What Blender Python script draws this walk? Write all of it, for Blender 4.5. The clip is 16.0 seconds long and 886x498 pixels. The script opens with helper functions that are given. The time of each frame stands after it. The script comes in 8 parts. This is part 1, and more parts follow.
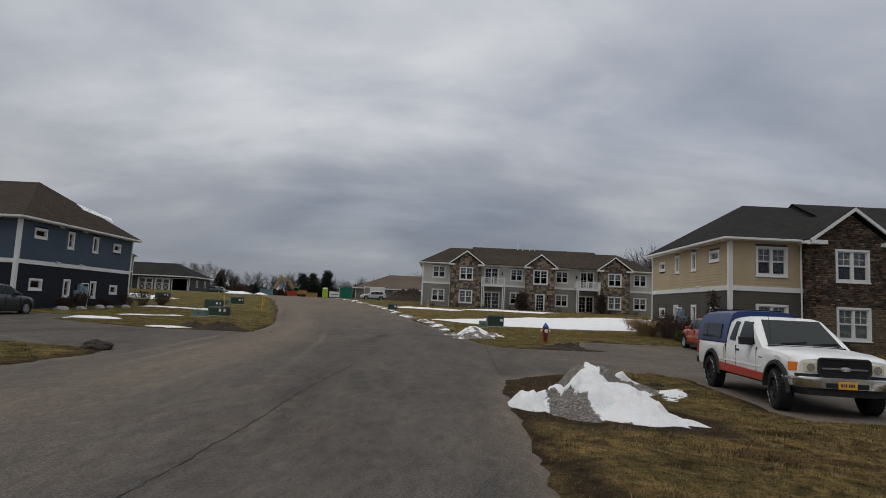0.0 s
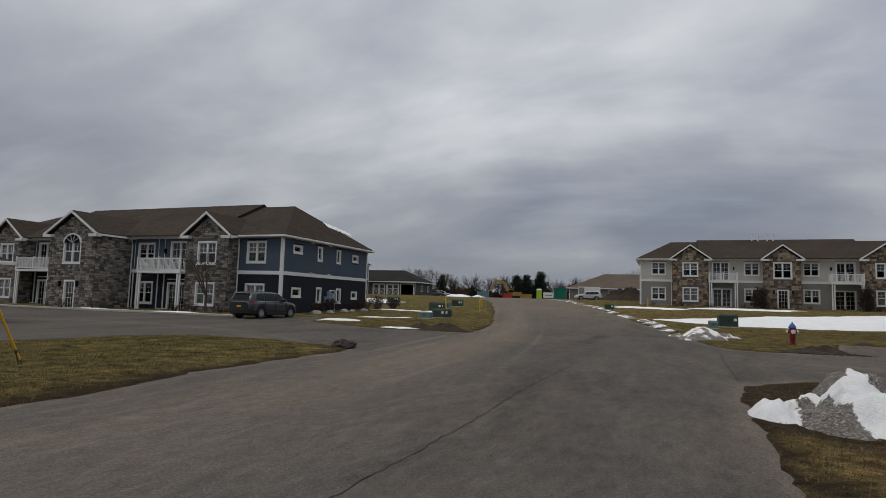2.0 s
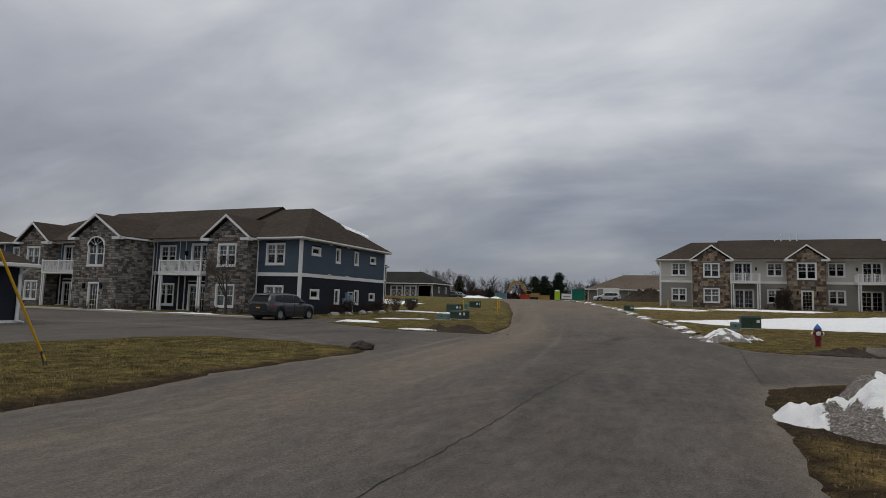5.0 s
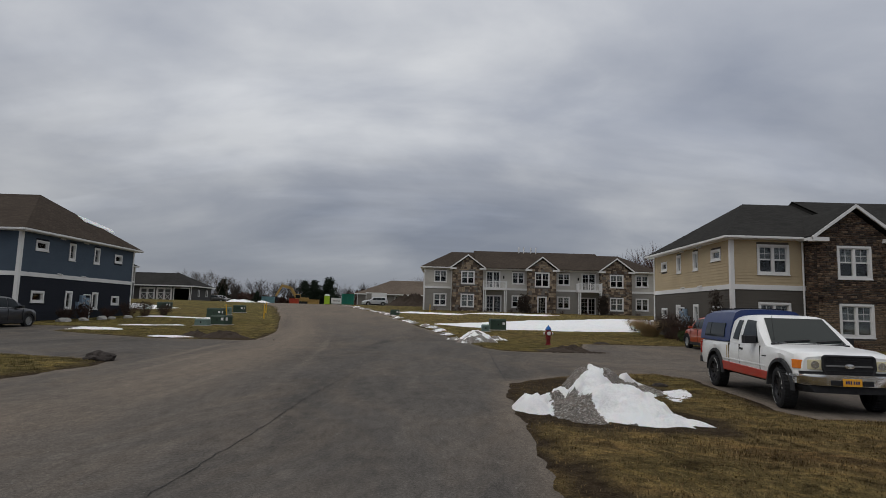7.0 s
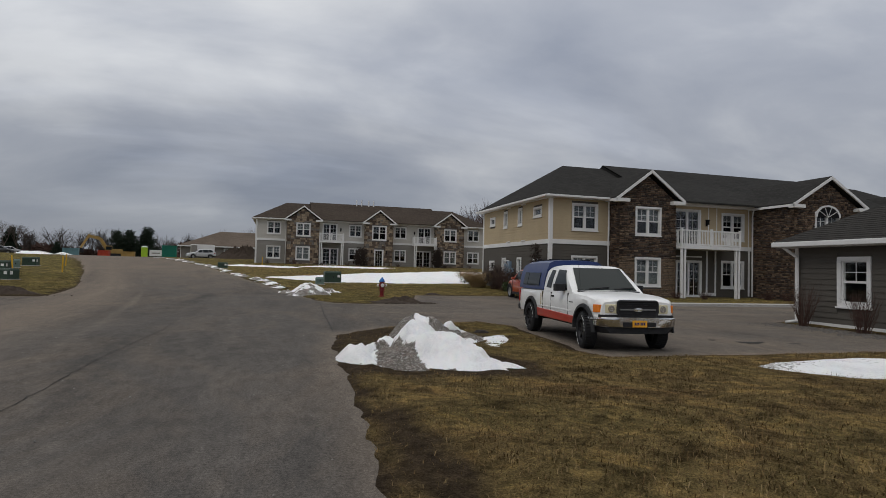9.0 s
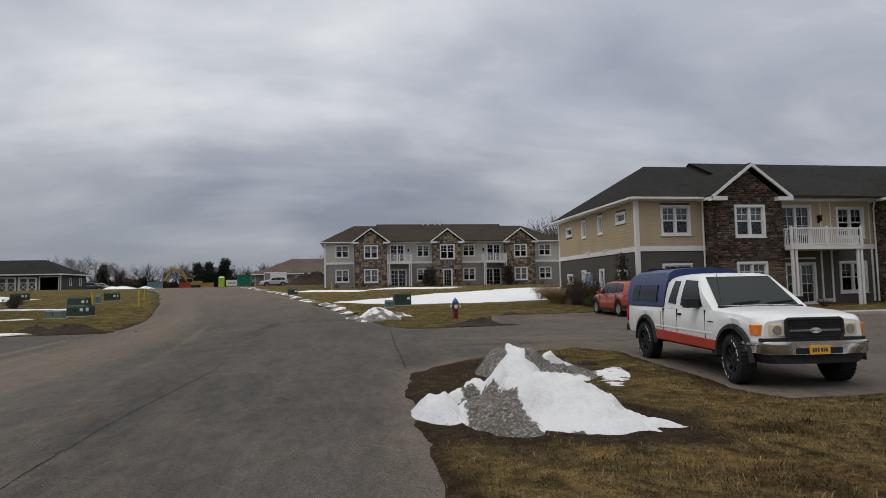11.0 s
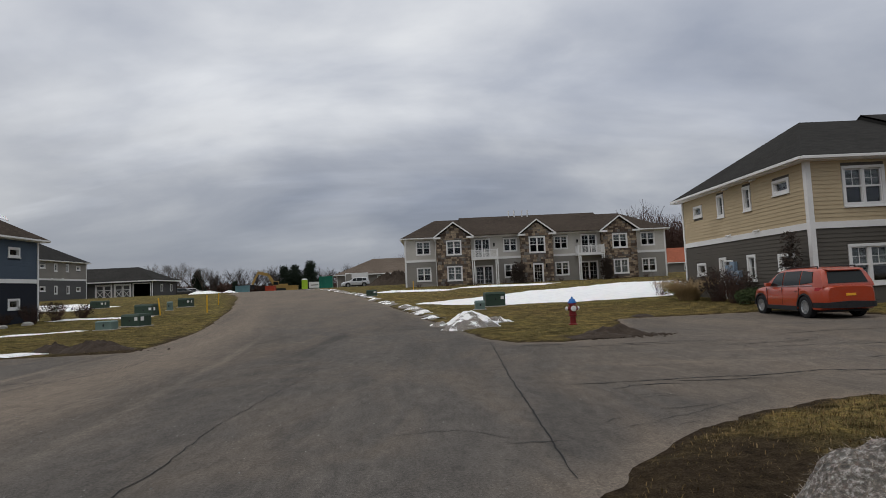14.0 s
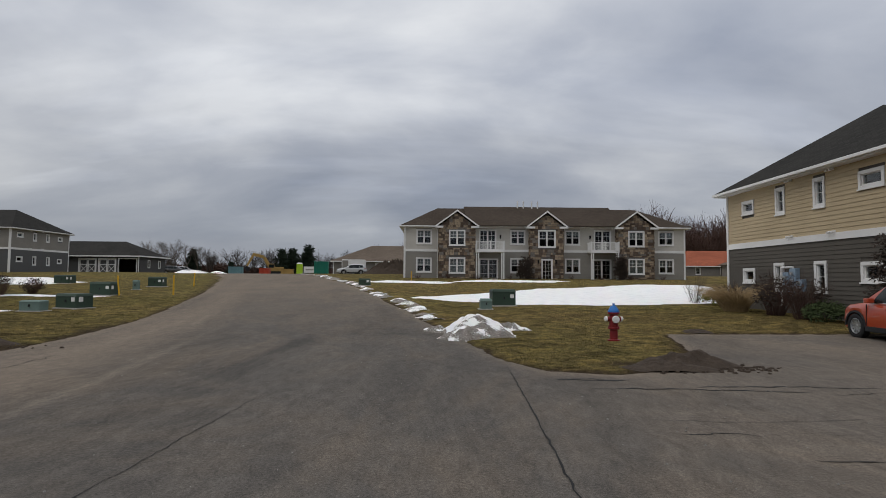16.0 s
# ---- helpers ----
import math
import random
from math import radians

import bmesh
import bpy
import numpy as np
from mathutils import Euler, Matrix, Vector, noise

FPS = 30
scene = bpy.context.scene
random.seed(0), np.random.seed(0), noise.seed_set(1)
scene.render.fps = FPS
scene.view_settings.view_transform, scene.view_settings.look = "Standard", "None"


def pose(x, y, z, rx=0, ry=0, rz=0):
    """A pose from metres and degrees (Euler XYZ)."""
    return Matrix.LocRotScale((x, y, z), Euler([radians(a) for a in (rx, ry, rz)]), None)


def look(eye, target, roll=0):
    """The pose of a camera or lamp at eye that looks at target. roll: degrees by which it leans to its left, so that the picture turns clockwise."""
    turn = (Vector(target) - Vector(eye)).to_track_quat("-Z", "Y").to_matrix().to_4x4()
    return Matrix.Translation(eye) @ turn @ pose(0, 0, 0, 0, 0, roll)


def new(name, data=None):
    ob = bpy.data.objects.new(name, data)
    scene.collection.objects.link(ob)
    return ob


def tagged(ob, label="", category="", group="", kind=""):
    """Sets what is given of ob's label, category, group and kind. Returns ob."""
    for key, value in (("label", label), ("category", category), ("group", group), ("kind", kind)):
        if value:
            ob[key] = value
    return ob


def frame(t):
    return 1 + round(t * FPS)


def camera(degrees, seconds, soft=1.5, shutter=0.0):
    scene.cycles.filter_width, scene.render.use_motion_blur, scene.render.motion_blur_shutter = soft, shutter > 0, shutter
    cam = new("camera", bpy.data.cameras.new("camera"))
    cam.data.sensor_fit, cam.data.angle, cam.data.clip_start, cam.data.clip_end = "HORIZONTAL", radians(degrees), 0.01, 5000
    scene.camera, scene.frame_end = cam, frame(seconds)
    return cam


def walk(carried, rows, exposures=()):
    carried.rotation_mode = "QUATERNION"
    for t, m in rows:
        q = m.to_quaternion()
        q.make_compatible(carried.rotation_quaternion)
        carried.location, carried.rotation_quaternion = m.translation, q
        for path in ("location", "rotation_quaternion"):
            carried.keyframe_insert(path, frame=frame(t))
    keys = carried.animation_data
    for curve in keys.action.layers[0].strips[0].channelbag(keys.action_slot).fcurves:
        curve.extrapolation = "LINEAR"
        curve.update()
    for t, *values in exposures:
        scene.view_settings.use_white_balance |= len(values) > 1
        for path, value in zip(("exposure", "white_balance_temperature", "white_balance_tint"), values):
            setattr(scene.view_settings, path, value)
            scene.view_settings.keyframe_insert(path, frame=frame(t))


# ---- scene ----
cam = camera(75.0, 16.0, 0.7)
PATH = [
    (0, (0.009, 0.216, 1.483), (0.006, 2.206, 1.684), 2.7),
    (0.5, (0.022, 0.193, 1.478), (-0.115, 2.178, 1.676), 2.8),
    (1, (0.02, 0.193, 1.481), (-0.315, 2.156, 1.665), 2.5),
    (1.5, (0.014, 0.206, 1.482), (-0.482, 2.135, 1.661), 1.9),
    (2, (0.021, 0.192, 1.481), (-0.691, 2.053, 1.657), 1.7),
    (2.5, (0.021, 0.186, 1.48), (-0.822, 1.99, 1.666), 1.7),
    (3, (0.015, 0.196, 1.481), (-0.945, 1.941, 1.663), 1.5),
    (3.2, (0.018, 0.192, 1.482), (-0.984, 1.913, 1.661), 1.6),
    (5.3, (0.002, 0.224, 1.486), (-0.659, 2.103, 1.663), 1.8),
    (5.5, (0.004, 0.218, 1.486), (-0.573, 2.125, 1.661), 1.9),
    (6, (0.008, 0.215, 1.486), (-0.354, 2.174, 1.659), 1.7),
    (6.5, (0.006, 0.223, 1.486), (-0.152, 2.207, 1.688), 2.0),
    (7, (0.01, 0.215, 1.484), (0.003, 2.203, 1.7), 1.6),
    (7.5, (0.012, 0.211, 1.486), (0.097, 2.197, 1.702), 1.9),
    (8, (0.015, 0.212, 1.484), (0.265, 2.191, 1.637), 2.5),
    (8.2, (0.041, 0.237, 1.471), (0.378, 2.205, 1.592), 2.6),
    (8.5, (0.12, 0.309, 1.442), (0.58, 2.254, 1.508), 2.2),
    (9, (0.246, 0.489, 1.429), (0.791, 2.412, 1.5), 1.5),
    (9.5, (0.348, 0.905, 1.452), (0.77, 2.857, 1.559), 0.2),
    (9.6, (0.363, 0.999, 1.458), (0.748, 2.958, 1.582), 0.0),
    (9.7, (0.374, 1.112, 1.464), (0.724, 3.076, 1.597), 0.2),
    (11.8, (0.469, 4.038, 1.456), (0.812, 6.004, 1.585), -2.0),
    (12, (0.469, 4.371, 1.443), (0.859, 6.33, 1.553), -2.4),
    (12.5, (0.465, 5.421, 1.436), (0.806, 7.39, 1.524), -3.1),
    (13, (0.479, 6.479, 1.455), (0.645, 8.467, 1.596), -2.7),
    (13.5, (0.451, 7.65, 1.456), (0.448, 9.643, 1.619), -4.0),
    (14, (0.422, 8.78, 1.483), (0.464, 10.775, 1.616), -2.6),
    (14.5, (0.396, 9.944, 1.508), (0.465, 11.939, 1.629), -0.7),
    (15, (0.438, 11.155, 1.536), (0.599, 13.144, 1.671), -0.1),
    (15.5, (0.476, 12.401, 1.536), (0.601, 14.396, 1.614), 0.3),
    (16, (0.517, 13.595, 1.565), (0.551, 15.592, 1.669), 0.4),
]
walk(cam, [(t, look(eye, target, roll)) for t, eye, target, roll in PATH],
     [(0.0, -0.2), (7.5, -0.2), (9.5, -0.06), (12.0, 0.0), (16.0, 0.04)])

# ---------------------------------------------------------------- light
SUN_AZ, SUN_EL = 300.0, 34.0
sun_data = bpy.data.lights.new("sun", "SUN")
sun_data.energy, sun_data.angle, sun_data.color = 0.85, radians(35), (1.0, 0.96, 0.90)
sun_lamp = new("sun", sun_data)
sun_lamp.matrix_world = look((-40, 20, 60), (0, 40, 0))

world = bpy.data.worlds.new("overcast_sky")
scene.world = world
world.use_nodes = True


def build_sky():
    nt = world.node_tree
    nt.nodes.clear()
    N, L = nt.nodes.new, nt.links.new
    tc = N("ShaderNodeTexCoord")
    sep = N("ShaderNodeSeparateXYZ")
    L(tc.outputs["Generated"], sep.inputs[0])

    def m(op, a, b=None, c=None, clamp=False):
        n = N("ShaderNodeMath")
        n.operation, n.use_clamp = op, clamp
        for k, v in enumerate((a, b, c)):
            if v is None:
                continue
            if isinstance(v, (int, float)):
                n.inputs[k].default_value = v
            else:
                L(v, n.inputs[k])
        return n.outputs[0]
    z = m("MAXIMUM", sep.outputs[2], 0.0)
    den = m("ADD", z, 0.33)
    px, py = m("DIVIDE", sep.outputs[0], den), m("DIVIDE", sep.outputs[1], den)
    com = N("ShaderNodeCombineXYZ")
    L(px, com.inputs[0]), L(py, com.inputs[1])
    com.inputs[2].default_value = 3.7

    def noise_at(scale, detail, rough, sx, sy, rot, dist=0.0):
        mp = N("ShaderNodeMapping")
        mp.inputs["Scale"].default_value = (sx, sy, 1)
        mp.inputs["Rotation"].default_value = (0, 0, radians(rot))
        L(com.outputs[0], mp.inputs[0])
        nz = N("ShaderNodeTexNoise")
        nz.inputs["Scale"].default_value, nz.inputs["Detail"].default_value = scale, detail
        nz.inputs["Roughness"].default_value, nz.inputs["Distortion"].default_value = rough, dist
        L(mp.outputs[0], nz.inputs["Vector"])
        return nz.outputs["Fac"]
    big = noise_at(0.95, 3, 0.45, 0.8, 1.0, 12, 0.25)
    mid = noise_at(2.3, 6, 0.52, 0.7, 1.05, -8, 0.25)
    f = m("ADD", m("MULTIPLY", big, 0.52), m("MULTIPLY", mid, 0.48))
    ramp = N("ShaderNodeValToRGB")
    el = ramp.color_ramp.elements
    el[0].position, el[0].color = 0.36, (0.235, 0.262, 0.325, 1)
    el[1].position, el[1].color = 0.66, (0.56, 0.575, 0.60, 1)
    e = el.new(0.5)
    e.color = (0.345, 0.368, 0.42, 1)
    L(f, ramp.inputs[0])
    # thin breaks low in the cloud, brighter than the rest
    gap = noise_at(1.6, 5, 0.55, 0.35, 1.5, 4, 0.2)
    low = m("MULTIPLY", m("SMOOTH_MIN", m("MULTIPLY", m("SUBTRACT", z, 0.06, clamp=True), 12.0), 1.0, 0.2), m("SUBTRACT", 1.0, m("MULTIPLY", z, 2.4), clamp=True))
    shine = m("MULTIPLY", m("MULTIPLY", m("SUBTRACT", gap, 0.53, clamp=True), 6.0), low, clamp=True)
    # overcast skies brighten towards the zenith
    zen = m("MULTIPLY_ADD", m("POWER", z, 1.3), 1.5, 0.86)
    az = m("MULTIPLY_ADD", sep.outputs[0], 0.07, 0.97)
    zen = m("MULTIPLY", zen, az)
    zen = m("ADD", zen, m("MULTIPLY", shine, 0.5))
    # the cloud deck overhead is more neutral than the low sky
    neutral = N("ShaderNodeMix")
    neutral.data_type, neutral.blend_type = "RGBA", "MULTIPLY"
    L(m("MULTIPLY", m("SUBTRACT", z, 0.35, clamp=True), 2.2, clamp=True), neutral.inputs["Factor"])
    L(ramp.outputs[0], neutral.inputs["A"])
    neutral.inputs["B"].default_value = (1.03, 0.995, 0.93, 1)
    gain = N("ShaderNodeVectorMath")
    gain.operation = "SCALE"
    L(neutral.outputs["Result"], gain.inputs[0]), L(zen, gain.inputs["Scale"])
    # haze near the horizon
    hz = m("POWER", m("SUBTRACT", 1.0, z, clamp=True), 16)
    haze = N("ShaderNodeMix")
    haze.data_type = "RGBA"
    L(m("MULTIPLY", hz, 0.75), haze.inputs["Factor"])
    L(gain.outputs[0], haze.inputs["A"])
    haze.inputs["B"].default_value = (0.345, 0.37, 0.415, 1)
    sky = N("ShaderNodeTexSky")
    sky.sky_type, sky.sun_disc = "NISHITA", False
    sky.sun_elevation, sky.sun_rotation = radians(SUN_EL), radians(SUN_AZ)
    bg1, bg2, add, out = N("ShaderNodeBackground"), N("ShaderNodeBackground"), N("ShaderNodeAddShader"), N("ShaderNodeOutputWorld")
    L(haze.outputs["Result"], bg1.inputs[0])
    bg1.inputs[1].default_value = 1.0
    L(sky.outputs[0], bg2.inputs[0])
    bg2.inputs[1].default_value = 0.004
    L(bg1.outputs[0], add.inputs[0]), L(bg2.outputs[0], add.inputs[1]), L(add.outputs[0], out.inputs[0])


build_sky()


# ---------------------------------------------------------------- materials
def srgb(*c):
    return tuple((v / 255 / 12.92) if v / 255 < 0.04045 else ((v / 255 + 0.055) / 1.055) ** 2.4 for v in c) + (1,)


class Mat:
    """A small builder for node materials."""

    def __init__(self, name, rough=0.7, metal=0.0, spec=0.5):
        self.mat = bpy.data.materials.new(name)
        self.mat.use_nodes = True
        self.nt = self.mat.node_tree
        self.b = self.nt.nodes["Principled BSDF"]
        self.b.inputs["Roughness"].default_value = rough
        self.b.inputs["Metallic"].default_value = metal
        self.b.inputs["Specular IOR Level"].default_value = spec
        self.tc = self.nt.nodes.new("ShaderNodeTexCoord")

    def link(self, a, b):
        self.nt.links.new(a, b)

    def noise(self, scale, detail=4, rough=0.55, stretch=(1, 1, 1), dist=0.0, offset=0.0):
        mp = self.nt.nodes.new("ShaderNodeMapping")
        mp.inputs["Scale"].default_value = stretch
        mp.inputs["Location"].default_value = (offset, offset * 1.7, offset * 0.3)
        self.link(self.tc.outputs["Object"], mp.inputs[0])
        n = self.nt.nodes.new("ShaderNodeTexNoise")
        n.inputs["Scale"].default_value, n.inputs["Detail"].default_value = scale, detail
        n.inputs["Roughness"].default_value, n.inputs["Distortion"].default_value = rough, dist
        self.link(mp.outputs[0], n.inputs["Vector"])
        return n.outputs["Fac"]

    def ramp(self, fac, stops):
        r = self.nt.nodes.new("ShaderNodeValToRGB")
        e = r.color_ramp.elements
        while len(e) < len(stops):
            e.new(0.5)
        for k, (p, c) in enumerate(stops):
            e[k].position, e[k].color = p, (c if len(c) == 4 else (*c, 1))
        self.link(fac, r.inputs[0])
        return r.outputs["Color"]

    def mix(self, fac, a, b, mode="MIX"):
        n = self.nt.nodes.new("ShaderNodeMix")
        n.data_type, n.blend_type = "RGBA", mode
        for sock, v in (("Factor", fac), ("A", a), ("B", b)):
            if isinstance(v, (int, float)):
                n.inputs[sock].default_value = v
            elif isinstance(v, tuple):
                n.inputs[sock].default_value = v if len(v) == 4 else (*v, 1)
            else:
                self.link(v, n.inputs[sock])
        return n.outputs["Result"]

    def math(self, op, a, b=0.0, clamp=False):
        n = self.nt.nodes.new("ShaderNodeMath")
        n.operation, n.use_clamp = op, clamp
        for k, v in enumerate((a, b)):
            if isinstance(v, (int, float)):
                n.inputs[k].default_value = v
            else:
                self.link(v, n.inputs[k])
        return n.outputs[0]

    def attr(self, name):
        n = self.nt.nodes.new("ShaderNodeAttribute")
        n.attribute_name = name
        return n.outputs["Fac"]

    def rand(self, island=False):
        if island:
            return self.nt.nodes.new("ShaderNodeNewGeometry").outputs["Random Per Island"]
        return self.nt.nodes.new("ShaderNodeObjectInfo").outputs["Random"]

    def color(self, c):
        if isinstance(c, tuple):
            self.b.inputs["Base Color"].default_value = c if len(c) == 4 else (*c, 1)
        else:
            self.link(c, self.b.inputs["Base Color"])
        return self

    def rough(self, r):
        self.link(r, self.b.inputs["Roughness"])
        return self

    def bump(self, h, strength=0.3, dist=0.01):
        n = self.nt.nodes.new("ShaderNodeBump")
        n.inputs["Strength"].default_value, n.inputs["Distance"].default_value = strength, dist
        self.link(h, n.inputs["Height"])
        self.link(n.outputs[0], self.b.inputs["Normal"])
        return self


def scaled(c, k):
    return tuple(min(1, v * k) for v in c[:3]) + (1,)


def painted(name, c, rough=0.55, vary=0.14, grain=18.0, bump=0.15):
    m = Mat(name, rough, spec=0.22)
    n1, n2 = m.noise(0.7, 3), m.noise(grain, 4)
    f = m.math("ADD", m.math("MULTIPLY", n1, 0.6), m.math("MULTIPLY", n2, 0.4))
    m.color(m.ramp(f, [(0.3, scaled(c, 1 - vary)), (0.7, scaled(c, 1 + vary))]))
    m.bump(n2, bump, 0.004)
    return m.mat


def planked(name, c):
    """Painted fibre-cement siding: fine wood grain along the board and small shifts of tone."""
    m = Mat(name, 0.8, spec=0.1)
    g = m.noise(6, 6, 0.6, (0.6, 0.6, 9))
    w = m.noise(0.5, 3)
    col = m.ramp(g, [(0.3, scaled(c, 0.88)), (0.7, scaled(c, 1.1))])
    col = m.mix(0.35, col, m.ramp(w, [(0.35, scaled(c, 0.8)), (0.65, scaled(c, 1.12))]))
    col = m.mix(m.math("MULTIPLY", m.rand(True), 0.12), col, scaled(c, 0.72))
    m.color(col).bump(g, 0.2, 0.004)
    return m.mat


def stone(name, cols, island=True):
    m = Mat(name, 0.9, spec=0.08)
    r = m.rand(island)
    step = 1.0 / len(cols)
    rp = m.nt.nodes.new("ShaderNodeValToRGB")
    rp.color_ramp.interpolation = "CONSTANT"
    e = rp.color_ramp.elements
    while len(e) < len(cols):
        e.new(0.5)
    for k, c in enumerate(cols):
        e[k].position, e[k].color = k * step, c
    m.link(r, rp.inputs[0])
    n = m.noise(9, 6, 0.65)
    col = m.mix(0.8, rp.outputs["Color"], m.ramp(n, [(0.3, (0.45, 0.45, 0.45)), (0.7, (1.3, 1.25, 1.2))]), "MULTIPLY")
    m.color(col).bump(n, 0.6, 0.02)
    return m.mat


def roofing(name, c):
    m = Mat(name, 0.97, spec=0.04)
    mp = m.nt.nodes.new("ShaderNodeTexBrick")
    mp.inputs["Scale"].default_value = 1.0
    mp.inputs["Brick Width"].default_value, mp.inputs["Row Height"].default_value = 0.34, 0.145
    mp.inputs["Mortar Size"].default_value = 0.012
    mp.inputs["Color1"].default_value, mp.inputs["Color2"].default_value = scaled(c, 0.6), scaled(c, 1.55)
    mp.inputs["Mortar"].default_value = scaled(c, 0.3)
    m.link(m.tc.outputs["UV"], mp.inputs["Vector"])
    n1, n2 = m.noise(0.35, 4), m.noise(60, 3)
    col = m.mix(0.5, mp.outputs["Color"], m.ramp(n1, [(0.35, scaled(c, 0.75)), (0.65, scaled(c, 1.2))]))
    col = m.mix(0.25, col, m.ramp(n2, [(0.3, scaled(c, 0.5)), (0.7, scaled(c, 1.7))]))
    m.color(col).bump(mp.outputs["Fac"], -0.4, 0.01)
    return m.mat


def plain(name, c, rough=0.6, metal=0.0, spec=0.14, vary=0.1, scale=12.0):
    m = Mat(name, rough, metal, spec)
    n = m.noise(scale, 5)
    m.color(m.ramp(n, [(0.3, scaled(c, 1 - vary)), (0.7, scaled(c, 1 + vary))]))
    return m.mat


def asphalt():
    m = Mat("asphalt", 0.95, spec=0.05)
    fine, grit = m.noise(130, 3, 0.7), m.noise(35, 5, 0.7)
    big, lanes = m.noise(0.16, 5, 0.6, (1.6, 0.5, 1), 0.8), m.noise(0.7, 6, 0.6, (1.7, 0.35, 1), 1.2)
    dust = m.noise(0.33, 6, 0.65, (1.2, 0.55, 1), 1.6, 11)
    dark, mid, pale = (0.068, 0.064, 0.060, 1), (0.093, 0.086, 0.080, 1), (0.145, 0.130, 0.115, 1)
    col = m.ramp(big, [(0.36, dark), (0.52, mid), (0.68, (0.100, 0.093, 0.086, 1))])
    col = m.mix(m.math("MULTIPLY", m.ramp(lanes, [(0.45, (0, 0, 0)), (0.75, (1, 1, 1))]), 0.45), col, pale)
    col = m.mix(m.math("MULTIPLY", m.ramp(dust, [(0.46, (0, 0, 0)), (0.68, (1, 1, 1))]), 0.6), col, (0.145, 0.120, 0.097, 1))
    col = m.mix(m.math("MULTIPLY", m.attr("mud"), 0.85), col, (0.195, 0.160, 0.128, 1))
    col = m.mix(m.math("MULTIPLY", m.attr("tyre"), m.math("MULTIPLY", m.noise(3.0, 5, 0.7, (1.4, 0.3, 1), 0.8, 21), 1.1), True), col, (0.235, 0.20, 0.165, 1))
    mid_n, spot = m.noise(4.5, 6, 0.7, (1.5, 0.6, 1), 0.6, 3), m.noise(14, 4, 0.7)
    col = m.mix(0.6, col, m.ramp(mid_n, [(0.32, (0.68, 0.67, 0.66)), (0.68, (1.32, 1.3, 1.27))]), "MULTIPLY")
    col = m.mix(m.ramp(spot, [(0.70, (0, 0, 0)), (0.76, (0.35, 0.35, 0.35))]), col, (0.24, 0.22, 0.20, 1))
    col = m.mix(0.7, col, m.ramp(grit, [(0.32, (0.55, 0.55, 0.55)), (0.68, (1.45, 1.43, 1.4))]), "MULTIPLY")
    col = m.mix(0.8, col, m.ramp(fine, [(0.3, (0.4, 0.4, 0.4)), (0.7, (1.6, 1.6, 1.6))]), "MULTIPLY")
    m.color(col).bump(m.math("ADD", fine, grit), 0.5, 0.006)
    return m.mat


def lawn():
    m = Mat("winter_lawn", 0.95, spec=0.04)
    fine, tuft = m.noise(55, 5, 0.75), m.noise(7, 6, 0.7)
    patch, wide = m.noise(0.55, 5, 0.6, (1, 1, 1), 0.7), m.noise(0.12, 4)
    green, straw, brown, soil = (0.108, 0.098, 0.036, 1), (0.18, 0.134, 0.062, 1), (0.10, 0.066, 0.034, 1), (0.05, 0.038, 0.028, 1)
    col = m.ramp(patch, [(0.3, brown), (0.5, straw), (0.68, (0.12, 0.095, 0.042, 1))])
    col = m.mix(m.math("MULTIPLY", m.attr("green"), 0.7), col, green)
    col = m.mix(m.math("MULTIPLY", m.ramp(wide, [(0.45, (0, 0, 0)), (0.7, (1, 1, 1))]), 0.4), col, brown)
    blot = m.noise(1.6, 6, 0.7, (1, 1, 1), 1.0, 8)
    col = m.mix(0.95, col, m.ramp(blot, [(0.36, (0.36, 0.34, 0.32)), (0.5, (1, 1, 1)), (0.64, (1.75, 1.6, 1.4))]), "MULTIPLY")
    col = m.mix(0.95, col, m.ramp(tuft, [(0.3, (0.4, 0.4, 0.38)), (0.7, (1.55, 1.55, 1.5))]), "MULTIPLY")
    col = m.mix(m.attr("soil"), col, m.ramp(tuft, [(0.3, (0.022, 0.016, 0.011)), (0.7, (0.072, 0.052, 0.036))]))
    col = m.mix(0.85, col, m.ramp(fine, [(0.34, (0.3, 0.29, 0.27)), (0.66, (1.7, 1.68, 1.55))]), "MULTIPLY")
    m.color(col).bump(m.math("ADD", fine, tuft), 1.0, 0.04)
    return m.mat


def snow():
    m = Mat("old_snow", 0.7, spec=0.3)
    n, f, g = m.noise(2.2, 5, 0.6), m.noise(28, 5, 0.65), m.noise(0.9, 6, 0.6, (1, 1, 1), 1.0, 4)
    col = m.ramp(m.math("ADD", m.math("MULTIPLY", n, 0.6), m.math("MULTIPLY", f, 0.4)), [(0.32, (0.78, 0.78, 0.79)), (0.52, (0.95, 0.95, 0.945))])
    ragged = m.noise(16, 6, 0.7, (1, 1, 1), 0.5, 2)
    dirt = m.ramp(m.math("ADD", m.attr("dirt"), m.math("MULTIPLY", m.math("SUBTRACT", ragged, 0.5), 1.5)), [(0.38, (0, 0, 0)), (0.56, (0.95, 0.95, 0.95))])
    col = m.mix(dirt, col, m.ramp(f, [(0.32, (0.04, 0.032, 0.025)), (0.5, (0.13, 0.108, 0.086)), (0.66, (0.46, 0.43, 0.40))]))
    m.color(col).bump(m.math("ADD", f, n), 0.9, 0.06)
    m.b.inputs["Subsurface Weight"].default_value = 0.08
    return m.mat


def glass(name="window_glass"):
    m = Mat(name, 0.04, spec=0.6)
    m.b.inputs["Transmission Weight"].default_value = 1.0
    m.b.inputs["IOR"].default_value = 1.45
    m.color((0.75, 0.8, 0.82))
    return m.mat


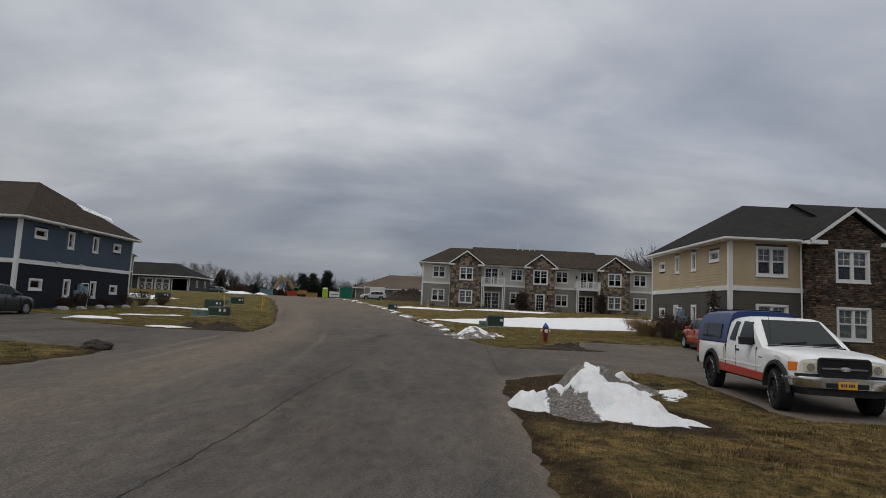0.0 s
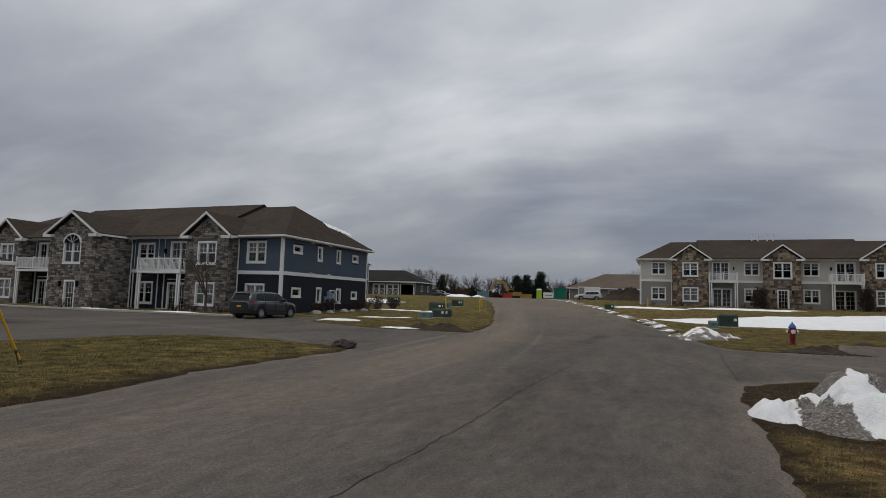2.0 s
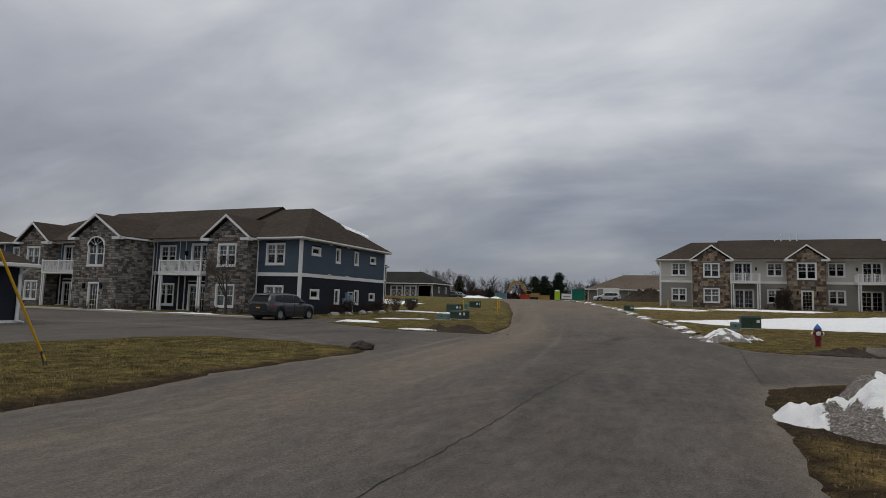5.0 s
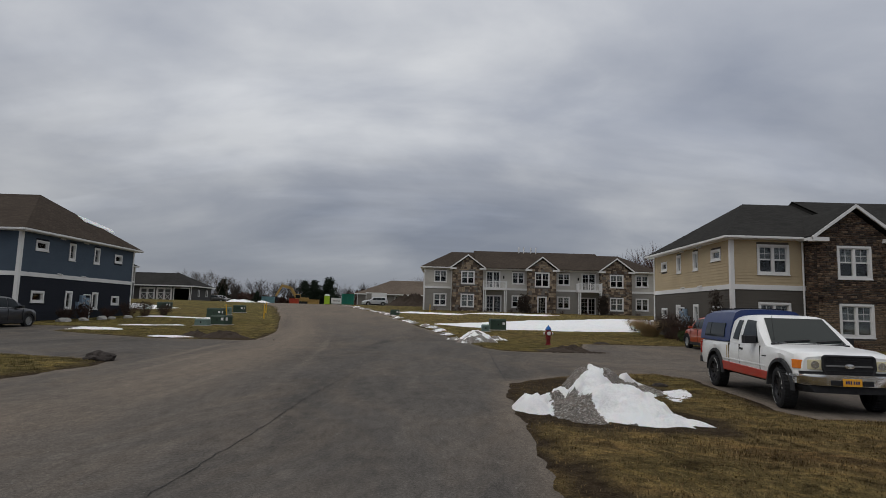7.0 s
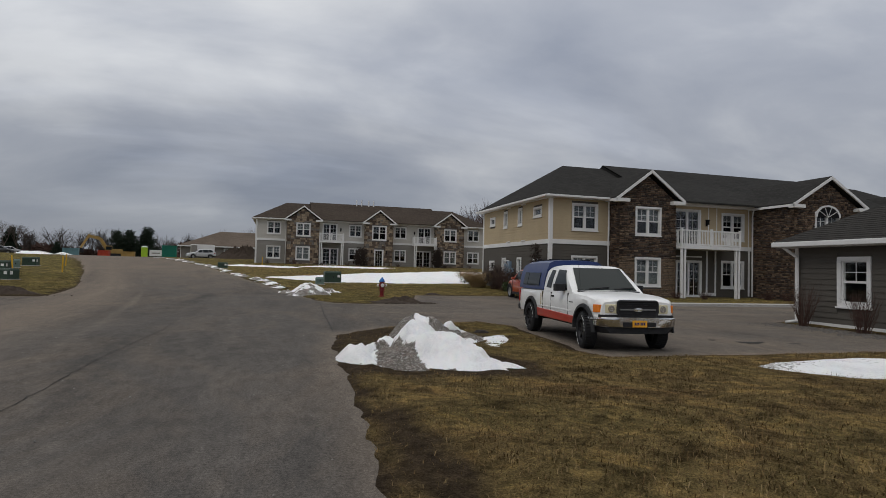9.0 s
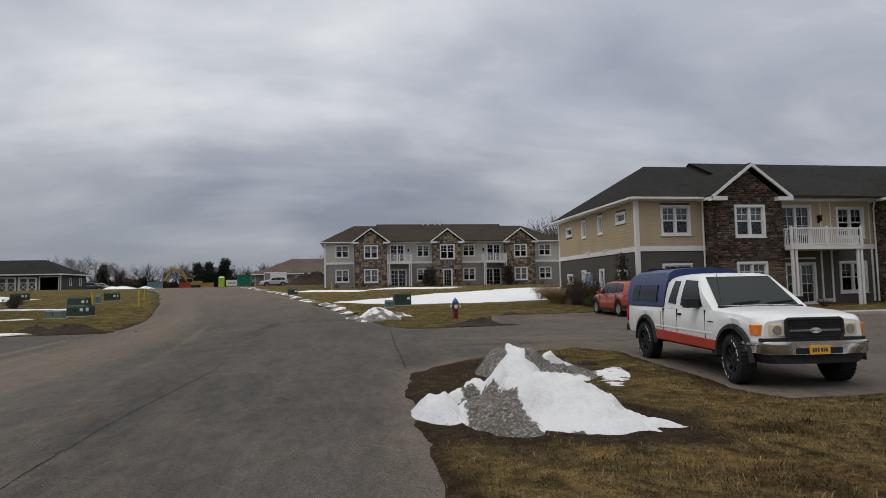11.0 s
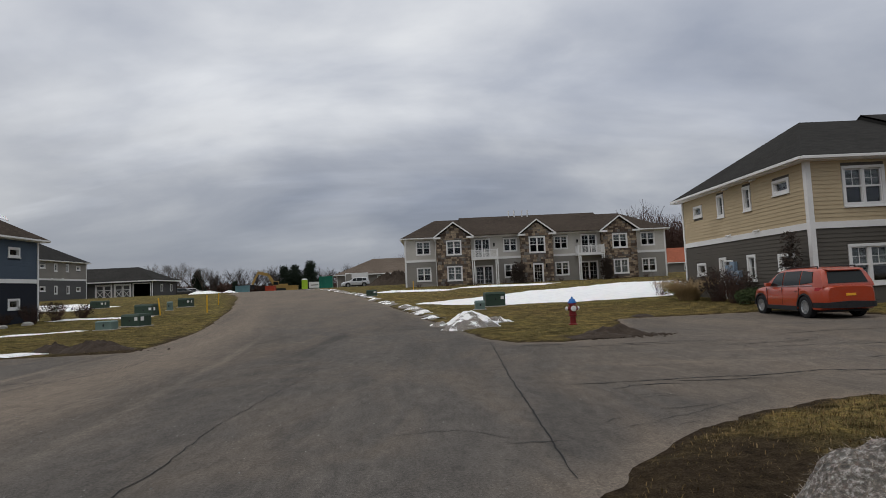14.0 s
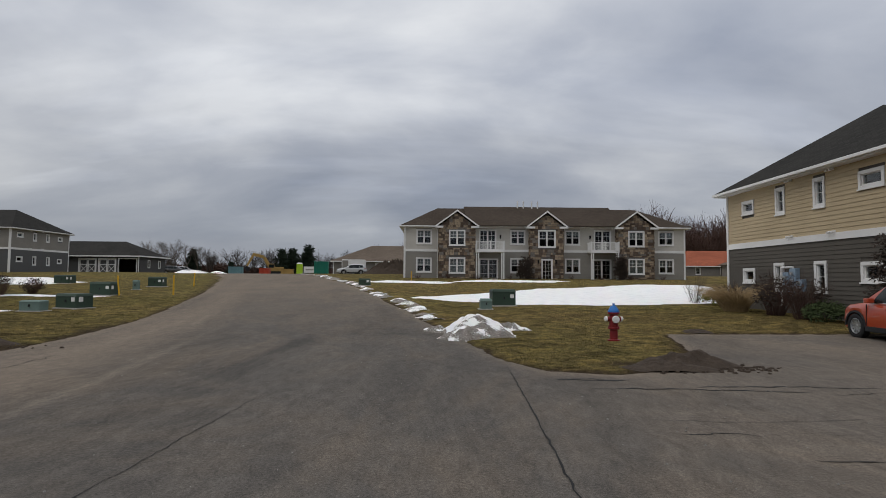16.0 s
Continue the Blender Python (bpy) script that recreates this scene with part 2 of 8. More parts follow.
def car_paint(name, c, dirt=0.3):
    m = Mat(name, 0.28, spec=0.5)
    n = m.noise(3, 6, 0.65, (1, 1, 2))
    f = m.noise(45, 4)
    col = m.mix(m.math("MULTIPLY", m.ramp(n, [(0.45, (0, 0, 0)), (0.75, (1, 1, 1))]), dirt), c, scaled((0.33, 0.3, 0.27), 0.75))
    m.color(m.mix(0.12, col, m.ramp(f, [(0.3, (0.6, 0.6, 0.6)), (0.7, (1.2, 1.2, 1.2))]), "MULTIPLY"))
    m.b.inputs["Coat Weight"].default_value = 0.5
    m.b.inputs["Coat Roughness"].default_value = 0.08
    return m.mat


ASPHALT, LAWN, SNOW, GLASS = asphalt(), lawn(), snow(), glass()
WHITE = painted("white_trim", (0.68, 0.675, 0.66, 1), 0.6, 0.08)
TAN, TAN_LOW = planked("tan_siding", (0.45, 0.362, 0.235, 1)), planked("taupe_siding", (0.098, 0.089, 0.077, 1))
BLUE, BLUE_LOW = planked("blue_siding", (0.075, 0.098, 0.128, 1)), planked("navy_siding", (0.022, 0.025, 0.033, 1))
GREY, GREY_LOW = planked("pale_grey_siding", (0.50, 0.475, 0.43, 1)), planked("grey_siding", (0.25, 0.235, 0.21, 1))
STONE_BROWN = stone("brown_ledgestone", [(0.10, 0.068, 0.05, 1), (0.16, 0.11, 0.08, 1), (0.075, 0.06, 0.052, 1), (0.21, 0.155, 0.11, 1), (0.13, 0.095, 0.07, 1), (0.055, 0.042, 0.036, 1)])
STONE_GREY = stone("grey_ledgestone", [(0.2, 0.19, 0.175, 1), (0.29, 0.27, 0.245, 1), (0.14, 0.135, 0.13, 1), (0.34, 0.30, 0.26, 1), (0.23, 0.21, 0.19, 1), (0.10, 0.095, 0.09, 1)])
STONE_FIELD = stone("brown_fieldstone", [(0.22, 0.165, 0.12, 1), (0.3, 0.24, 0.175, 1), (0.13, 0.10, 0.08, 1), (0.19, 0.175, 0.16, 1), (0.36, 0.29, 0.21, 1), (0.10, 0.075, 0.06, 1)])
MORTAR = plain("mortar", (0.12, 0.11, 0.10, 1), 0.9)
ROOF_DARK, ROOF_BROWN = roofing("charcoal_shingles", (0.034, 0.033, 0.031, 1)), roofing("brown_shingles", (0.058, 0.046, 0.037, 1))
# room shade put into the colour of the interiors; also the lanterns' own black
DARK = plain("room_shade_lantern_black", (0.010, 0.010, 0.011, 1), 0.9)
BLIND = plain("window_blind", (0.30, 0.31, 0.29, 1), 0.8)
CONCRETE = plain("concrete", (0.38, 0.365, 0.34, 1), 0.85, vary=0.2)


# ---------------------------------------------------------------- mesh helpers
class Geo:
    """Gathers faces for one mesh."""

    def __init__(self):
        self.v, self.f = [], []

    def face(self, *pts):
        n = len(self.v)
        self.v += [tuple(p) for p in pts]
        self.f.append(tuple(range(n, n + len(pts))))
        return self

    def hull8(self, p):
        """Eight corners: bottom ring of four, then top ring of four."""
        n = len(self.v)
        self.v += [tuple(q) for q in p]
        for a in ((3, 2, 1, 0), (4, 5, 6, 7), (0, 1, 5, 4), (1, 2, 6, 5), (2, 3, 7, 6), (3, 0, 4, 7)):
            self.f.append(tuple(n + k for k in a))
        return self

    def box(self, x0, x1, y0, y1, z0, z1, m=None):
        p = [(x0, y0, z0), (x1, y0, z0), (x1, y1, z0), (x0, y1, z0), (x0, y0, z1), (x1, y0, z1), (x1, y1, z1), (x0, y1, z1)]
        if m is not None:
            p = [m @ Vector(q) for q in p]
        return self.hull8(p)

    def tube(self, p0, p1, r0, r1=None, n=10, caps=True):
        r1 = r0 if r1 is None else r1
        p0, p1 = Vector(p0), Vector(p1)
        d = (p1 - p0).normalized()
        a = d.orthogonal().normalized()
        b = d.cross(a)
        k = len(self.v)
        for p, r in ((p0, r0), (p1, r1)):
            self.v += [tuple(p + (a * math.cos(2 * math.pi * i / n) + b * math.sin(2 * math.pi * i / n)) * r) for i in range(n)]
        self.f += [(k + i, k + (i + 1) % n, k + n + (i + 1) % n, k + n + i) for i in range(n)]
        if caps:
            self.f += [tuple(k + i for i in reversed(range(n))), tuple(k + n + i for i in range(n))]
        return self

    def extrude(self, poly, fn, w0, w1):
        """A 2D outline, placed by fn(u, v, w), drawn out from w0 to w1."""
        k, n = len(self.v), len(poly)
        self.v += [tuple(fn(u, v, w0)) for u, v in poly] + [tuple(fn(u, v, w1)) for u, v in poly]
        self.f += [tuple(k + i for i in reversed(range(n))), tuple(k + n + i for i in range(n))]
        self.f += [(k + i, k + (i + 1) % n, k + n + (i + 1) % n, k + n + i) for i in range(n)]
        return self

    def mesh(self, name, mat, m=None, smooth=False, bevel=0.0, weld=False):
        me = bpy.data.meshes.new(name)
        v = self.v if m is None else [tuple(m @ Vector(p)) for p in self.v]
        me.from_pydata(v, [], self.f)
        bm = bmesh.new()
        bm.from_mesh(me)
        if weld or bevel:
            bmesh.ops.remove_doubles(bm, verts=bm.verts, dist=1e-4)
        bmesh.ops.recalc_face_normals(bm, faces=bm.faces)
        if bevel:
            sharp = [e for e in bm.edges if len(e.link_faces) == 2 and e.calc_face_angle(0) > 0.5]
            bmesh.ops.bevel(bm, geom=sharp, offset=bevel, segments=2, affect="EDGES", profile=0.6, clamp_overlap=True)
        if smooth:
            for f in bm.faces:
                f.smooth = True
        bm.to_mesh(me)
        bm.free()
        me.materials.append(mat)
        if smooth:
            me.set_sharp_from_angle(angle=radians(smooth if smooth > 1 else 35))
        return me


def part(name, geo, mat, parent=None, label="", m=None, smooth=False, bevel=0.0, weld=False):
    me = geo if isinstance(geo, bpy.types.Mesh) else geo.mesh(name, mat, m, smooth, bevel, weld)
    ob = new(name, me)
    if parent is not None:
        ob.parent = parent
    if label:
        ob["label"] = label
    return ob


def thing(name, m, label, category, group="", kind=""):
    ob = new(name)
    ob.empty_display_size = 0.3
    ob.matrix_world = m
    return tagged(ob, label, category, group, kind)


# ---------------------------------------------------------------- the lie of the land
def rise(y):
    s = min(1.0, max(0.0, (y - 24.0) / 80.0))
    return 2.2 * s * s * (3 - 2 * s)


def rise_np(y):
    s = np.clip((y - 24.0) / 80.0, 0, 1)
    return 2.2 * s * s * (3 - 2 * s)


# outlines of the paved ground
ROAD = [(-7.6, -60), (-7.6, 5.9), (-8.2, 8.8), (-8.1, 13.9), (-8.5, 15.2), (-8.5, 25.7), (-8.6, 28.1), (-9.2, 32.3), (-10.5, 37.5), (-14.5, 52), (-20, 70),
        (-27, 88), (-40, 128), (-29, 128), (-20, 98), (-14, 84), (-7.5, 66), (-3.2, 50), (-0.5, 38.0), (1.1, 29.0), (1.9, 24.8), (1.9, 18), (1.5, 13.1), (1.2, 10.9), (1.1, 7.3), (0.9, 4.1), (0.9, -60)]
LOT_RIGHT = [(1.0, 12.7), (1.55, 12.9), (2.3, 13.85), (3.06, 14.5), (3.85, 15.0), (4.8, 15.42), (5.6, 15.6), (6.15, 14.6), (5.6, 9.9), (5.8, 9.3), (7.7, 9.3), (15.6, 9.2), (15.6, 15.5), (17, 16), (45, 16),
             (45, 23.3), (16.5, 23.6), (14.6, 25.0), (14.4, 30.2), (7.2, 30.0), (5.7, 24.7), (4.4, 23.5), (3.6, 23.2), (2.5, 23.5), (1.9, 24.8), (1.0, 25)]
LOT_LEFT = [(-8.0, 14.5), (-8.9, 15.5), (-12, 16.2), (-15.2, 16.0), (-16.4, 14), (-16.9, 10), (-17, -40), (-27, -40), (-27, 17), (-60, 17), (-60, 28.5), (-32, 29.5), (-25, 29.5),
            (-24.8, 33.6), (-20.3, 33.4), (-19.2, 28.8), (-12.7, 25.6), (-8.2, 25.9)]


def inside_dist(px, py, poly):
    """Signed distance to an outline, negative inside."""
    d = np.full(px.shape, 1e9)
    ins = np.zeros(px.shape, bool)
    n = len(poly)
    for i in range(n):
        (ax, ay), (bx, by) = poly[i], poly[(i + 1) % n]
        ex, ey = bx - ax, by - ay
        t = np.clip(((px - ax) * ex + (py - ay) * ey) / (ex * ex + ey * ey + 1e-12), 0, 1)
        d = np.minimum(d, np.hypot(px - ax - t * ex, py - ay - t * ey))
        if abs(ey) > 1e-9:
            hit = ((ay > py) != (by > py)) & (px < ex * (py - ay) / ey + ax)
            ins ^= hit
    return np.where(ins, -d, d)


def paved_dist(px, py):
    return np.minimum(np.minimum(inside_dist(px, py, ROAD), inside_dist(px, py, LOT_RIGHT)), inside_dist(px, py, LOT_LEFT))


def wavy(px, py, k, seed):
    """Cheap smooth noise between about -1 and 1."""
    r = np.random.RandomState(seed)
    out = np.zeros(px.shape)
    for i in range(9):
        a = r.uniform(0, 2 * math.pi)
        f = k * r.uniform(0.6, 2.6)
        out += np.sin((px * math.cos(a) + py * math.sin(a)) * f + r.uniform(0, 6.28)) / 9 * 2.0
    return out


def spaced(lo, dense0, dense1, hi, step, grow, top):
    """Grid lines: even between dense0 and dense1, growing outwards."""
    mid = list(np.arange(dense0, dense1 + 1e-6, step))
    a, b, s = [], [], step
    x = dense1
    while x < hi:
        s = min(s * grow, top)
        x += s
        b.append(x)
    x, s = dense0, step
    while x > lo:
        s = min(s * grow, top)
        x -= s
        a.append(x)
    return np.array(a[::-1] + mid + b)


def sheet(name, xs, ys, zfun, mat, keep=None, attrs=None):
    X, Y = np.meshgrid(xs, ys)
    D = paved_dist(X, Y)
    Z = zfun(X, Y, D)
    nx, ny = len(xs), len(ys)
    idx = np.arange(nx * ny).reshape(ny, nx)
    q = np.stack([idx[:-1, :-1], idx[:-1, 1:], idx[1:, 1:], idx[1:, :-1]], -1).reshape(-1, 4)
    if keep is not None:
        K = keep(X, Y, D)
        k = (K[:-1, :-1] | K[:-1, 1:] | K[1:, 1:] | K[1:, :-1]).reshape(-1)
        q = q[k]
    me = bpy.data.meshes.new(name)
    used = np.unique(q)
    remap = -np.ones(nx * ny, int)
    remap[used] = np.arange(len(used))
    pts = np.stack([X.ravel(), Y.ravel(), Z.ravel()], -1)[used]
    me.from_pydata(pts.tolist(), [], remap[q].tolist())
    me.materials.append(mat)
    me.shade_smooth()
    for key, fn in (attrs or {}).items():
        a = me.attributes.new(key, "FLOAT", "POINT")
        a.data.foreach_set("value", np.clip(fn(X, Y, D), 0, 1).ravel()[used].astype(np.float32))
    return new(name, me)


XS, YS = spaced(-900, -13, 14, 900, 0.16, 1.09, 60), spaced(-60, -1, 32, 1500, 0.16, 1.07, 60)


def lawn_z(X, Y, D):
    edge = D + 0.035 * wavy(X, Y, 3.0, 5) + 0.016 * wavy(X, Y, 11.0, 6)
    up = np.clip(edge / 0.35, -1, 1)
    z = rise_np(Y) + 0.042 * up + 0.007 * np.clip(D, 0, 3) + 0.018 * wavy(X, Y, 1.2, 7) * np.clip(D, 0, 1) + 0.010 * wavy(X, Y, 6.0, 8) * (D > 0)
    return z


def soil_mask(X, Y, D):
    w = 0.24 + 0.25 * wavy(X, Y, 0.5, 11) + 0.12 * wavy(X, Y, 2.5, 12)
    w = w + 0.35 * (X < -7) * (Y < 15.5) * (X > -9.5)
    s = np.clip(1.2 - (D + 0.12 * wavy(X, Y, 7, 13)) / np.maximum(w, 0.12), 0, 1)
    # torn-up corner beside the snow heap, and bare earth where turf was scraped
    for cx, cy, rx, ry in ((2.9, 12.2, 2.0, 1.9), (1.7, 9.6, 1.0, 2.0), (3.0, 8.6, 1.3, 1.2), (-9.5, 26.2, 1.6, 0.8), (4.9, 24.2, 1.4, 0.5), (-10.0, 26.6, 1.6, 0.7), (1.35, 4.6, 0.3, 1.8)):
        r = np.hypot((X - cx) / rx, (Y - cy) / ry) + 0.25 * wavy(X, Y, 3.5, 14)
        s = np.maximum(s, np.clip((1.15 - r) * 2.0, 0, 0.92))
    return s


def green_mask(X, Y, D):
    return 0.35 + 0.45 * wavy(X, Y, 0.35, 21) + 0.35 * (X < -3) + 0.35 * (Y > 20) - 0.25 * (Y < 12) * (X > 0)


ground = sheet("ground", XS, YS, lawn_z, LAWN, None, {"soil": soil_mask, "green": green_mask})
tagged(ground, "matted brown and olive winter lawn with muddy edges", "lawn", kind="structure")


def road_z(X, Y, D):
    return rise_np(Y) + 0.008 * wavy(X, Y, 0.5, 31)


def track_x(Y):
    """The middle of the line that the site traffic drives."""
    return np.interp(Y, [-10, 6, 12, 22, 32, 40, 52, 70, 90], [-5.2, -5.1, -5.6, -6.5, -7.9, -9.6, -12.6, -17.6, -25])


def tyre_mask(X, Y, D):
    """Narrow dusty lines left by the wheels, wandering along the road and turning into the side lots."""
    out = np.zeros(X.shape)
    for k, off in enumerate((-2.0, -0.9, 0.0, 0.8, 2.1)):
        c = track_x(Y) + off + 0.25 * np.sin(Y * 0.13 + k * 1.7)
        out = np.maximum(out, np.exp(-((X - c) / 0.11) ** 2) * np.clip(0.25 + 0.5 * wavy(X * 0.3, Y, 0.25, 80 + k), 0, 0.8))
    for k, off in enumerate((0.0, 1.5)):
        r = np.hypot(X + 22 + off, Y - 4.0)
        out = np.maximum(out, 0.55 * np.exp(-((r - 16.5) / 0.12) ** 2) * (Y > 12) * (X < -8))
        c = 18.6 + off + 0.3 * np.sin(X * 0.4)
        out = np.maximum(out, 0.5 * np.exp(-((Y - c) / 0.11) ** 2) * np.clip((X - 1.5) / 3, 0, 1))
    return np.clip(out, 0, 1)


def mud_mask(X, Y, D):
    track = np.exp(-((X - track_x(Y)) / 1.5) ** 2) * np.clip((Y + 4) / 22, 0.15, 1)
    far = np.clip((Y - 30) / 30, 0, 1) * 0.7
    return np.clip(np.maximum(track * 0.8, far) + 0.3 * wavy(X, Y, 0.8, 33) * far + np.clip(0.5 + D / 0.8, 0, 0.5) + 0.42 * np.clip((X - 1.6) / 2.5, 0, 1) * (0.8 + 0.5 * wavy(X, Y, 1.1, 36)), 0, 1)


road = sheet("road", spaced(-62, -12, 8, 47, 0.12, 1.12, 1.5), spaced(-60, -1, 32, 130, 0.25, 1.1, 1.5), road_z, ASPHALT,
             lambda X, Y, D: D < 0.6, {"mud": mud_mask, "tyre": tyre_mask})
tagged(road, "worn grey asphalt road with dusty tracks and cracks", "road", kind="structure")


# ---------------------------------------------------------------- house parts
def plane(ox, oy, ux, uy):
    """A wall's own axes: u along it, v up, w outwards (to the right of u)."""
    return Matrix(((ux, 0, uy, ox), (uy, 0, -ux, oy), (0, 1, 0, 0), (0, 0, 0, 1)))


def spans(u0, u1, cuts):
    """What is left of u0..u1 without the cuts."""
    out, a = [], u0
    for c0, c1 in sorted(cuts):
        if c1 <= a or c0 >= u1:
            continue
        if c0 > a:
            out.append((a, c0))
        a = max(a, c1)
    if a < u1:
        out.append((a, u1))
    return out


def wall(parent, m, u0, u1, v0, v1, holes, mat, thick=0.22, gable=None, name="wall", label=""):
    """A wall with real openings: cells between the holes' edges, with depth."""
    us = sorted({u0, u1, *[h for o in holes for h in (o[0], o[0] + o[2])]})
    vs = sorted({v0, v1, *[h for o in holes for h in (o[1], o[1] + o[3])]})
    g = Geo()

    def solid(i, j):
        if not (0 <= i < len(us) - 1 and 0 <= j < len(vs) - 1):
            return False
        cu, cv = (us[i] + us[i + 1]) / 2, (vs[j] + vs[j + 1]) / 2
        return not any(o[0] < cu < o[0] + o[2] and o[1] < cv < o[1] + o[3] for o in holes)
    for i in range(len(us) - 1):
        for j in range(len(vs) - 1):
            if not solid(i, j):
                continue
            a, b, c, d = us[i], us[i + 1], vs[j], vs[j + 1]
            g.face((a, c, 0), (b, c, 0), (b, d, 0), (a, d, 0))
            g.face((a, c, -thick), (a, d, -thick), (b, d, -thick), (b, c, -thick))
            if not solid(i - 1, j):
                g.face((a, c, -thick), (a, c, 0), (a, d, 0), (a, d, -thick))
            if not solid(i + 1, j):
                g.face((b, c, 0), (b, c, -thick), (b, d, -thick), (b, d, 0))
            if not solid(i, j - 1):
                g.face((a, c, -thick), (b, c, -thick), (b, c, 0), (a, c, 0))
            if not solid(i, j + 1):
                g.face((a, d, 0), (b, d, 0), (b, d, -thick), (a, d, -thick))
    if gable:
        g.extrude([(u0, v1), (u1, v1), ((u0 + u1) / 2, gable)], lambda u, v, w: (u, v, w), -thick, 0)
    return part(name, g, mat, parent, label, m)


UNIT_PLANK = None


def siding(parent, m, u0, u1, v0, v1, holes, mat, course=0.165, single=False, name="siding", label="", gable=None):
    """Lapped boards, cut round the openings; singly as parts where they are near."""
    g, count = Geo(), 0
    v = v0
    while v < v1 - 0.02:
        top = min(v + course, v1)
        a, b = u0, u1
        if gable and v > gable[0]:
            k = (v - gable[0]) / (gable[1] - gable[0])
            a, b = u0 + (u1 - u0) / 2 * k, u1 - (u1 - u0) / 2 * k
        for s0, s1 in spans(a, b, [(o[0] - 0.02, o[0] + o[2] + 0.02) for o in holes if o[1] - 0.02 < top - 0.01 and o[1] + o[3] + 0.02 > v + 0.01]):
            x, pieces = s0, []
            while s1 - x > 3.9:
                pieces.append((x, x + 3.0 + 0.6 * random.random()))
                x = pieces[-1][1]
            pieces.append((x, s1))
            for p0, p1 in pieces:
                corners = [(p0, v, 0.002), (p1 - 0.003, v, 0.002), (p1 - 0.003, v, 0.03), (p0, v, 0.03),
                           (p0, top + 0.012, 0.002), (p1 - 0.003, top + 0.012, 0.002), (p1 - 0.003, top, 0.011), (p0, top, 0.011)]
                if single:
                    part("plank", Geo().hull8(corners), mat, parent, "", m)
                else:
                    g.hull8(corners)
        v = top
    if g.v:
        part(name, g, mat, parent, label, m)


STONES = {}


def masonry(parent, m, u0, u1, v0, v1, holes, mat, rows=0.13, single=0, gable=None, rough=1.0, name="stonework", seed=1, label=""):
    """Laid stones of uneven length, height and depth."""
    rnd = random.Random(seed)
    g, made = Geo(), 0
    v = v0
    top = gable if gable else v1
    while v < top - 0.03:
        h = min(rows * rnd.uniform(0.7, 1.5), top - v)
        a, b = u0, u1
        if gable and v + h / 2 > v1:
            k = (v + h / 2 - v1) / (gable - v1)
            a, b = u0 + (u1 - u0) / 2 * k, u1 - (u1 - u0) / 2 * k
        for s0, s1 in spans(a, b, [(o[0], o[0] + o[2]) for o in holes if o[1] < v + h - 0.01 and o[1] + o[3] > v + 0.01]):
            x = s0
            while x < s1 - 0.02:
                w = rows * rnd.uniform(1.2, 3.6) * rough
                if s1 - x - w < 0.12:
                    w = s1 - x
                d, j = rnd.uniform(0.03, 0.085), 0.011
                e = [rnd.uniform(0, 0.018) for _ in range(8)]
                x1, y1 = x + w, v + h
                c = [(x + j, v + j, 0.0), (x1 - j, v + j, 0.0), (x1 - j, y1 - j, 0.0), (x + j, y1 - j, 0.0),
                     (x + j + e[0], v + j + e[1], d), (x1 - j - e[2], v + j + e[3], d - e[6]), (x1 - j - e[4], y1 - j - e[5], d), (x + j + e[6], y1 - j - e[7], d - e[1])]
                if made < single:
                    part("stone", Geo().hull8(c), mat, parent, "", m)
                    made += 1
                else:
                    g.hull8(c)
                x = x1
        v += h
    if g.v:
        part(name, g, mat, parent, label, m)


def bars(x0, x1, y0, y1, t, w0, w1, g=None):
    g = g or Geo()
    g.box(x0, x1, y0, y0 + t, w0, w1).box(x0, x1, y1 - t, y1, w0, w1)
    g.box(x0, x0 + t, y0 + t, y1 - t, w0, w1).box(x1 - t, x1, y0 + t, y1 - t, w0, w1)
    return g


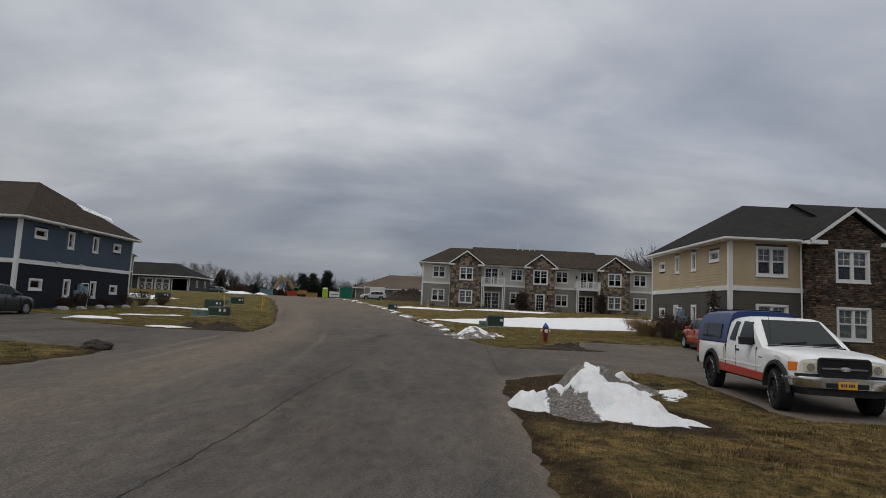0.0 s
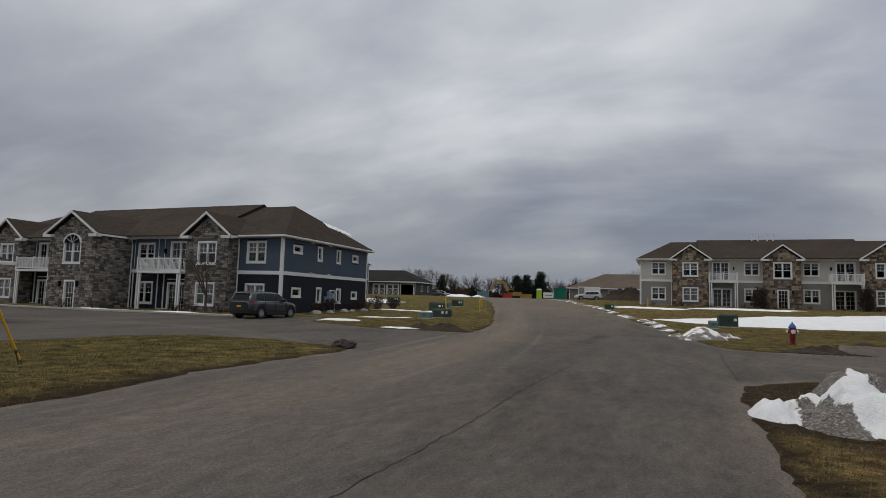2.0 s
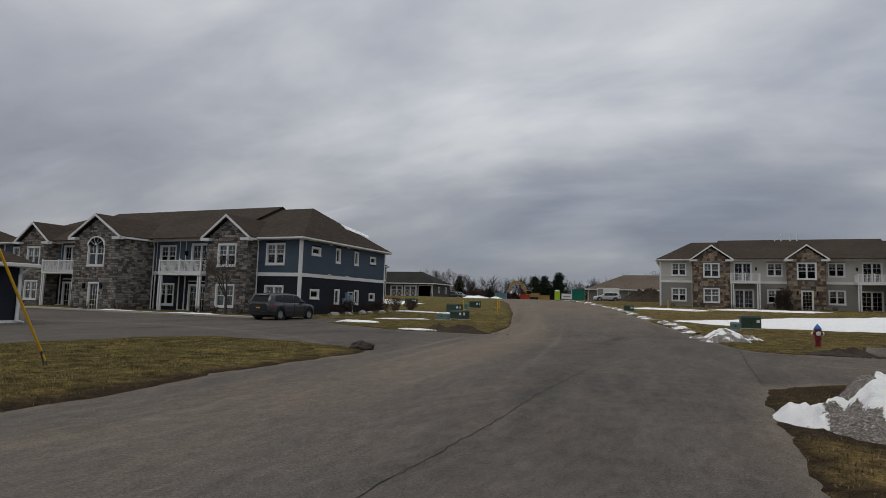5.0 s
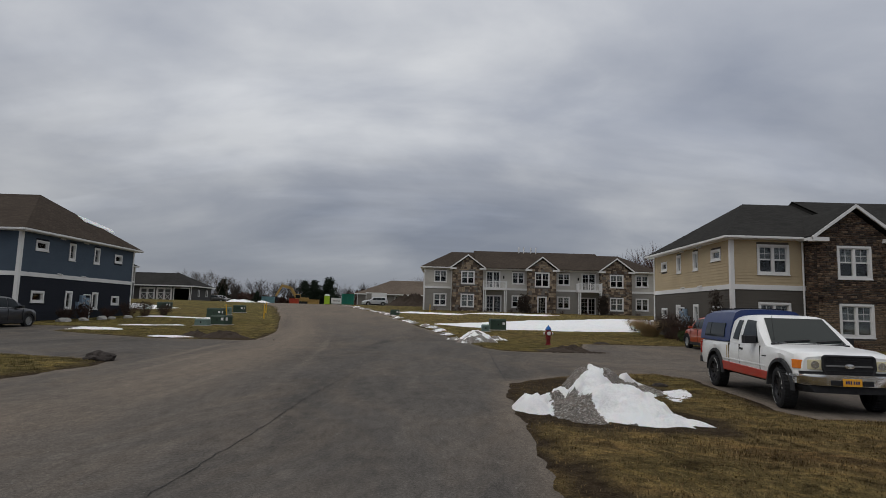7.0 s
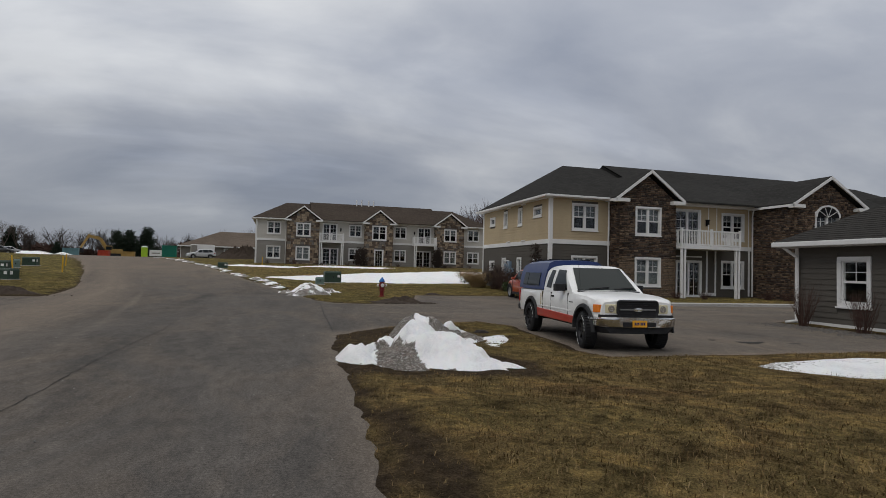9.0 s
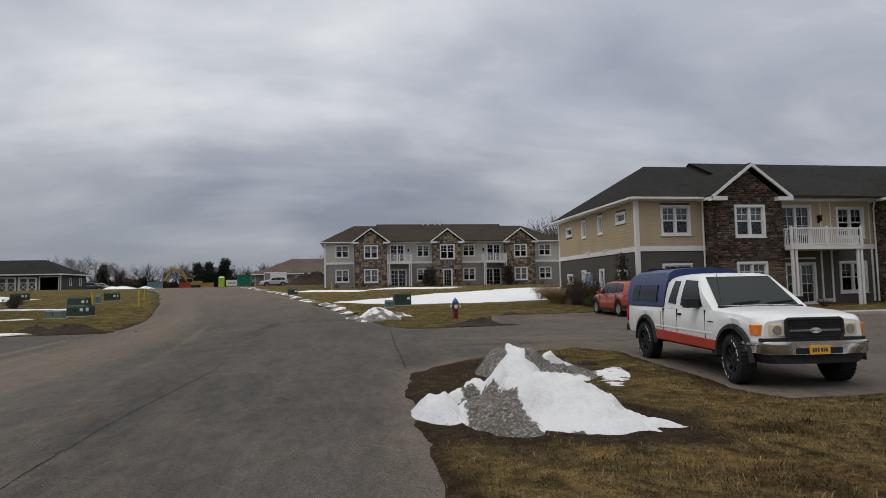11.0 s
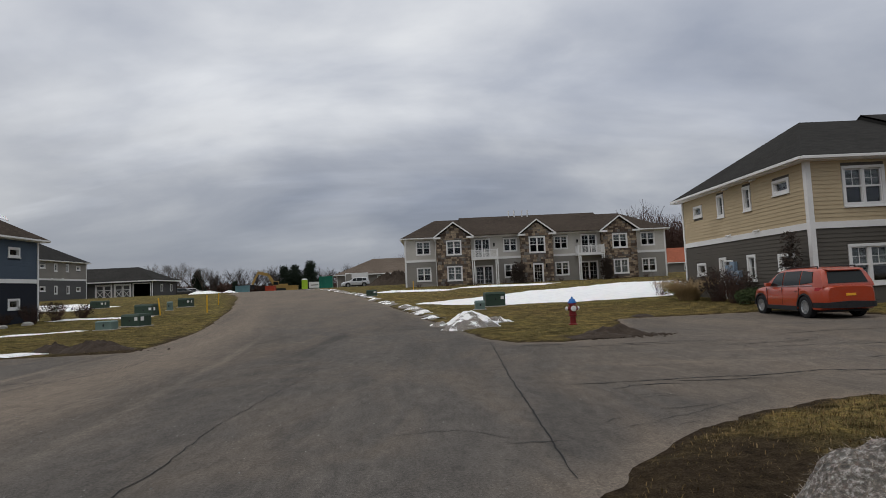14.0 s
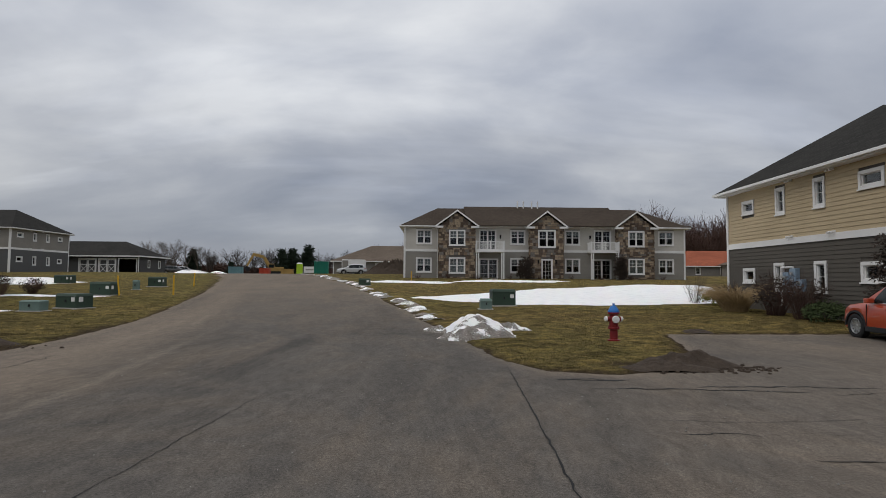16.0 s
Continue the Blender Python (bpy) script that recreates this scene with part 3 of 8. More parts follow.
def window(parent, m, u, v, w, h, style="double", blind=0.0, name="window", trim=None):
    """u, v: lower corner of the opening. A casing with sash, glazing bars, panes and perhaps a blind."""
    c = 0.11
    g = bars(u - c, u + w + c, v - c, v + h + c, c + 0.01, 0.0, 0.055)
    g.box(u - c - 0.03, u + w + c + 0.03, v - c - 0.045, v - c + 0.01, 0.0, 0.09)
    cas = part(name, g, trim or WHITE, parent, "", m, bevel=0.008)
    s = Geo()
    t = 0.055
    halves = [(u, u + w)] if style in ("single", "wide", "tall", "door") else [(u, u + w / 2 - 0.03), (u + w / 2 + 0.03, u + w)]
    if len(halves) == 2:
        s.box(u + w / 2 - 0.05, u + w / 2 + 0.05, v, v + h, -0.10, 0.03)
    for a, b in halves:
        bars(a, b, v, v + h, t, -0.10, 0.0, s)
        if style in ("double", "single"):
            s.box(a + t, b - t, v + h / 2 - 0.035, v + h / 2 + 0.035, -0.09, -0.01)
        rows, cols = {"double": ((0.5, 1.0), 2), "single": ((0.5, 1.0), 2), "tall": ((0.0, 1.0), 1), "wide": ((0.0, 1.0), 1), "slider": ((0.0, 1.0), 2), "door": ((0.0, 1.0), 3)}[style]
        nr = {"double": 2, "single": 2, "tall": 2, "wide": 1, "slider": 4, "door": 5}[style]
        lo, hi = v + t + (h - 2 * t) * rows[0], v + h - t
        for k in range(1, cols):
            x = a + t + (b - a - 2 * t) * k / cols
            s.box(x - 0.011, x + 0.011, lo, hi, -0.072, -0.048)
        for k in range(1, nr):
            y = lo + (hi - lo) * k / nr
            s.box(a + t, b - t, y - 0.011, y + 0.011, -0.074, -0.05)
    part("sash", s, trim or WHITE, cas, "", m)
    for a, b in halves:
        p = part("pane", Geo().box(a + t - 0.01, b - t + 0.01, v + t - 0.01, v + h - t + 0.01, -0.068, -0.058), GLASS, cas, "", m)
        p.visible_shadow = False
    if blind:
        b = Geo()
        y = v + h - 0.04
        while y > v + h - h * blind:
            b.hull8([(u + 0.03, y, -0.16), (u + w - 0.03, y, -0.16), (u + w - 0.03, y - 0.03, -0.13), (u + 0.03, y - 0.03, -0.13),
                     (u + 0.03, y + 0.004, -0.157), (u + w - 0.03, y + 0.004, -0.157), (u + w - 0.03, y - 0.026, -0.127), (u + 0.03, y - 0.026, -0.127)])
            y -= 0.045
        part("blind", b, BLIND, cas, "pale slatted blind", m)
    return cas


def roof_mesh(name, polys, mat, parent, m=None, thick=0.10, label=""):
    """Roof slopes with thickness; shingle courses run level by way of the UVs."""
    me = bpy.data.meshes.new(name)
    verts, faces, uvs = [], [], []
    for p in polys:
        p = [Vector(q) for q in p]
        nrm = (p[1] - p[0]).cross(p[2] - p[0]).normalized()
        if nrm.z < 0:
            p.reverse()
            nrm = -nrm
        side = Vector((0, 0, 1)).cross(nrm)
        side = side.normalized() if side.length > 1e-4 else Vector((1, 0, 0))
        upv = nrm.cross(side)
        k, n = len(verts), len(p)
        verts += [tuple(q) for q in p] + [tuple(q - Vector((0, 0, thick))) for q in p]
        fs = [tuple(k + i for i in range(n)), tuple(k + n + i for i in reversed(range(n)))]
        fs += [(k + i, k + n + i, k + n + (i + 1) % n, k + (i + 1) % n) for i in range(n)]
        for f in fs:
            faces.append(f)
            uvs += [(Vector(verts[j]).dot(side), Vector(verts[j]).dot(upv)) for j in f]
    if m is not None:
        verts = [tuple(m @ Vector(q)) for q in verts]
        if m.to_3x3().determinant() < 0:
            out, i = [], 0
            for f in faces:
                out += list(reversed(uvs[i:i + len(f)]))
                i += len(f)
            uvs, faces = out, [tuple(reversed(f)) for f in faces]
    me.from_pydata(verts, [], faces)
    layer = me.uv_layers.new(name="UVMap")
    for i, uv in enumerate(uvs):
        layer.data[i].uv = uv
    me.materials.append(mat)
    ob = new(name, me)
    ob.parent = parent
    if label:
        ob["label"] = label
    return ob


def strip(parent, name, mat, m, boxes, bevel=0.0, label=""):
    g = Geo()
    for b in boxes:
        g.box(*b)
    return part(name, g, mat, parent, label, m, bevel=bevel)


BELT, EAVE = 3.02, 5.85


def apartment(loc, flip, pal, bays, depth, hero=False, label="", deep=3.2, pitch=0.475):
    """A long two-storey apartment house. bays: (width, kind), from the near corner. pal: upper, lower, stone, roof, rows."""
    upper, lower, stn, roofm, rows, rough = pal
    top = thing("apartment_building", Matrix.Translation(loc), label, "apartment building")
    S = Matrix.Diagonal((-1 if flip else 1, 1, 1, 1))
    L = sum(b[0] for b in bays)
    front = 0.0

    def trimline(m, u0, u1, v0, v1, w1=0.06, name="trim"):
        return strip(top, name, WHITE, m, [(u0, u1, v0, v1, 0.0, w1)])
    # side walls (the near end has its small windows), back
    small = [(1.2, 4.78, 0.95, 0.42, "wide"), (4.1, 4.42, 0.46, 0.95, "tall"), (6.6, 4.42, 0.46, 0.95, "tall"), (8.95, 4.72, 0.8, 0.42, "wide")]
    small += [(1.2, 1.55, 0.95, 0.5, "wide"), (4.1, 1.15, 0.5, 1.0, "tall"), (6.75, 1.15, 0.5, 1.0, "tall"), (8.95, 1.5, 0.8, 0.46, "wide")]
    small = [(s[0] * depth / 11.3, *s[1:]) for s in small]
    sides = ((S @ plane(0, 0, 0, 1) @ Matrix.Diagonal((1, 1, -1, 1)), True), (S @ plane(L, 0, 0, 1), False))
    for m, near in sides:
        holes = [s[:4] for s in small]
        wall(top, m, 0.0, depth, -0.4, EAVE, holes, lower)
        for v0, v1, mat in ((0.0, BELT, lower), (BELT + 0.26, EAVE, upper)):
            siding(top, m, 0.14, depth - 0.14, v0, v1, [(s[0] - 0.1, s[1] - 0.14, s[2] + 0.2, s[3] + 0.24) for s in small], mat, single=hero and near)
        for s in small:
            window(top, m, *s[:4], s[4])
        trimline(m, 0, depth, BELT, BELT + 0.26)
        for a in (0.0, depth - 0.14):
            trimline(m, a, a + 0.14, -0.1, EAVE, 0.066, "corner_board")
        if near:
            part("corner_board", Geo().box(-0.068, 0.0, -0.068, 0.0, -0.1, EAVE - 0.17), WHITE, top, "", S)
            for y in (3.5, 6.0):
                for z in (BELT + 0.30, EAVE - 0.2):
                    g = Geo().tube((y, z, 0.05), (y, z - 0.04, 0.20), 0.035, 0.05, 8).tube((y + 0.22, z, 0.05), (y + 0.22, z - 0.04, 0.2), 0.035, 0.05, 8).box(y - 0.03, y + 0.25, z - 0.04, z + 0.04, 0.03, 0.07)
                    part("floodlight", g, WHITE, top, "small white twin floodlight", m)
    m_back = S @ plane(0, depth, 1, 0) @ Matrix.Diagonal((1, 1, -1, 1))
    wall(top, m_back, 0, L, -0.4, EAVE, [], lower)
    siding(top, m_back, 0, L, BELT, EAVE, [], upper)
    # rooms behind the panes: floors and a spine wall, near-black to look unlit
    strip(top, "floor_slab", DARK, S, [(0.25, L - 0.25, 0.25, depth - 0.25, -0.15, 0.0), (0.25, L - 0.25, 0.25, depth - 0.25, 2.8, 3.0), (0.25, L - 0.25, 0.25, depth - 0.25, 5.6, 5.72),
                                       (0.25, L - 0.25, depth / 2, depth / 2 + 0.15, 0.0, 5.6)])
    strip(top, "foundation", CONCRETE, S, [(0.02, L - 0.02, 0.02, depth - 0.02, -0.9, -0.02)])
    # front, bay by bay
    x = 0.0
    n = len(bays)
    for i, (w, kind) in enumerate(bays):
        x0, x1 = x, x + w
        x = x1
        mirror = i > n // 2
        if kind == "end":
            m = S @ plane(x0, front, 1, 0)
            c = w * (0.44 if mirror else 0.56)
            holes = [(c - 0.72, 3.95, 1.5, 1.4), (c - 0.72, 0.85, 1.5, 1.4)]
            wall(top, m, 0, w, -0.4, EAVE, holes, lower)
            cuts = [(h[0] - 0.1, h[1] - 0.14, h[2] + 0.2, h[3] + 0.24) for h in holes]
            siding(top, m, 0.14, w - 0.06, 0, BELT, cuts, lower, single=hero and i == 0)
            siding(top, m, 0.14, w - 0.06, BELT + 0.26, EAVE, cuts, upper, single=hero and i == 0)
            trimline(m, 0, w, BELT, BELT + 0.26)
            a = w - 0.14 if mirror else 0.0
            trimline(m, a, a + 0.14, -0.1, EAVE, 0.066, "corner_board")
            for k, h in enumerate(holes):
                window(top, m, *h, "double", blind=(0.5, 0.55)[k])
            # downspout beside the stone bay
            xd = 0.1 if mirror else w - 0.16
            g = Geo().tube((xd, 0.1, 0.1), (xd, 5.2, 0.1), 0.05, n=8).tube((xd, 5.2, 0.1), (xd + (0.12 if mirror else -0.12), 5.6, 0.3), 0.05, n=8)
            part("downspout", g, WHITE, top, "white metal downspout", m, smooth=True)
        elif kind == "stone":
            py = front - 1.0
            m = S @ plane(x0, py, 1, 0)
            c = w / 2
            holes = [(c - 0.78, 3.75, 1.56, 1.5), (c - 0.78, 0.75, 1.56, 1.5)]
            peak = 7.55
            wall(top, m, 0, w, -0.4, EAVE - 0.1, holes, MORTAR, gable=peak - 0.35)
            cuts = [(h[0] - 0.11, h[1] - 0.15, h[2] + 0.22, h[3] + 0.26) for h in holes]
            masonry(top, m, 0, w, -0.1, EAVE - 0.1, cuts, stn, rows, 300 if hero and i == 1 else 0, peak - 0.35, rough, seed=7 + i)
            for a, sgn in ((0, -1), (w, 1)):
                ms = S @ (plane(x0, py, 0, 1) @ Matrix.Diagonal((1, 1, -1, 1)) if sgn < 0 else plane(x1, py, 0, 1))
                wall(top, ms, 0.0, 1.0, -0.4, EAVE - 0.1, [], MORTAR)
                masonry(top, ms, 0, 1.0, -0.1, EAVE - 0.1, [], stn, rows, 0, None, rough, seed=17 + i)
            for k, h in enumerate(holes):
                window(top, m, *h, "double", blind=(0.5, 0.95)[k])
            gable_roof(top, S, x0, x1, py, peak, depth, roofm)
        elif kind in ("balcony", "balcony_far"):
            m = S @ plane(x0, front, 1, 0)
            far = kind == "balcony_far"
            if far:
                door, win = ((0.6, 3.3, 1.7, 2.1), (w - 1.95, 3.95, 1.45, 1.4)) if not mirror else ((w - 2.3, 3.3, 1.7, 2.1), (0.5, 3.95, 1.45, 1.4))
                low = ((0.6, 0.1, 1.9, 2.1), (w - 1.95, 0.85, 1.45, 1.4)) if not mirror else ((w - 2.5, 0.1, 1.9, 2.1), (0.5, 0.85, 1.45, 1.4))
            else:
                door, win = ((0.75, 3.3, 1.75, 2.1), (4.3, 3.75, 1.55, 1.55)) if not mirror else ((w - 2.5, 3.3, 1.75, 2.1), (w - 5.85, 3.75, 1.55, 1.55))
                low = ((0.9, 0.1, 1.7, 2.1), (4.3, 0.7, 1.55, 1.55)) if not mirror else ((w - 2.6, 0.1, 1.7, 2.1), (w - 5.85, 0.7, 1.55, 1.55))
            holes = [door, win, *low]
            wall(top, m, 0, w, -0.4, EAVE, holes, lower)
            cuts = [(h[0] - 0.1, h[1] - 0.14, h[2] + 0.2, h[3] + 0.24) for h in holes]
            if far:
                siding(top, m, 0, w, 0, BELT, cuts, lower)
                siding(top, m, 0, w, BELT + 0.26, EAVE, cuts, upper)
            else:
                # board and batten
                pans = [(s0, s1, BELT + 0.26, EAVE) for s0, s1 in spans(0, w, [(h[0] - 0.11, h[0] + h[2] + 0.11) for h in (door, win)])]
                pans += [(h[0] - 0.11, h[0] + h[2] + 0.11, h[1] + h[3] + 0.12, EAVE) for h in (door, win)]
                pans.append((win[0] - 0.11, win[0] + win[2] + 0.11, BELT + 0.26, win[1] - 0.14))
                for p in pans:
                    part("panel", Geo().box(*p, 0.0, 0.02), upper, top, "", m)
                u = 0.1
                while u < w:
                    if not any(h[0] - 0.15 < u < h[0] + h[2] + 0.15 for h in (door, win)):
                        part("batten", Geo().box(u - 0.025, u + 0.025, BELT + 0.26, EAVE, 0.018, 0.04), WHITE, top, "", m)
                    u += 0.62
            trimline(m, 0, w, BELT, BELT + 0.26, 0.05)
            if not far:
                a, b = low[0][0], low[0][0] + low[0][2]
                for u in (a - 0.62, b + 0.50, b + 1.15, w - 0.25 if not mirror else 0.25):
                    if 0.05 < u < w - 0.05 and not low[1][0] - 0.2 < u < low[1][0] + low[1][2] + 0.2:
                        trimline(m, u - 0.05, u + 0.05, 0.1, BELT, 0.045, "porch_batten")
                trimline(m, a - 0.11, b + 0.11, 2.50, 2.58, 0.045, "transom_trim")
                trimline(m, b + 0.2, b + 1.2, 0.12, 0.30, 0.05, "porch_rail")
            window(top, m, *door, "slider", name="patio_door")
            window(top, m, *win, "double", blind=0.3)
            window(top, m, *low[0], "slider", name="patio_door")
            window(top, m, *low[1], "double", blind=0.4)
            u = (door[0] + door[2] + 0.55) if not mirror else door[0] - 0.55
            g = Geo().box(u - 0.06, u + 0.06, 4.5, 4.62, 0, 0.06).box(u - 0.08, u + 0.08, 4.58, 4.85, 0.05, 0.2).box(u - 0.1, u + 0.1, 4.85, 4.9, 0.03, 0.22)
            part("wall_lantern", g, DARK, top, "black wall lantern", m)
            bw = 4.3 if not far else 3.1
            b0 = 0.05 if not mirror else w - bw - 0.05
            balcony(top, m, b0, b0 + bw, 1.5)
        elif kind == "entry":
            dp = deep
            py = front - dp
            m = S @ plane(x0, py, 1, 0)
            c = w / 2
            peak = 7.6 if w > 4.2 else 7.5
            holes = [(c - 0.85, 3.6, 1.7, 1.7), (c - 0.5, 0.05, 1.0, 2.1)]
            wall(top, m, 0, w, -0.4, EAVE - 0.1, holes, MORTAR, gable=peak - 0.35)
            cuts = [(h[0] - 0.11, h[1] - 0.15, h[2] + 0.22, h[3] + 0.26) for h in holes]
            masonry(top, m, 0, w, -0.1, EAVE - 0.1, cuts, stn, rows, 0, peak - 0.35, rough, seed=27)
            for sgn in (-1, 1):
                ms = S @ (plane(x0, py, 0, 1) @ Matrix.Diagonal((1, 1, -1, 1)) if sgn < 0 else plane(x1, py, 0, 1))
                wall(top, ms, 0.0, dp, -0.4, EAVE - 0.1, [], MORTAR)
                masonry(top, ms, 0, dp, -0.1, EAVE - 0.1, [], stn, rows, 0, None, rough, seed=37 + sgn)
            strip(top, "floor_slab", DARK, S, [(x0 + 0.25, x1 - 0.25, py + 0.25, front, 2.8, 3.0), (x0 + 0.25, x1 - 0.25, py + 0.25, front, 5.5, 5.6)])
            win = window(top, m, *holes[0], "double", name="arched_window" if deep > 2 else "window")
            if deep > 2:
                g = Geo()
                r0, r1 = 0.85, 0.99
                for k in range(10):
                    a0, a1 = math.pi * k / 10, math.pi * (k + 1) / 10
                    ring = lambda r, a, w_: (c + r * math.cos(a), 5.1 + 0.75 * r * math.sin(a), w_)
                    g.hull8([ring(r0, a0, 0.0), ring(r1, a0, 0.0), ring(r1, a1, 0.0), ring(r0, a1, 0.0), ring(r0, a0, 0.12), ring(r1, a0, 0.12), ring(r1, a1, 0.12), ring(r0, a1, 0.12)])
                for k in (1, 2, 3, 4):
                    a = math.pi * k / 5
                    g.tube((c, 5.1, 0.1), (c + 0.85 * math.cos(a), 5.1 + 0.64 * math.sin(a), 0.1), 0.018, n=6)
                part("arch", g, WHITE, win, "white arched window head", m)
                part("arch_pane", Geo().extrude([(c + 0.86 * math.cos(math.pi * k / 12), 5.1 + 0.65 * math.sin(math.pi * k / 12)) for k in range(13)], lambda u, v, q: (u, v, q), 0.085, 0.095), DARK, win, "dark glazed fanlight", m)
            window(top, m, *holes[1], "door", name="entrance_door")
            for sgn in (-1, 1):
                u = c + sgn * 0.95
                g = Geo().box(u - 0.07, u + 0.07, 1.75, 2.1, 0.08, 0.22).box(u - 0.1, u + 0.1, 2.1, 2.15, 0.05, 0.25)
                part("wall_lantern", g, DARK, top, "black wall lantern", m)
            gable_roof(top, S, x0, x1, py, peak, depth, roofm)
            if deep > 2:
                for sgn, xd in ((-1, x0 - 0.1), (1, x1 + 0.1)):
                    g = Geo().tube((xd, front - 0.15, 0.1), (xd, front - 0.15, 5.3), 0.05, n=8).tube((xd, front - 0.15, 5.3), (xd + sgn * 0.15, front - 0.4, 5.65), 0.05, n=8)
                    part("downspout", g, WHITE, top, "white metal downspout", S, smooth=True)
    # main roof: a hip, with a slightly higher middle
    o, e = 0.45, EAVE + 0.02
    ridge, mid = e + pitch * (depth / 2 + o), depth / 2
    hx = 3.65
    polys = [[(-o, -o, e), (L + o, -o, e), (L - hx, mid, ridge), (hx, mid, ridge)], [(L + o, depth + o, e), (-o, depth + o, e), (hx, mid, ridge), (L - hx, mid, ridge)],
             [(-o, depth + o, e), (-o, -o, e), (hx, mid, ridge)], [(L + o, -o, e), (L + o, depth + o, e), (L - hx, mid, ridge)]]
    roof_mesh("roof", polys, roofm, top, S)
    c0, c1, o2 = 6.8, L - 6.8, 0.95
    r2 = e + 0.02 + pitch * (depth / 2 + o2)
    roof_mesh("middle_roof", [[(c0, -o2, e + 0.02), (c1, -o2, e + 0.02), (c1, mid, r2), (c0, mid, r2)], [(c1, depth + o2, e + 0.02), (c0, depth + o2, e + 0.02), (c0, mid, r2), (c1, mid, r2)]], roofm, top, S)
    if c1 - c0 > 0:
        for xx in (c0 + 0.02, c1 - 0.02):
            part("roof_end", Geo().extrude([(-o2, e), (depth + o2, e), (mid, r2 - 0.02)], lambda u, v, q: (q, u, v), xx - 0.02, xx + 0.02), roofm, top, "", S)
    # soffit, fascia and gutters
    sof = Geo().box(-o + 0.02, L + o - 0.02, -o + 0.02, depth + o - 0.02, EAVE - 0.16, EAVE - 0.12)
    part("soffit", sof, WHITE, top, "", S)
    fa = Geo()
    fa.box(-o - 0.03, L + o + 0.03, -o - 0.10, -o, EAVE - 0.13, EAVE - 0.01).box(-o - 0.03, L + o + 0.03, depth + o, depth + o + 0.1, EAVE - 0.13, EAVE - 0.01)
    fa.box(-o - 0.10, -o, -o, depth + o, EAVE - 0.13, EAVE - 0.01).box(L + o, L + o + 0.1, -o, depth + o, EAVE - 0.13, EAVE - 0.01)
    part("gutter", fa, WHITE, top, "white metal gutter", S, bevel=0.02)
    return top, S, L


def gable_roof(top, S, x0, x1, py, peak, depth, roofm):
    c, w = (x0 + x1) / 2, (x1 - x0) / 2 + 0.35
    e = peak - (peak - EAVE + 0.0) * w / ((x1 - x0) / 2 + 0.35)
    back = (peak - EAVE) / 0.5 + 0.2
    fr = py - 0.35
    roof_mesh("gable_roof", [[(c - w, fr, e), (c, fr, peak), (c, back, peak), (c - w, 0.4, e)], [(c, fr, peak), (c + w, fr, e), (c + w, 0.4, e), (c, back, peak)]], roofm, top, S, 0.08)
    g = Geo()
    for sgn in (-1, 1):
        a, b = (c + sgn * (w + 0.06), e - 0.05), (c, peak - 0.02)
        t = 0.19
        g.hull8([(a[0], fr - 0.04, a[1] - t), (b[0], fr - 0.04, b[1] - t), (b[0], fr + 0.05, b[1] - t), (a[0], fr + 0.05, a[1] - t),
                 (a[0], fr - 0.04, a[1]), (b[0], fr - 0.04, b[1]), (b[0], fr + 0.05, b[1]), (a[0], fr + 0.05, a[1])])
        g.box(c + sgn * (w + 0.06) - 0.5 * (1 + sgn) * 0.85, c + sgn * (w + 0.06) + 0.5 * (1 - sgn) * 0.85, fr - 0.05, py + 0.02, e - 0.30, e - 0.10)
        g.box(min(c + sgn * w, c + sgn * (w - 0.12)), max(c + sgn * w, c + sgn * (w - 0.12)), fr, 0.0, e - 0.22, e - 0.08)
    part("rake_board", g, WHITE, top, "white gable rake boards with returns", S)


def balcony(top, m, u0, u1, out):
    g = Geo().box(u0, u1, 2.95, 3.12, 0.05, out)
    deck = part("balcony", g, WHITE, top, "white balcony with square balusters", m, bevel=0.01)
    r = Geo()
    for a, b, c, d in ((u0, u1, out - 0.08, out - 0.02), (u0, u0 + 0.06, 0.05, out), (u1 - 0.06, u1, 0.05, out)):
        r.box(a, b, 4.02, 4.10, c, d).box(a, b, 3.2, 3.26, c, d)
    bal = Geo().box(-0.0175, 0.0175, 3.26, 4.02, -0.0175, 0.0175).mesh("baluster", WHITE, m.to_3x3().to_4x4())
    spots = [(u0 + 0.12 + k * 0.115, out - 0.052) for k in range(int((u1 - u0 - 0.2) / 0.115))]
    spots += [(a, 0.14 + k * 0.115) for a in (u0 + 0.03, u1 - 0.03) for k in range(int((out - 0.25) / 0.115))]
    for a, b in spots:
        part("baluster", bal, WHITE, deck).location = (m @ Vector((a, 0, b)))
    for a in (u0, (u0 + u1) / 2 - 0.05, u1 - 0.1):
        part("newel", Geo().box(a - 0.006, a + 0.106, 3.12, 4.18, out - 0.106, out + 0.006), WHITE, deck, "", m, bevel=0.006)
    part("railing", r, WHITE, deck, "", m)
    for a in (u0 + 0.02, u0 + 0.24, u1 - 0.14, u1 - 0.36):
        part("post", Geo().box(a, a + 0.12, -0.35, 2.95, out - 0.16, out - 0.04), WHITE, deck, "", m, bevel=0.008)


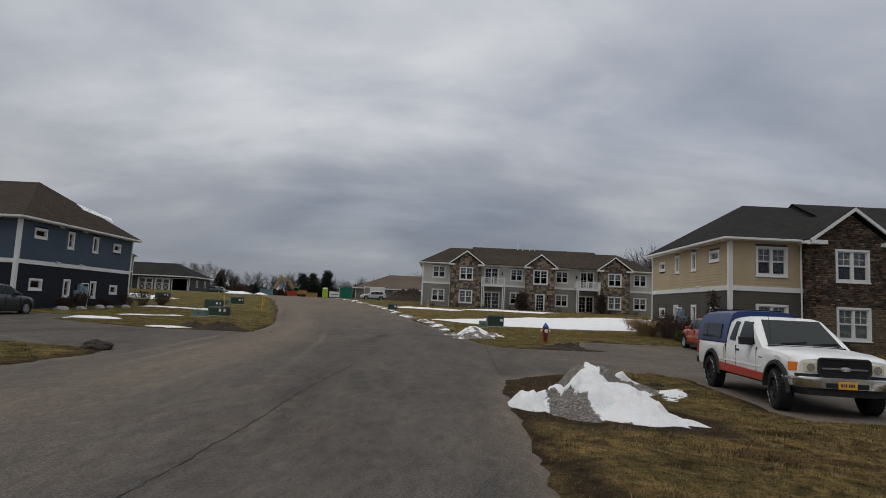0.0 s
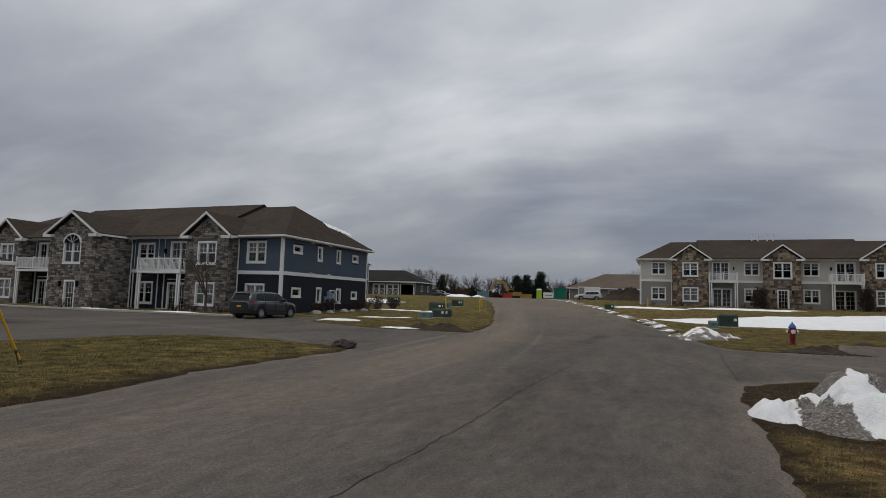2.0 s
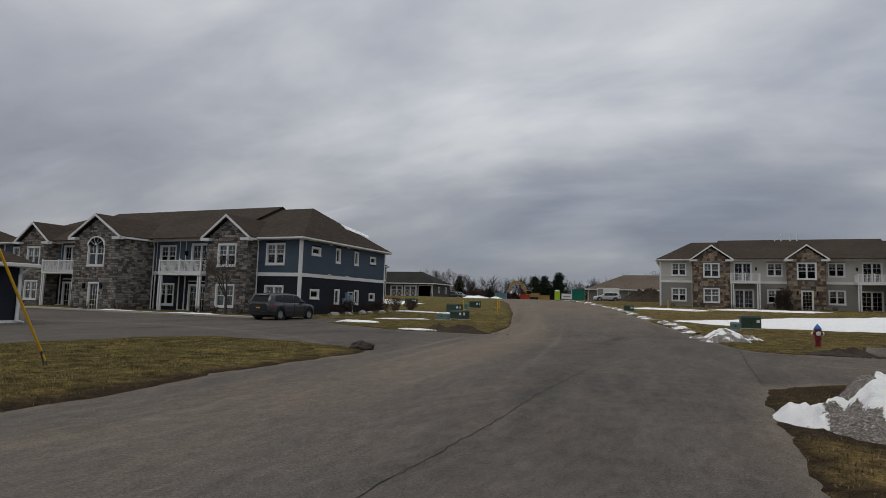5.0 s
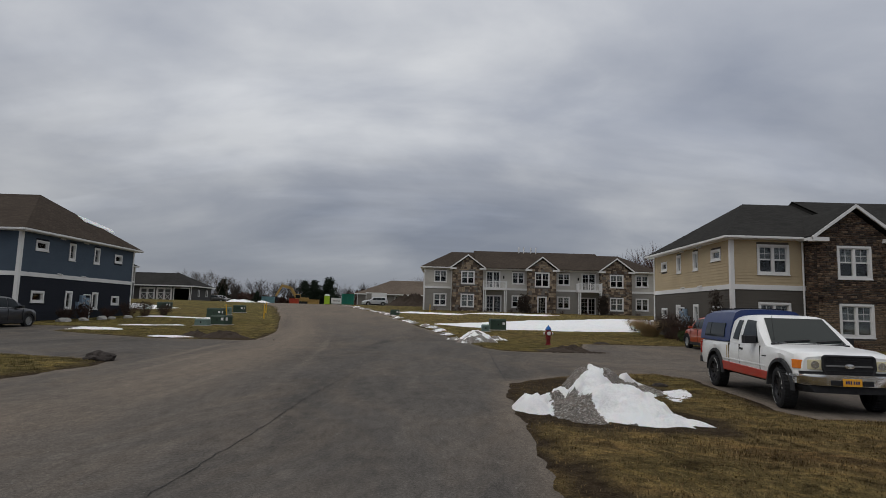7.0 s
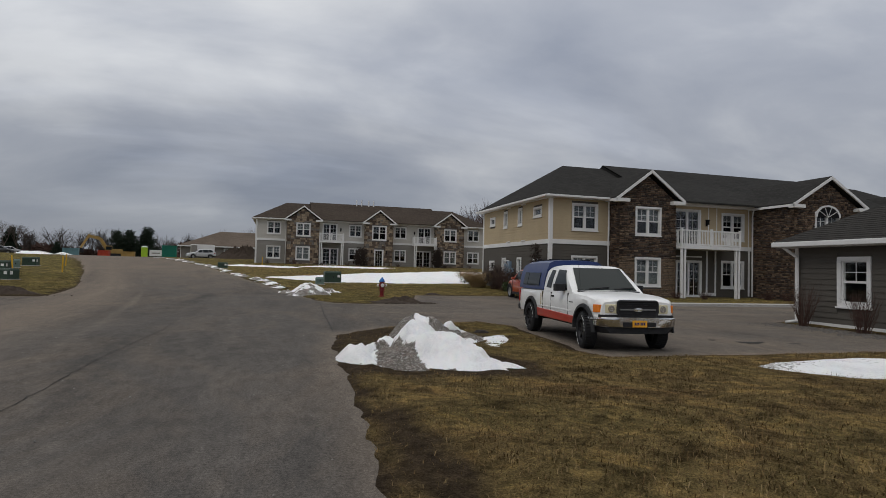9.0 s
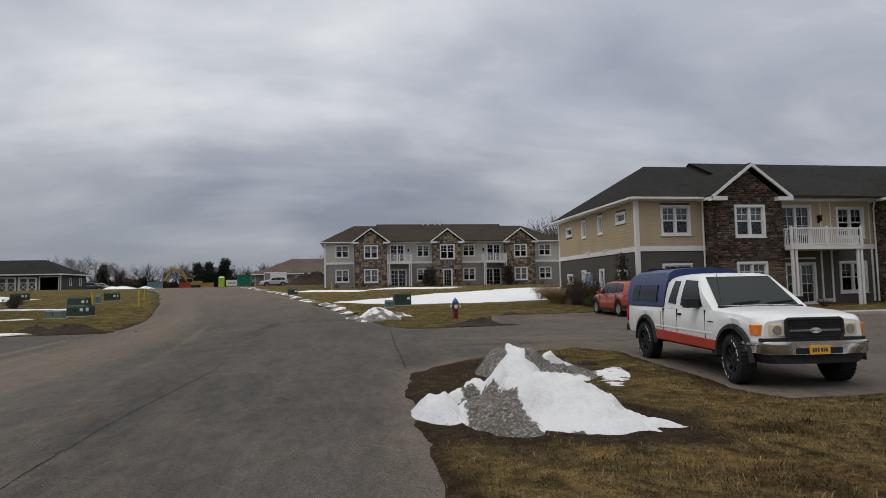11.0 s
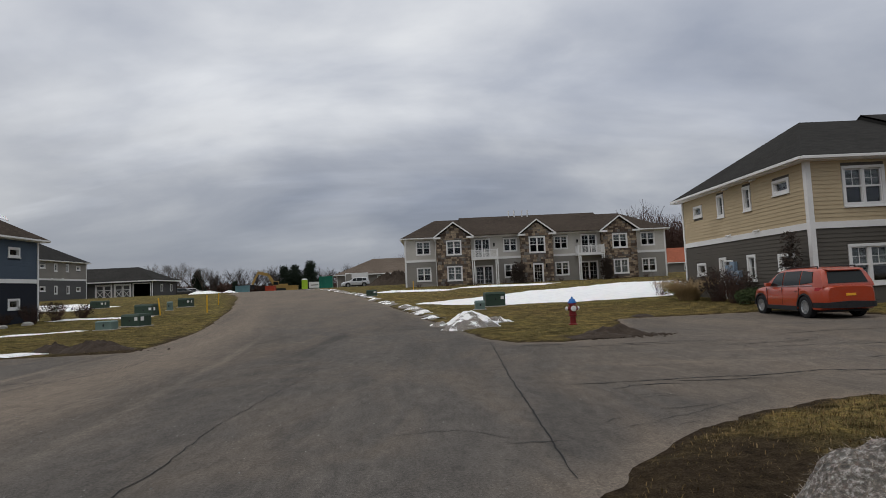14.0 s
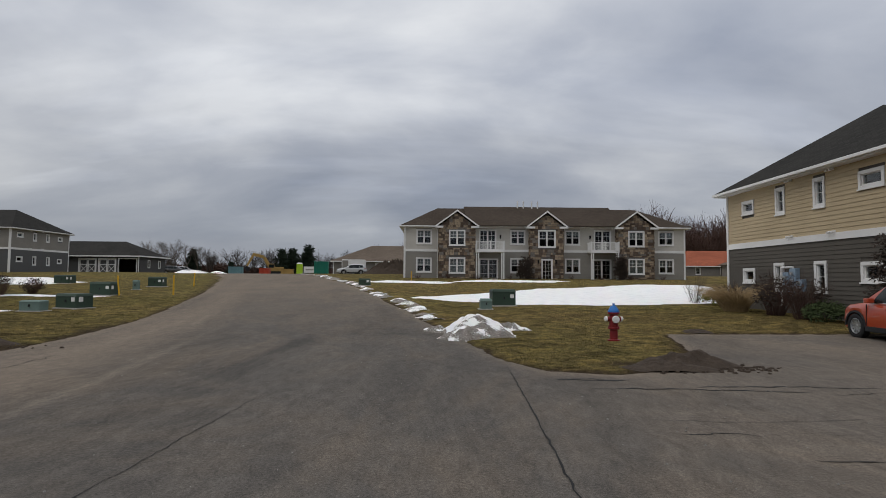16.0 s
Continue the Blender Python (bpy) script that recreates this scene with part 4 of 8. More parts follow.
BIG = [(3.95, "end"), (3.85, "stone"), (6.6, "balcony"), (5.0, "entry"), (6.6, "balcony"), (3.85, "stone"), (3.95, "end")]
FAR = [(3.8, "end"), (3.9, "stone"), (6.0, "balcony_far"), (3.6, "entry"), (6.0, "balcony_far"), (3.9, "stone"), (3.8, "end")]
PAL_TAN = (TAN, TAN_LOW, STONE_BROWN, ROOF_DARK, 0.092, 1.0)
PAL_BLUE = (BLUE, BLUE_LOW, STONE_GREY, ROOF_BROWN, 0.15, 1.0)
PAL_FAR = (GREY, GREY_LOW, STONE_FIELD, ROOF_BROWN, 0.24, 0.62)

tan_house = apartment((15.36, 31.07, 0.10), False, PAL_TAN, BIG, 11.3, True, "two-storey apartment house with tan and taupe siding, brown stone bays")
blue_house = apartment((-25.35, 34.5, -0.08), True, PAL_BLUE, BIG, 12.6, False, "two-storey apartment house with slate-blue siding and grey stone bays")
far_house = apartment((-2.65, 76.9, 1.55), False, PAL_FAR, FAR, 11.3, False, "two-storey apartment house in pale grey with brown fieldstone bays", deep=1.0, pitch=0.43)


def garage(loc, flip, mat, roofm, label, length=9.0, wide=7.5, win=True, yaw=0.0):
    """A single-storey garage with a hipped roof. Its long wall with a window faces -x (or +x when flipped); y runs from the far corner towards the walker."""
    top = thing("garage", Matrix.Translation(loc) @ Matrix.Rotation(radians(yaw), 4, "Z"), label, "garage")
    S = Matrix.Diagonal((-1 if flip else 1, 1, 1, 1))
    h = 2.55
    m = S @ plane(0, -length, 0, 1) @ Matrix.Diagonal((1, 1, -1, 1))
    hole = [(length - 2.35, 0.75, 0.8, 1.25)]
    wall(top, m, 0, length, -0.3, h, hole, mat)
    siding(top, m, 0.12, length - 0.12, 0.12, h, [(hole[0][0] - 0.1, 0.6, 1.0, 1.5)], mat, single=not flip)
    window(top, m, *hole[0], "single", blind=0.0)
    for a in (0, length - 0.12):
        strip(top, "corner_board", WHITE, m, [(a, a + 0.12, 0.0, h, 0, 0.06)])
    strip(top, "base_board", WHITE, m, [(0, length, -0.12, 0.12, 0, 0.05)])
    for ms in (S @ plane(0, 0, 1, 0) @ Matrix.Diagonal((1, 1, -1, 1)), S @ plane(0, -length, 1, 0)):
        wall(top, ms, 0, wide, -0.3, h, [], mat)
        siding(top, ms, 0.1, wide - 0.1, 0.12, h, [], mat)
    wall(top, S @ plane(wide, -length, 0, 1), 0, length, -0.3, h, [], mat)
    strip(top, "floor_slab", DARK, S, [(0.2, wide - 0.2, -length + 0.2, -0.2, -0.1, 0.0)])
    o, e = 0.45, h + 0.03
    r = e + 0.55 * (wide / 2 + o)
    a, b, mid = -length - o, o, wide / 2
    hy = wide / 2
    roof_mesh("roof", [[(-o, b, e), (-o, a, e), (mid, a + hy, r), (mid, b - hy, r)], [(wide + o, a, e), (wide + o, b, e), (mid, b - hy, r), (mid, a + hy, r)],
                       [(wide + o, b, e), (-o, b, e), (mid, b - hy, r)], [(-o, a, e), (wide + o, a, e), (mid, a + hy, r)]], roofm, top, S)
    g = Geo().box(-o - 0.1, -o, a, b, e - 0.15, e).box(-o, wide + o, b, b + 0.1, e - 0.15, e).box(-o, wide + o, a - 0.1, a, e - 0.15, e)
    part("gutter", g, WHITE, top, "white metal gutter", S, bevel=0.02)
    part("soffit", Geo().box(-o, wide + o, a, b, h - 0.14, h - 0.1), WHITE, top, "", S)
    part("downspout", Geo().tube((-0.12, -0.15, 0.08), (-0.12, -0.15, 2.1), 0.05, n=8).tube((-0.12, -0.15, 2.1), (-o - 0.02, 0.1, 2.45), 0.05, n=8).tube((-0.12, -0.15, 0.1), (-0.42, 0.0, 0.04), 0.05, n=8), WHITE, top, "white metal downspout", S, smooth=True)
    return top, S


garage_r = garage((16.2, 15.2, 0.0), False, TAN_LOW, ROOF_DARK, "single-storey garage with taupe lap siding and charcoal hip roof")
garage_l = garage((-26.9, 16.6, 0.0), True, BLUE_LOW, ROOF_BROWN, "single-storey garage with navy siding and brown hip roof")


def shingles(top, S, length, wide, h, o, limit):
    """Single shingles on the garage slope that faces the lot, the nearest as parts."""
    rnd = random.Random(3)
    slope = 0.55
    run = wide / 2 + o
    rows = int(run * math.hypot(1, slope) / 0.145)
    made, rest = 0, Geo()
    for r in range(rows):
        x0, x1 = -o + run * r / rows, -o + run * (r + 1) / rows
        trim = x0 + o
        a, b = -length - o + trim, o - trim
        y = b - rnd.uniform(0.0, 0.15)
        while y > a + 0.1:
            w = min(rnd.uniform(0.28, 0.36), y - a)
            t0, t1 = 0.014 + rnd.uniform(0, 0.006), 0.005
            z0, z1 = h + 0.03 + slope * (x0 + o), h + 0.03 + slope * (x1 + o)
            c = [(x0 - 0.01, y - w + 0.006, z0 - 0.005), (x0 - 0.01, y, z0 - 0.005), (x1, y, z1), (x1, y - w + 0.006, z1), (x0 - 0.01, y - w + 0.006, z0 + t0), (x0 - 0.01, y, z0 + t0), (x1, y, z1 + t1), (x1, y - w + 0.006, z1 + t1)]
            if made < limit and y > -5.5:
                part("shingle", Geo().hull8(c), SHINGLE, top, "", S)
                made += 1
            else:
                rest.hull8(c)
            y -= w
    tagged(part("shingle_rest", rest, SHINGLE, top, "", S), kind="stuff")


def shingle_mat():
    m = Mat("charcoal_shingle_tab", 0.97, spec=0.04)
    n = m.noise(45, 4, 0.7)
    c = m.ramp(m.rand(True), [(0.0, (0.022, 0.021, 0.02)), (0.5, (0.038, 0.036, 0.034)), (1.0, (0.058, 0.055, 0.051))])
    c = m.mix(m.math("MULTIPLY", m.rand(), 0.35), c, (0.05, 0.047, 0.043, 1))
    m.color(m.mix(0.6, c, m.ramp(n, [(0.3, (0.5, 0.5, 0.5)), (0.7, (1.5, 1.5, 1.5))]), "MULTIPLY"))
    return m.mat


SHINGLE = shingle_mat()
shingles(garage_r[0], garage_r[1], 9.0, 7.5, 2.55, 0.45, 300)


# ---------------------------------------------------------------- vehicles
RUBBER = plain("tyre_rubber", (0.022, 0.022, 0.023, 1), 0.85, vary=0.25, scale=30)
ALLOY = plain("alloy_rim", (0.42, 0.43, 0.44, 1), 0.35, 0.8)
BLACK_RIM = plain("black_rim", (0.03, 0.03, 0.032, 1), 0.4, 0.4)
CHROME = plain("dull_chrome", (0.6, 0.59, 0.57, 1), 0.22, 0.95)
BLACK = plain("black_plastic", (0.025, 0.025, 0.027, 1), 0.55, vary=0.2)
CAR_GLASS = Mat("tinted_glass", 0.06, spec=0.2).color((0.012, 0.016, 0.017)).mat
LENS = Mat("clouded_lens", 0.15, spec=0.7).color((0.66, 0.60, 0.40)).mat
AMBER = Mat("amber_lens", 0.2, spec=0.6).color((0.75, 0.2, 0.02)).mat
RED_LENS = Mat("red_lens", 0.15, spec=0.6).color((0.30, 0.012, 0.012)).mat
PLATE = plain("gold_plate", (0.78, 0.38, 0.04, 1), 0.5)
RUST = plain("rust_stain", (0.50, 0.40, 0.22, 1), 0.8, vary=0.3, scale=25)
NAVY = plain("navy_print", (0.02, 0.03, 0.12, 1), 0.6)


def curve(pts, x):
    if x <= pts[0][0]:
        return pts[0][1]
    for (a, b), (c, d) in zip(pts, pts[1:]):
        if x <= c:
            k = (x - a) / (c - a)
            k = k * k * (3 - 2 * k) * 0.5 + k * 0.5
            return b + (d - b) * k
    return pts[-1][1]


def loft(xs, ring):
    """Skin through the half rings given by ring(x), mirrored across y = 0."""
    g = Geo()
    rows = []
    for x in xs:
        half = ring(x)
        full = [(y, z) for y, z in half] + [(-y, z) for y, z in reversed(half)]
        rows.append([(x, y, z) for y, z in full])
    n = len(rows[0])
    for r in rows:
        g.v += r
    for i in range(len(rows) - 1):
        for j in range(n):
            g.f.append((i * n + j, i * n + (j + 1) % n, (i + 1) * n + (j + 1) % n, (i + 1) * n + j))
    g.f.append(tuple(range(n)))
    g.f.append(tuple((len(rows) - 1) * n + j for j in reversed(range(n))))
    return g


def lathe(profile, n=28, axis="y"):
    """profile: (along the axis, radius)."""
    g = Geo()
    m = len(profile)
    for k in range(n):
        a = 2 * math.pi * k / n
        for s, r in profile:
            g.v.append((r * math.cos(a), s, r * math.sin(a)) if axis == "y" else (r * math.cos(a), r * math.sin(a), s))
    for k in range(n):
        for j in range(m - 1):
            g.f.append((k * m + j, ((k + 1) % n) * m + j, ((k + 1) % n) * m + j + 1, k * m + j + 1))
    return g


def wheel(parent, x, y, r, width, rim_mat, spokes, side, steer=0.0, lettering=False):
    """side: +1 for the car's left. The tyre is the wheel; its rim, hub and nuts are pieces."""
    m = Matrix.Translation((x, y, r)) @ Matrix.Rotation(radians(steer), 4, "Z") @ Matrix.Diagonal((1, side, 1, 1))
    w, q = width / 2, r * 0.64
    tyre = part("wheel", lathe([(-w, q), (-w, r * 0.9), (-w * 0.8, r * 0.985), (-w * 0.3, r), (w * 0.3, r), (w * 0.8, r * 0.985), (w, r * 0.9), (w * 1.02, r * 0.78), (w * 0.92, q)], 32), RUBBER, parent, "black rubber tyre", m, smooth=40)
    tread = Geo()
    for k in range(36):
        a = 2 * math.pi * k / 36
        R = Matrix.Rotation(a, 4, "Y")
        tread.box(-0.016, 0.016, -w * 0.85, -w * 0.1, r - 0.01, r + 0.006, R).box(-0.016 + 0.03, 0.016 + 0.03, w * 0.1, w * 0.85, r - 0.01, r + 0.006, R)
    part("tread", tread, RUBBER, tyre, "", m)
    rim = lathe([(-w * 0.5, 0.02), (-w * 0.5, q), (w * 0.85, q + 0.012), (w * 0.9, q - 0.012), (w * 0.45, q - 0.03)], 32)
    part("rim", rim, rim_mat, tyre, "", m, smooth=40)
    sp = Geo()
    for k in range(spokes):
        R = Matrix.Rotation(2 * math.pi * k / spokes, 4, "Y")
        sp.hull8([R @ Vector(p) for p in ((-0.035, w * 0.35, 0.03), (0.035, w * 0.35, 0.03), (0.035, w * 0.62, 0.03), (-0.035, w * 0.62, 0.03),
                                          (-0.024, w * 0.4, q - 0.01), (0.024, w * 0.4, q - 0.01), (0.024, w * 0.72, q - 0.01), (-0.024, w * 0.72, q - 0.01))])
    sp.tube((0, w * 0.3, 0), (0, w * 0.72, 0), 0.06, 0.05, 12)
    part("wheel_spider", sp, rim_mat, tyre, "", m)
    if lettering:
        g = Geo()
        for k in range(3, 14):
            for off in (0.0, math.pi):
                a = 0.115 * k + off
                R = Matrix.Rotation(a, 4, "Y")
                if k % 4:
                    g.box(-0.013, 0.013, w * 1.0, w * 1.025, r * 0.80, r * 0.87, R)
        part("sidewall_band", g, WHITE, tyre, "white raised sidewall marks", m)
    return tyre


def arch_bottom(x, base, axles, R, zc):
    z = base
    for a in axles:
        d = abs(x - a)
        if d < R:
            z = max(z, zc + math.sqrt(R * R - d * d) - 0.02)
    return z


def side_quad(poly, yfun, s, t, n=7):
    """A four-cornered pane bent to follow a curved flank."""
    g = Geo()
    (a, b, c, d) = poly

    def at_uv(u, v, w):
        x = (a[0] * (1 - u) + b[0] * u) * (1 - v) + (d[0] * (1 - u) + c[0] * u) * v
        z = (a[1] * (1 - u) + b[1] * u) * (1 - v) + (d[1] * (1 - u) + c[1] * u) * v
        return (x, s * (yfun(x, z) + w), z)
    for w in (t, -0.012):
        g.v += [at_uv(i / n, j / n, w) for j in range(n + 1) for i in range(n + 1)]
    k, m = n + 1, (n + 1) ** 2
    for j in range(n):
        for i in range(n):
            q = (j * k + i, j * k + i + 1, (j + 1) * k + i + 1, (j + 1) * k + i)
            g.f += [q, tuple(m + e for e in reversed(q))]
    rim = [i for i in range(n)] + [j * k + n for j in range(n)] + [n * k + i for i in range(n, 0, -1)] + [j * k for j in range(n, 0, -1)]
    for p, q in zip(rim, rim[1:] + rim[:1]):
        g.f.append((p, m + p, m + q, q))
    return g


def side_panel(name, poly, yfun, mat, parent, m, label="", t=0.012):
    """Four-cornered panes (x, z) laid on both flanks, following yfun(x, z)."""
    for s in (1, -1):
        part(name, side_quad(poly, yfun, s, t), mat, parent, label, m, smooth=40)


def pickup(m):
    top = thing("pickup_truck", m, "white pickup truck with red sill, blue bed cap and chrome bumper", "pickup truck")
    W = car_paint("white_paint", (0.80, 0.80, 0.785, 1), 0.2)
    R = car_paint("red_paint", (0.42, 0.035, 0.02, 1), 0.25)
    B = car_paint("blue_paint", (0.014, 0.032, 0.12, 1), 0.1)
    for shade in (W, R, B):
        shade.node_tree.nodes["Principled BSDF"].inputs["Coat Weight"].default_value = 0.15
    B.node_tree.nodes["Principled BSDF"].inputs["Specular IOR Level"].default_value = 0.25
    I = Matrix.Identity(4)
    ax = (1.08, 4.36)
    xs = sorted({*np.linspace(0.06, 4.97, 62).round(3), *[a + s for a in ax for s in (-0.47, -0.465, 0.465, 0.47)]})
    topc = [(0, 1.10), (1.92, 1.11), (3.6, 1.12), (3.75, 1.13), (4.4, 1.10), (4.8, 1.05), (4.92, 1.02), (4.97, 0.98)]
    wid = [(0, 0.82), (0.4, 0.855), (3.6, 0.86), (4.5, 0.855), (4.82, 0.84), (4.92, 0.80), (4.97, 0.74)]

    def ring(x):
        zb = arch_bottom(x, 0.50, ax, 0.47, 0.40)
        zt, w = curve(topc, x), curve(wid, x)
        zm = min(zb + 0.06, zt - 0.12)
        crown = 0.03 if x > 3.7 else 0.0
        return [(0.0, max(zb, 0.5)), (w - 0.06, zb), (w - 0.015, zb + 0.01), (w, zm), (w + 0.012, (zm + zt) / 2), (w, zt - 0.09), (w - 0.02, zt - 0.03), (w - 0.07, zt), (w * 0.6, zt + crown * 0.8), (0.0, zt + crown)]
    part("body", loft(xs, ring), W, top, "white body with rust stains", I, smooth=38)
    # cab
    zb, zr = 1.08, 1.70

    def cab_y(x, z):
        k = (z - zb) / (zr - zb)
        return 0.845 - 0.16 * k * k * 0.6 - 0.07 * k
    cx = [1.95, 2.0, 2.1, 2.5, 2.9, 3.05, 3.15, 3.3, 3.45, 3.6, 3.72]
    ct = [(1.95, 1.66), (2.05, 1.70), (2.5, 1.725), (2.9, 1.715), (3.05, 1.69), (3.72, 1.15)]

    def cab_ring(x):
        zt = curve(ct, x) if x < 3.05 else 1.69 - (x - 3.05) / 0.67 * 0.55
        pts = [(0.0, zb)]
        for k in (0.0, 0.3, 0.6, 0.85):
            z = zb + (zt - zb) * k
            pts.append((cab_y(x, z), z))
        y = cab_y(x, zt)
        return pts + [(y - 0.03, zt - 0.025), (y - 0.12, zt), (y * 0.5, zt + 0.012), (0.0, zt + 0.015)]
    part("cab", loft(cx, cab_ring), W, top, "", I, smooth=38)
    side_panel("side_window", [(2.62, 1.15), (3.42, 1.15), (3.08, 1.60), (2.66, 1.62)], cab_y, CAR_GLASS, top, I)
    side_panel("rear_side_window", [(2.12, 1.19), (2.42, 1.17), (2.46, 1.60), (2.24, 1.61)], cab_y, CAR_GLASS, top, I)
    ws = Geo()
    sl = lambda u, z, o: (3.05 + (1.69 - z) / 0.55 * 0.67 + o, u, z + o * 0.8)
    ws.hull8([sl(-0.70, 1.17, 0.0), sl(0.70, 1.17, 0.0), sl(0.70, 1.17, 0.014), sl(-0.70, 1.17, 0.014), sl(-0.575, 1.655, 0.0), sl(0.575, 1.655, 0.0), sl(0.575, 1.655, 0.014), sl(-0.575, 1.655, 0.014)])
    part("windscreen", ws, Mat("windscreen_glass", 0.06, spec=0.22).color((0.012, 0.018, 0.018)).mat, top, "green-tinted windscreen", I)
    for a in (-0.45, 0.15):
        part("wiper", Geo().tube(sl(a, 1.18, 0.03), sl(a + 0.5, 1.22, 0.03), 0.012, n=6), BLACK, top, "", I)
    part("cowl", Geo().box(3.66, 3.8, -0.72, 0.72, 1.125, 1.165), BLACK, top, "", I, bevel=0.01)
    # bed cap
    kx = [0.05, 0.12, 0.3, 1.0, 1.7, 1.88, 1.93]
    kt = [(0.05, 1.68), (0.12, 1.77), (0.3, 1.81), (1.0, 1.84), (1.7, 1.845), (1.93, 1.83)]

    def cap_y(x, z):
        return 0.85 - 0.17 * ((z - 1.1) / 0.74) ** 2 - 0.03 * (z - 1.1)

    def cap_ring(x):
        zt = curve(kt, x)
        pts = [(0.0, 1.10)] + [(cap_y(x, 1.11 + (zt - 1.11) * k), 1.11 + (zt - 1.11) * k) for k in (0.0, 0.35, 0.7, 0.92)]
        y = cap_y(x, zt)
        return pts + [(y - 0.08, zt), (y * 0.5, zt + 0.02), (0.0, zt + 0.025)]
    cap = part("bed_cap", loft(kx, cap_ring), B, top, "blue fibreglass bed cap", I, smooth=38)
    for s in (1, -1):
        for x0, x1 in ((0.3, 0.72), (0.75, 1.62)):
            g = side_quad([(x0 + (0.06 if x0 < 0.5 else 0), 1.20), (x1, 1.20), (x1 - (0.0 if x0 < 0.5 else 0.03), 1.53), (x0 + (0.12 if x0 < 0.5 else 0), 1.53)], cap_y, s, 0.014)
            part("cap_window", g, CAR_GLASS, cap, "dark tinted window", I, smooth=40)
    for x in (0.6, 1.5):
        part("roof_bar", Geo().box(x, x + 0.06, -0.55, 0.55, 1.85, 1.89), BLACK, cap, "", I)
    # red sill, flares, seams
    for s in (1, -1):
        g = Geo().hull8([(1.55, s * 0.845, 0.44), (3.88, s * 0.845, 0.44), (3.88, s * 0.872, 0.46), (1.55, s * 0.872, 0.46), (1.55, s * 0.85, 0.66), (3.88, s * 0.85, 0.62), (3.88, s * 0.878, 0.61), (1.55, s * 0.878, 0.65)])
        part("sill_panel", g, R, top, "red-painted lower panel", I, bevel=0.008)
        for a in ax:
            g = Geo()
            n = 14
            for k in range(n):
                t0, t1 = math.pi * (k / n * 1.02 - 0.01), math.pi * ((k + 1) / n * 1.02 - 0.01)
                p = lambda t, r, y: (a + r * math.cos(t), s * y, 0.39 + r * math.sin(t))
                g.hull8([p(t0, 0.445, 0.80), p(t1, 0.445, 0.80), p(t1, 0.53, 0.86), p(t0, 0.53, 0.86), p(t0, 0.455, 0.905), p(t1, 0.455, 0.905), p(t1, 0.515, 0.895), p(t0, 0.515, 0.895)])
            part("wheel_flare", g, plain("grey_plastic", (0.036, 0.036, 0.037, 1), 0.7), top, "dark grey plastic wheel flare", I, smooth=40, weld=True)
        for x0, x1, z0, z1 in ((1.925, 1.94, 0.52, 1.08), (2.50, 2.508, 0.66, 1.08), (3.52, 3.53, 0.52, 1.1)):
            part("door_seam", Geo().box(x0, x1, s * 0.86 - 0.012, s * 0.86 + 0.0125, z0, z1), BLACK, top, "", I)
        part("rust_streak", Geo().box(1.80, 1.835, s * 0.866 - 0.006, s * 0.866 + 0.0035, 0.72, 1.02).box(1.895, 1.925, s * 0.864 - 0.006, s * 0.864 + 0.0035, 0.70, 1.06), RUST, top, "yellow-brown rust streaks", I)
        part("side_moulding", Geo().box(1.56, 3.72, s * 0.868 - 0.006, s * 0.868 + 0.012, 0.70, 0.735), W, top, "", I, bevel=0.005)
        part("door_handle", Geo().box(2.55, 2.69, s * 0.872 - 0.008, s * 0.872 + 0.03, 0.965, 1.01), BLACK, top, "", I, bevel=0.01)
        part("mirror", Geo().box(3.16, 3.34, s * 0.95 - 0.12, s * 0.95 + 0.11, 1.13, 1.29).tube((3.3, s * 0.80, 1.16), (3.28, s * 0.9, 1.18), 0.03, n=8), BLACK, top, "black door mirror", I, bevel=0.03)
        part("fender_badge", Geo().box(3.62, 3.8, s * 0.868 - 0.004, s * 0.868 + 0.006, 0.90, 0.92), BLACK, top, "", I)
        lens = [(4.80, 0.44), (5.0, 0.44), (4.985, 0.62), (4.958, 0.73), (4.80, 0.73)]
        lamp = part("headlight", Geo().extrude(lens, lambda u, v, w: (u, s * v, w), 0.765, 0.94), LENS, top, "yellowed headlight lens", I, bevel=0.012)
        part("reflector_bowl", Geo().tube((4.90, s * 0.56, 0.85), (5.004, s * 0.56, 0.85), 0.055, 0.07, 14), CHROME, lamp, "", I)
        sig = [(4.80, 0.80), (4.80, 0.864), (4.87, 0.856), (4.935, 0.815), (4.955, 0.735), (4.82, 0.735)]
        part("turn_signal", Geo().extrude(sig, lambda u, v, w: (u, s * v, w), 0.775, 0.93), AMBER, lamp, "amber turn signal", I, bevel=0.01)
        part("tail_light", Geo().box(0.02, 0.1, s * 0.80 - 0.06, s * 0.80 + 0.035, 0.74, 1.04), RED_LENS, top, "", I, bevel=0.01)
    # front: grille, chrome bumper, valance, plate
    P = Matrix(((0, 0, 1, 4.975), (1, 0, 0, 0), (0, 1, 0, 0), (0, 0, 0, 1)))
    outline = [(-0.38, 0.665), (0.38, 0.665), (0.445, 0.80), (0.435, 0.985), (0.40, 1.01), (-0.40, 1.01), (-0.435, 0.985), (-0.445, 0.80)]
    grille = part("grille", Geo().extrude(outline, lambda u, v, w: (u, v, w), -0.1, 0.035), BLACK, top, "black plastic grille", P, bevel=0.012)
    rim = Geo()
    for (a, b), (c, d) in zip(outline, outline[1:] + outline[:1]):
        rim.tube((a * 0.985, b, 0.035), (c * 0.985, d, 0.035), 0.024, n=6)
    part("grille_surround", rim, BLACK, grille, "", P, smooth=40)
    for v in (0.715, 0.755, 0.925, 0.96):
        part("grille_bar", Geo().box(-0.39, 0.39, v - 0.006, v + 0.006, 0.034, 0.05), BLACK, grille, "", P)
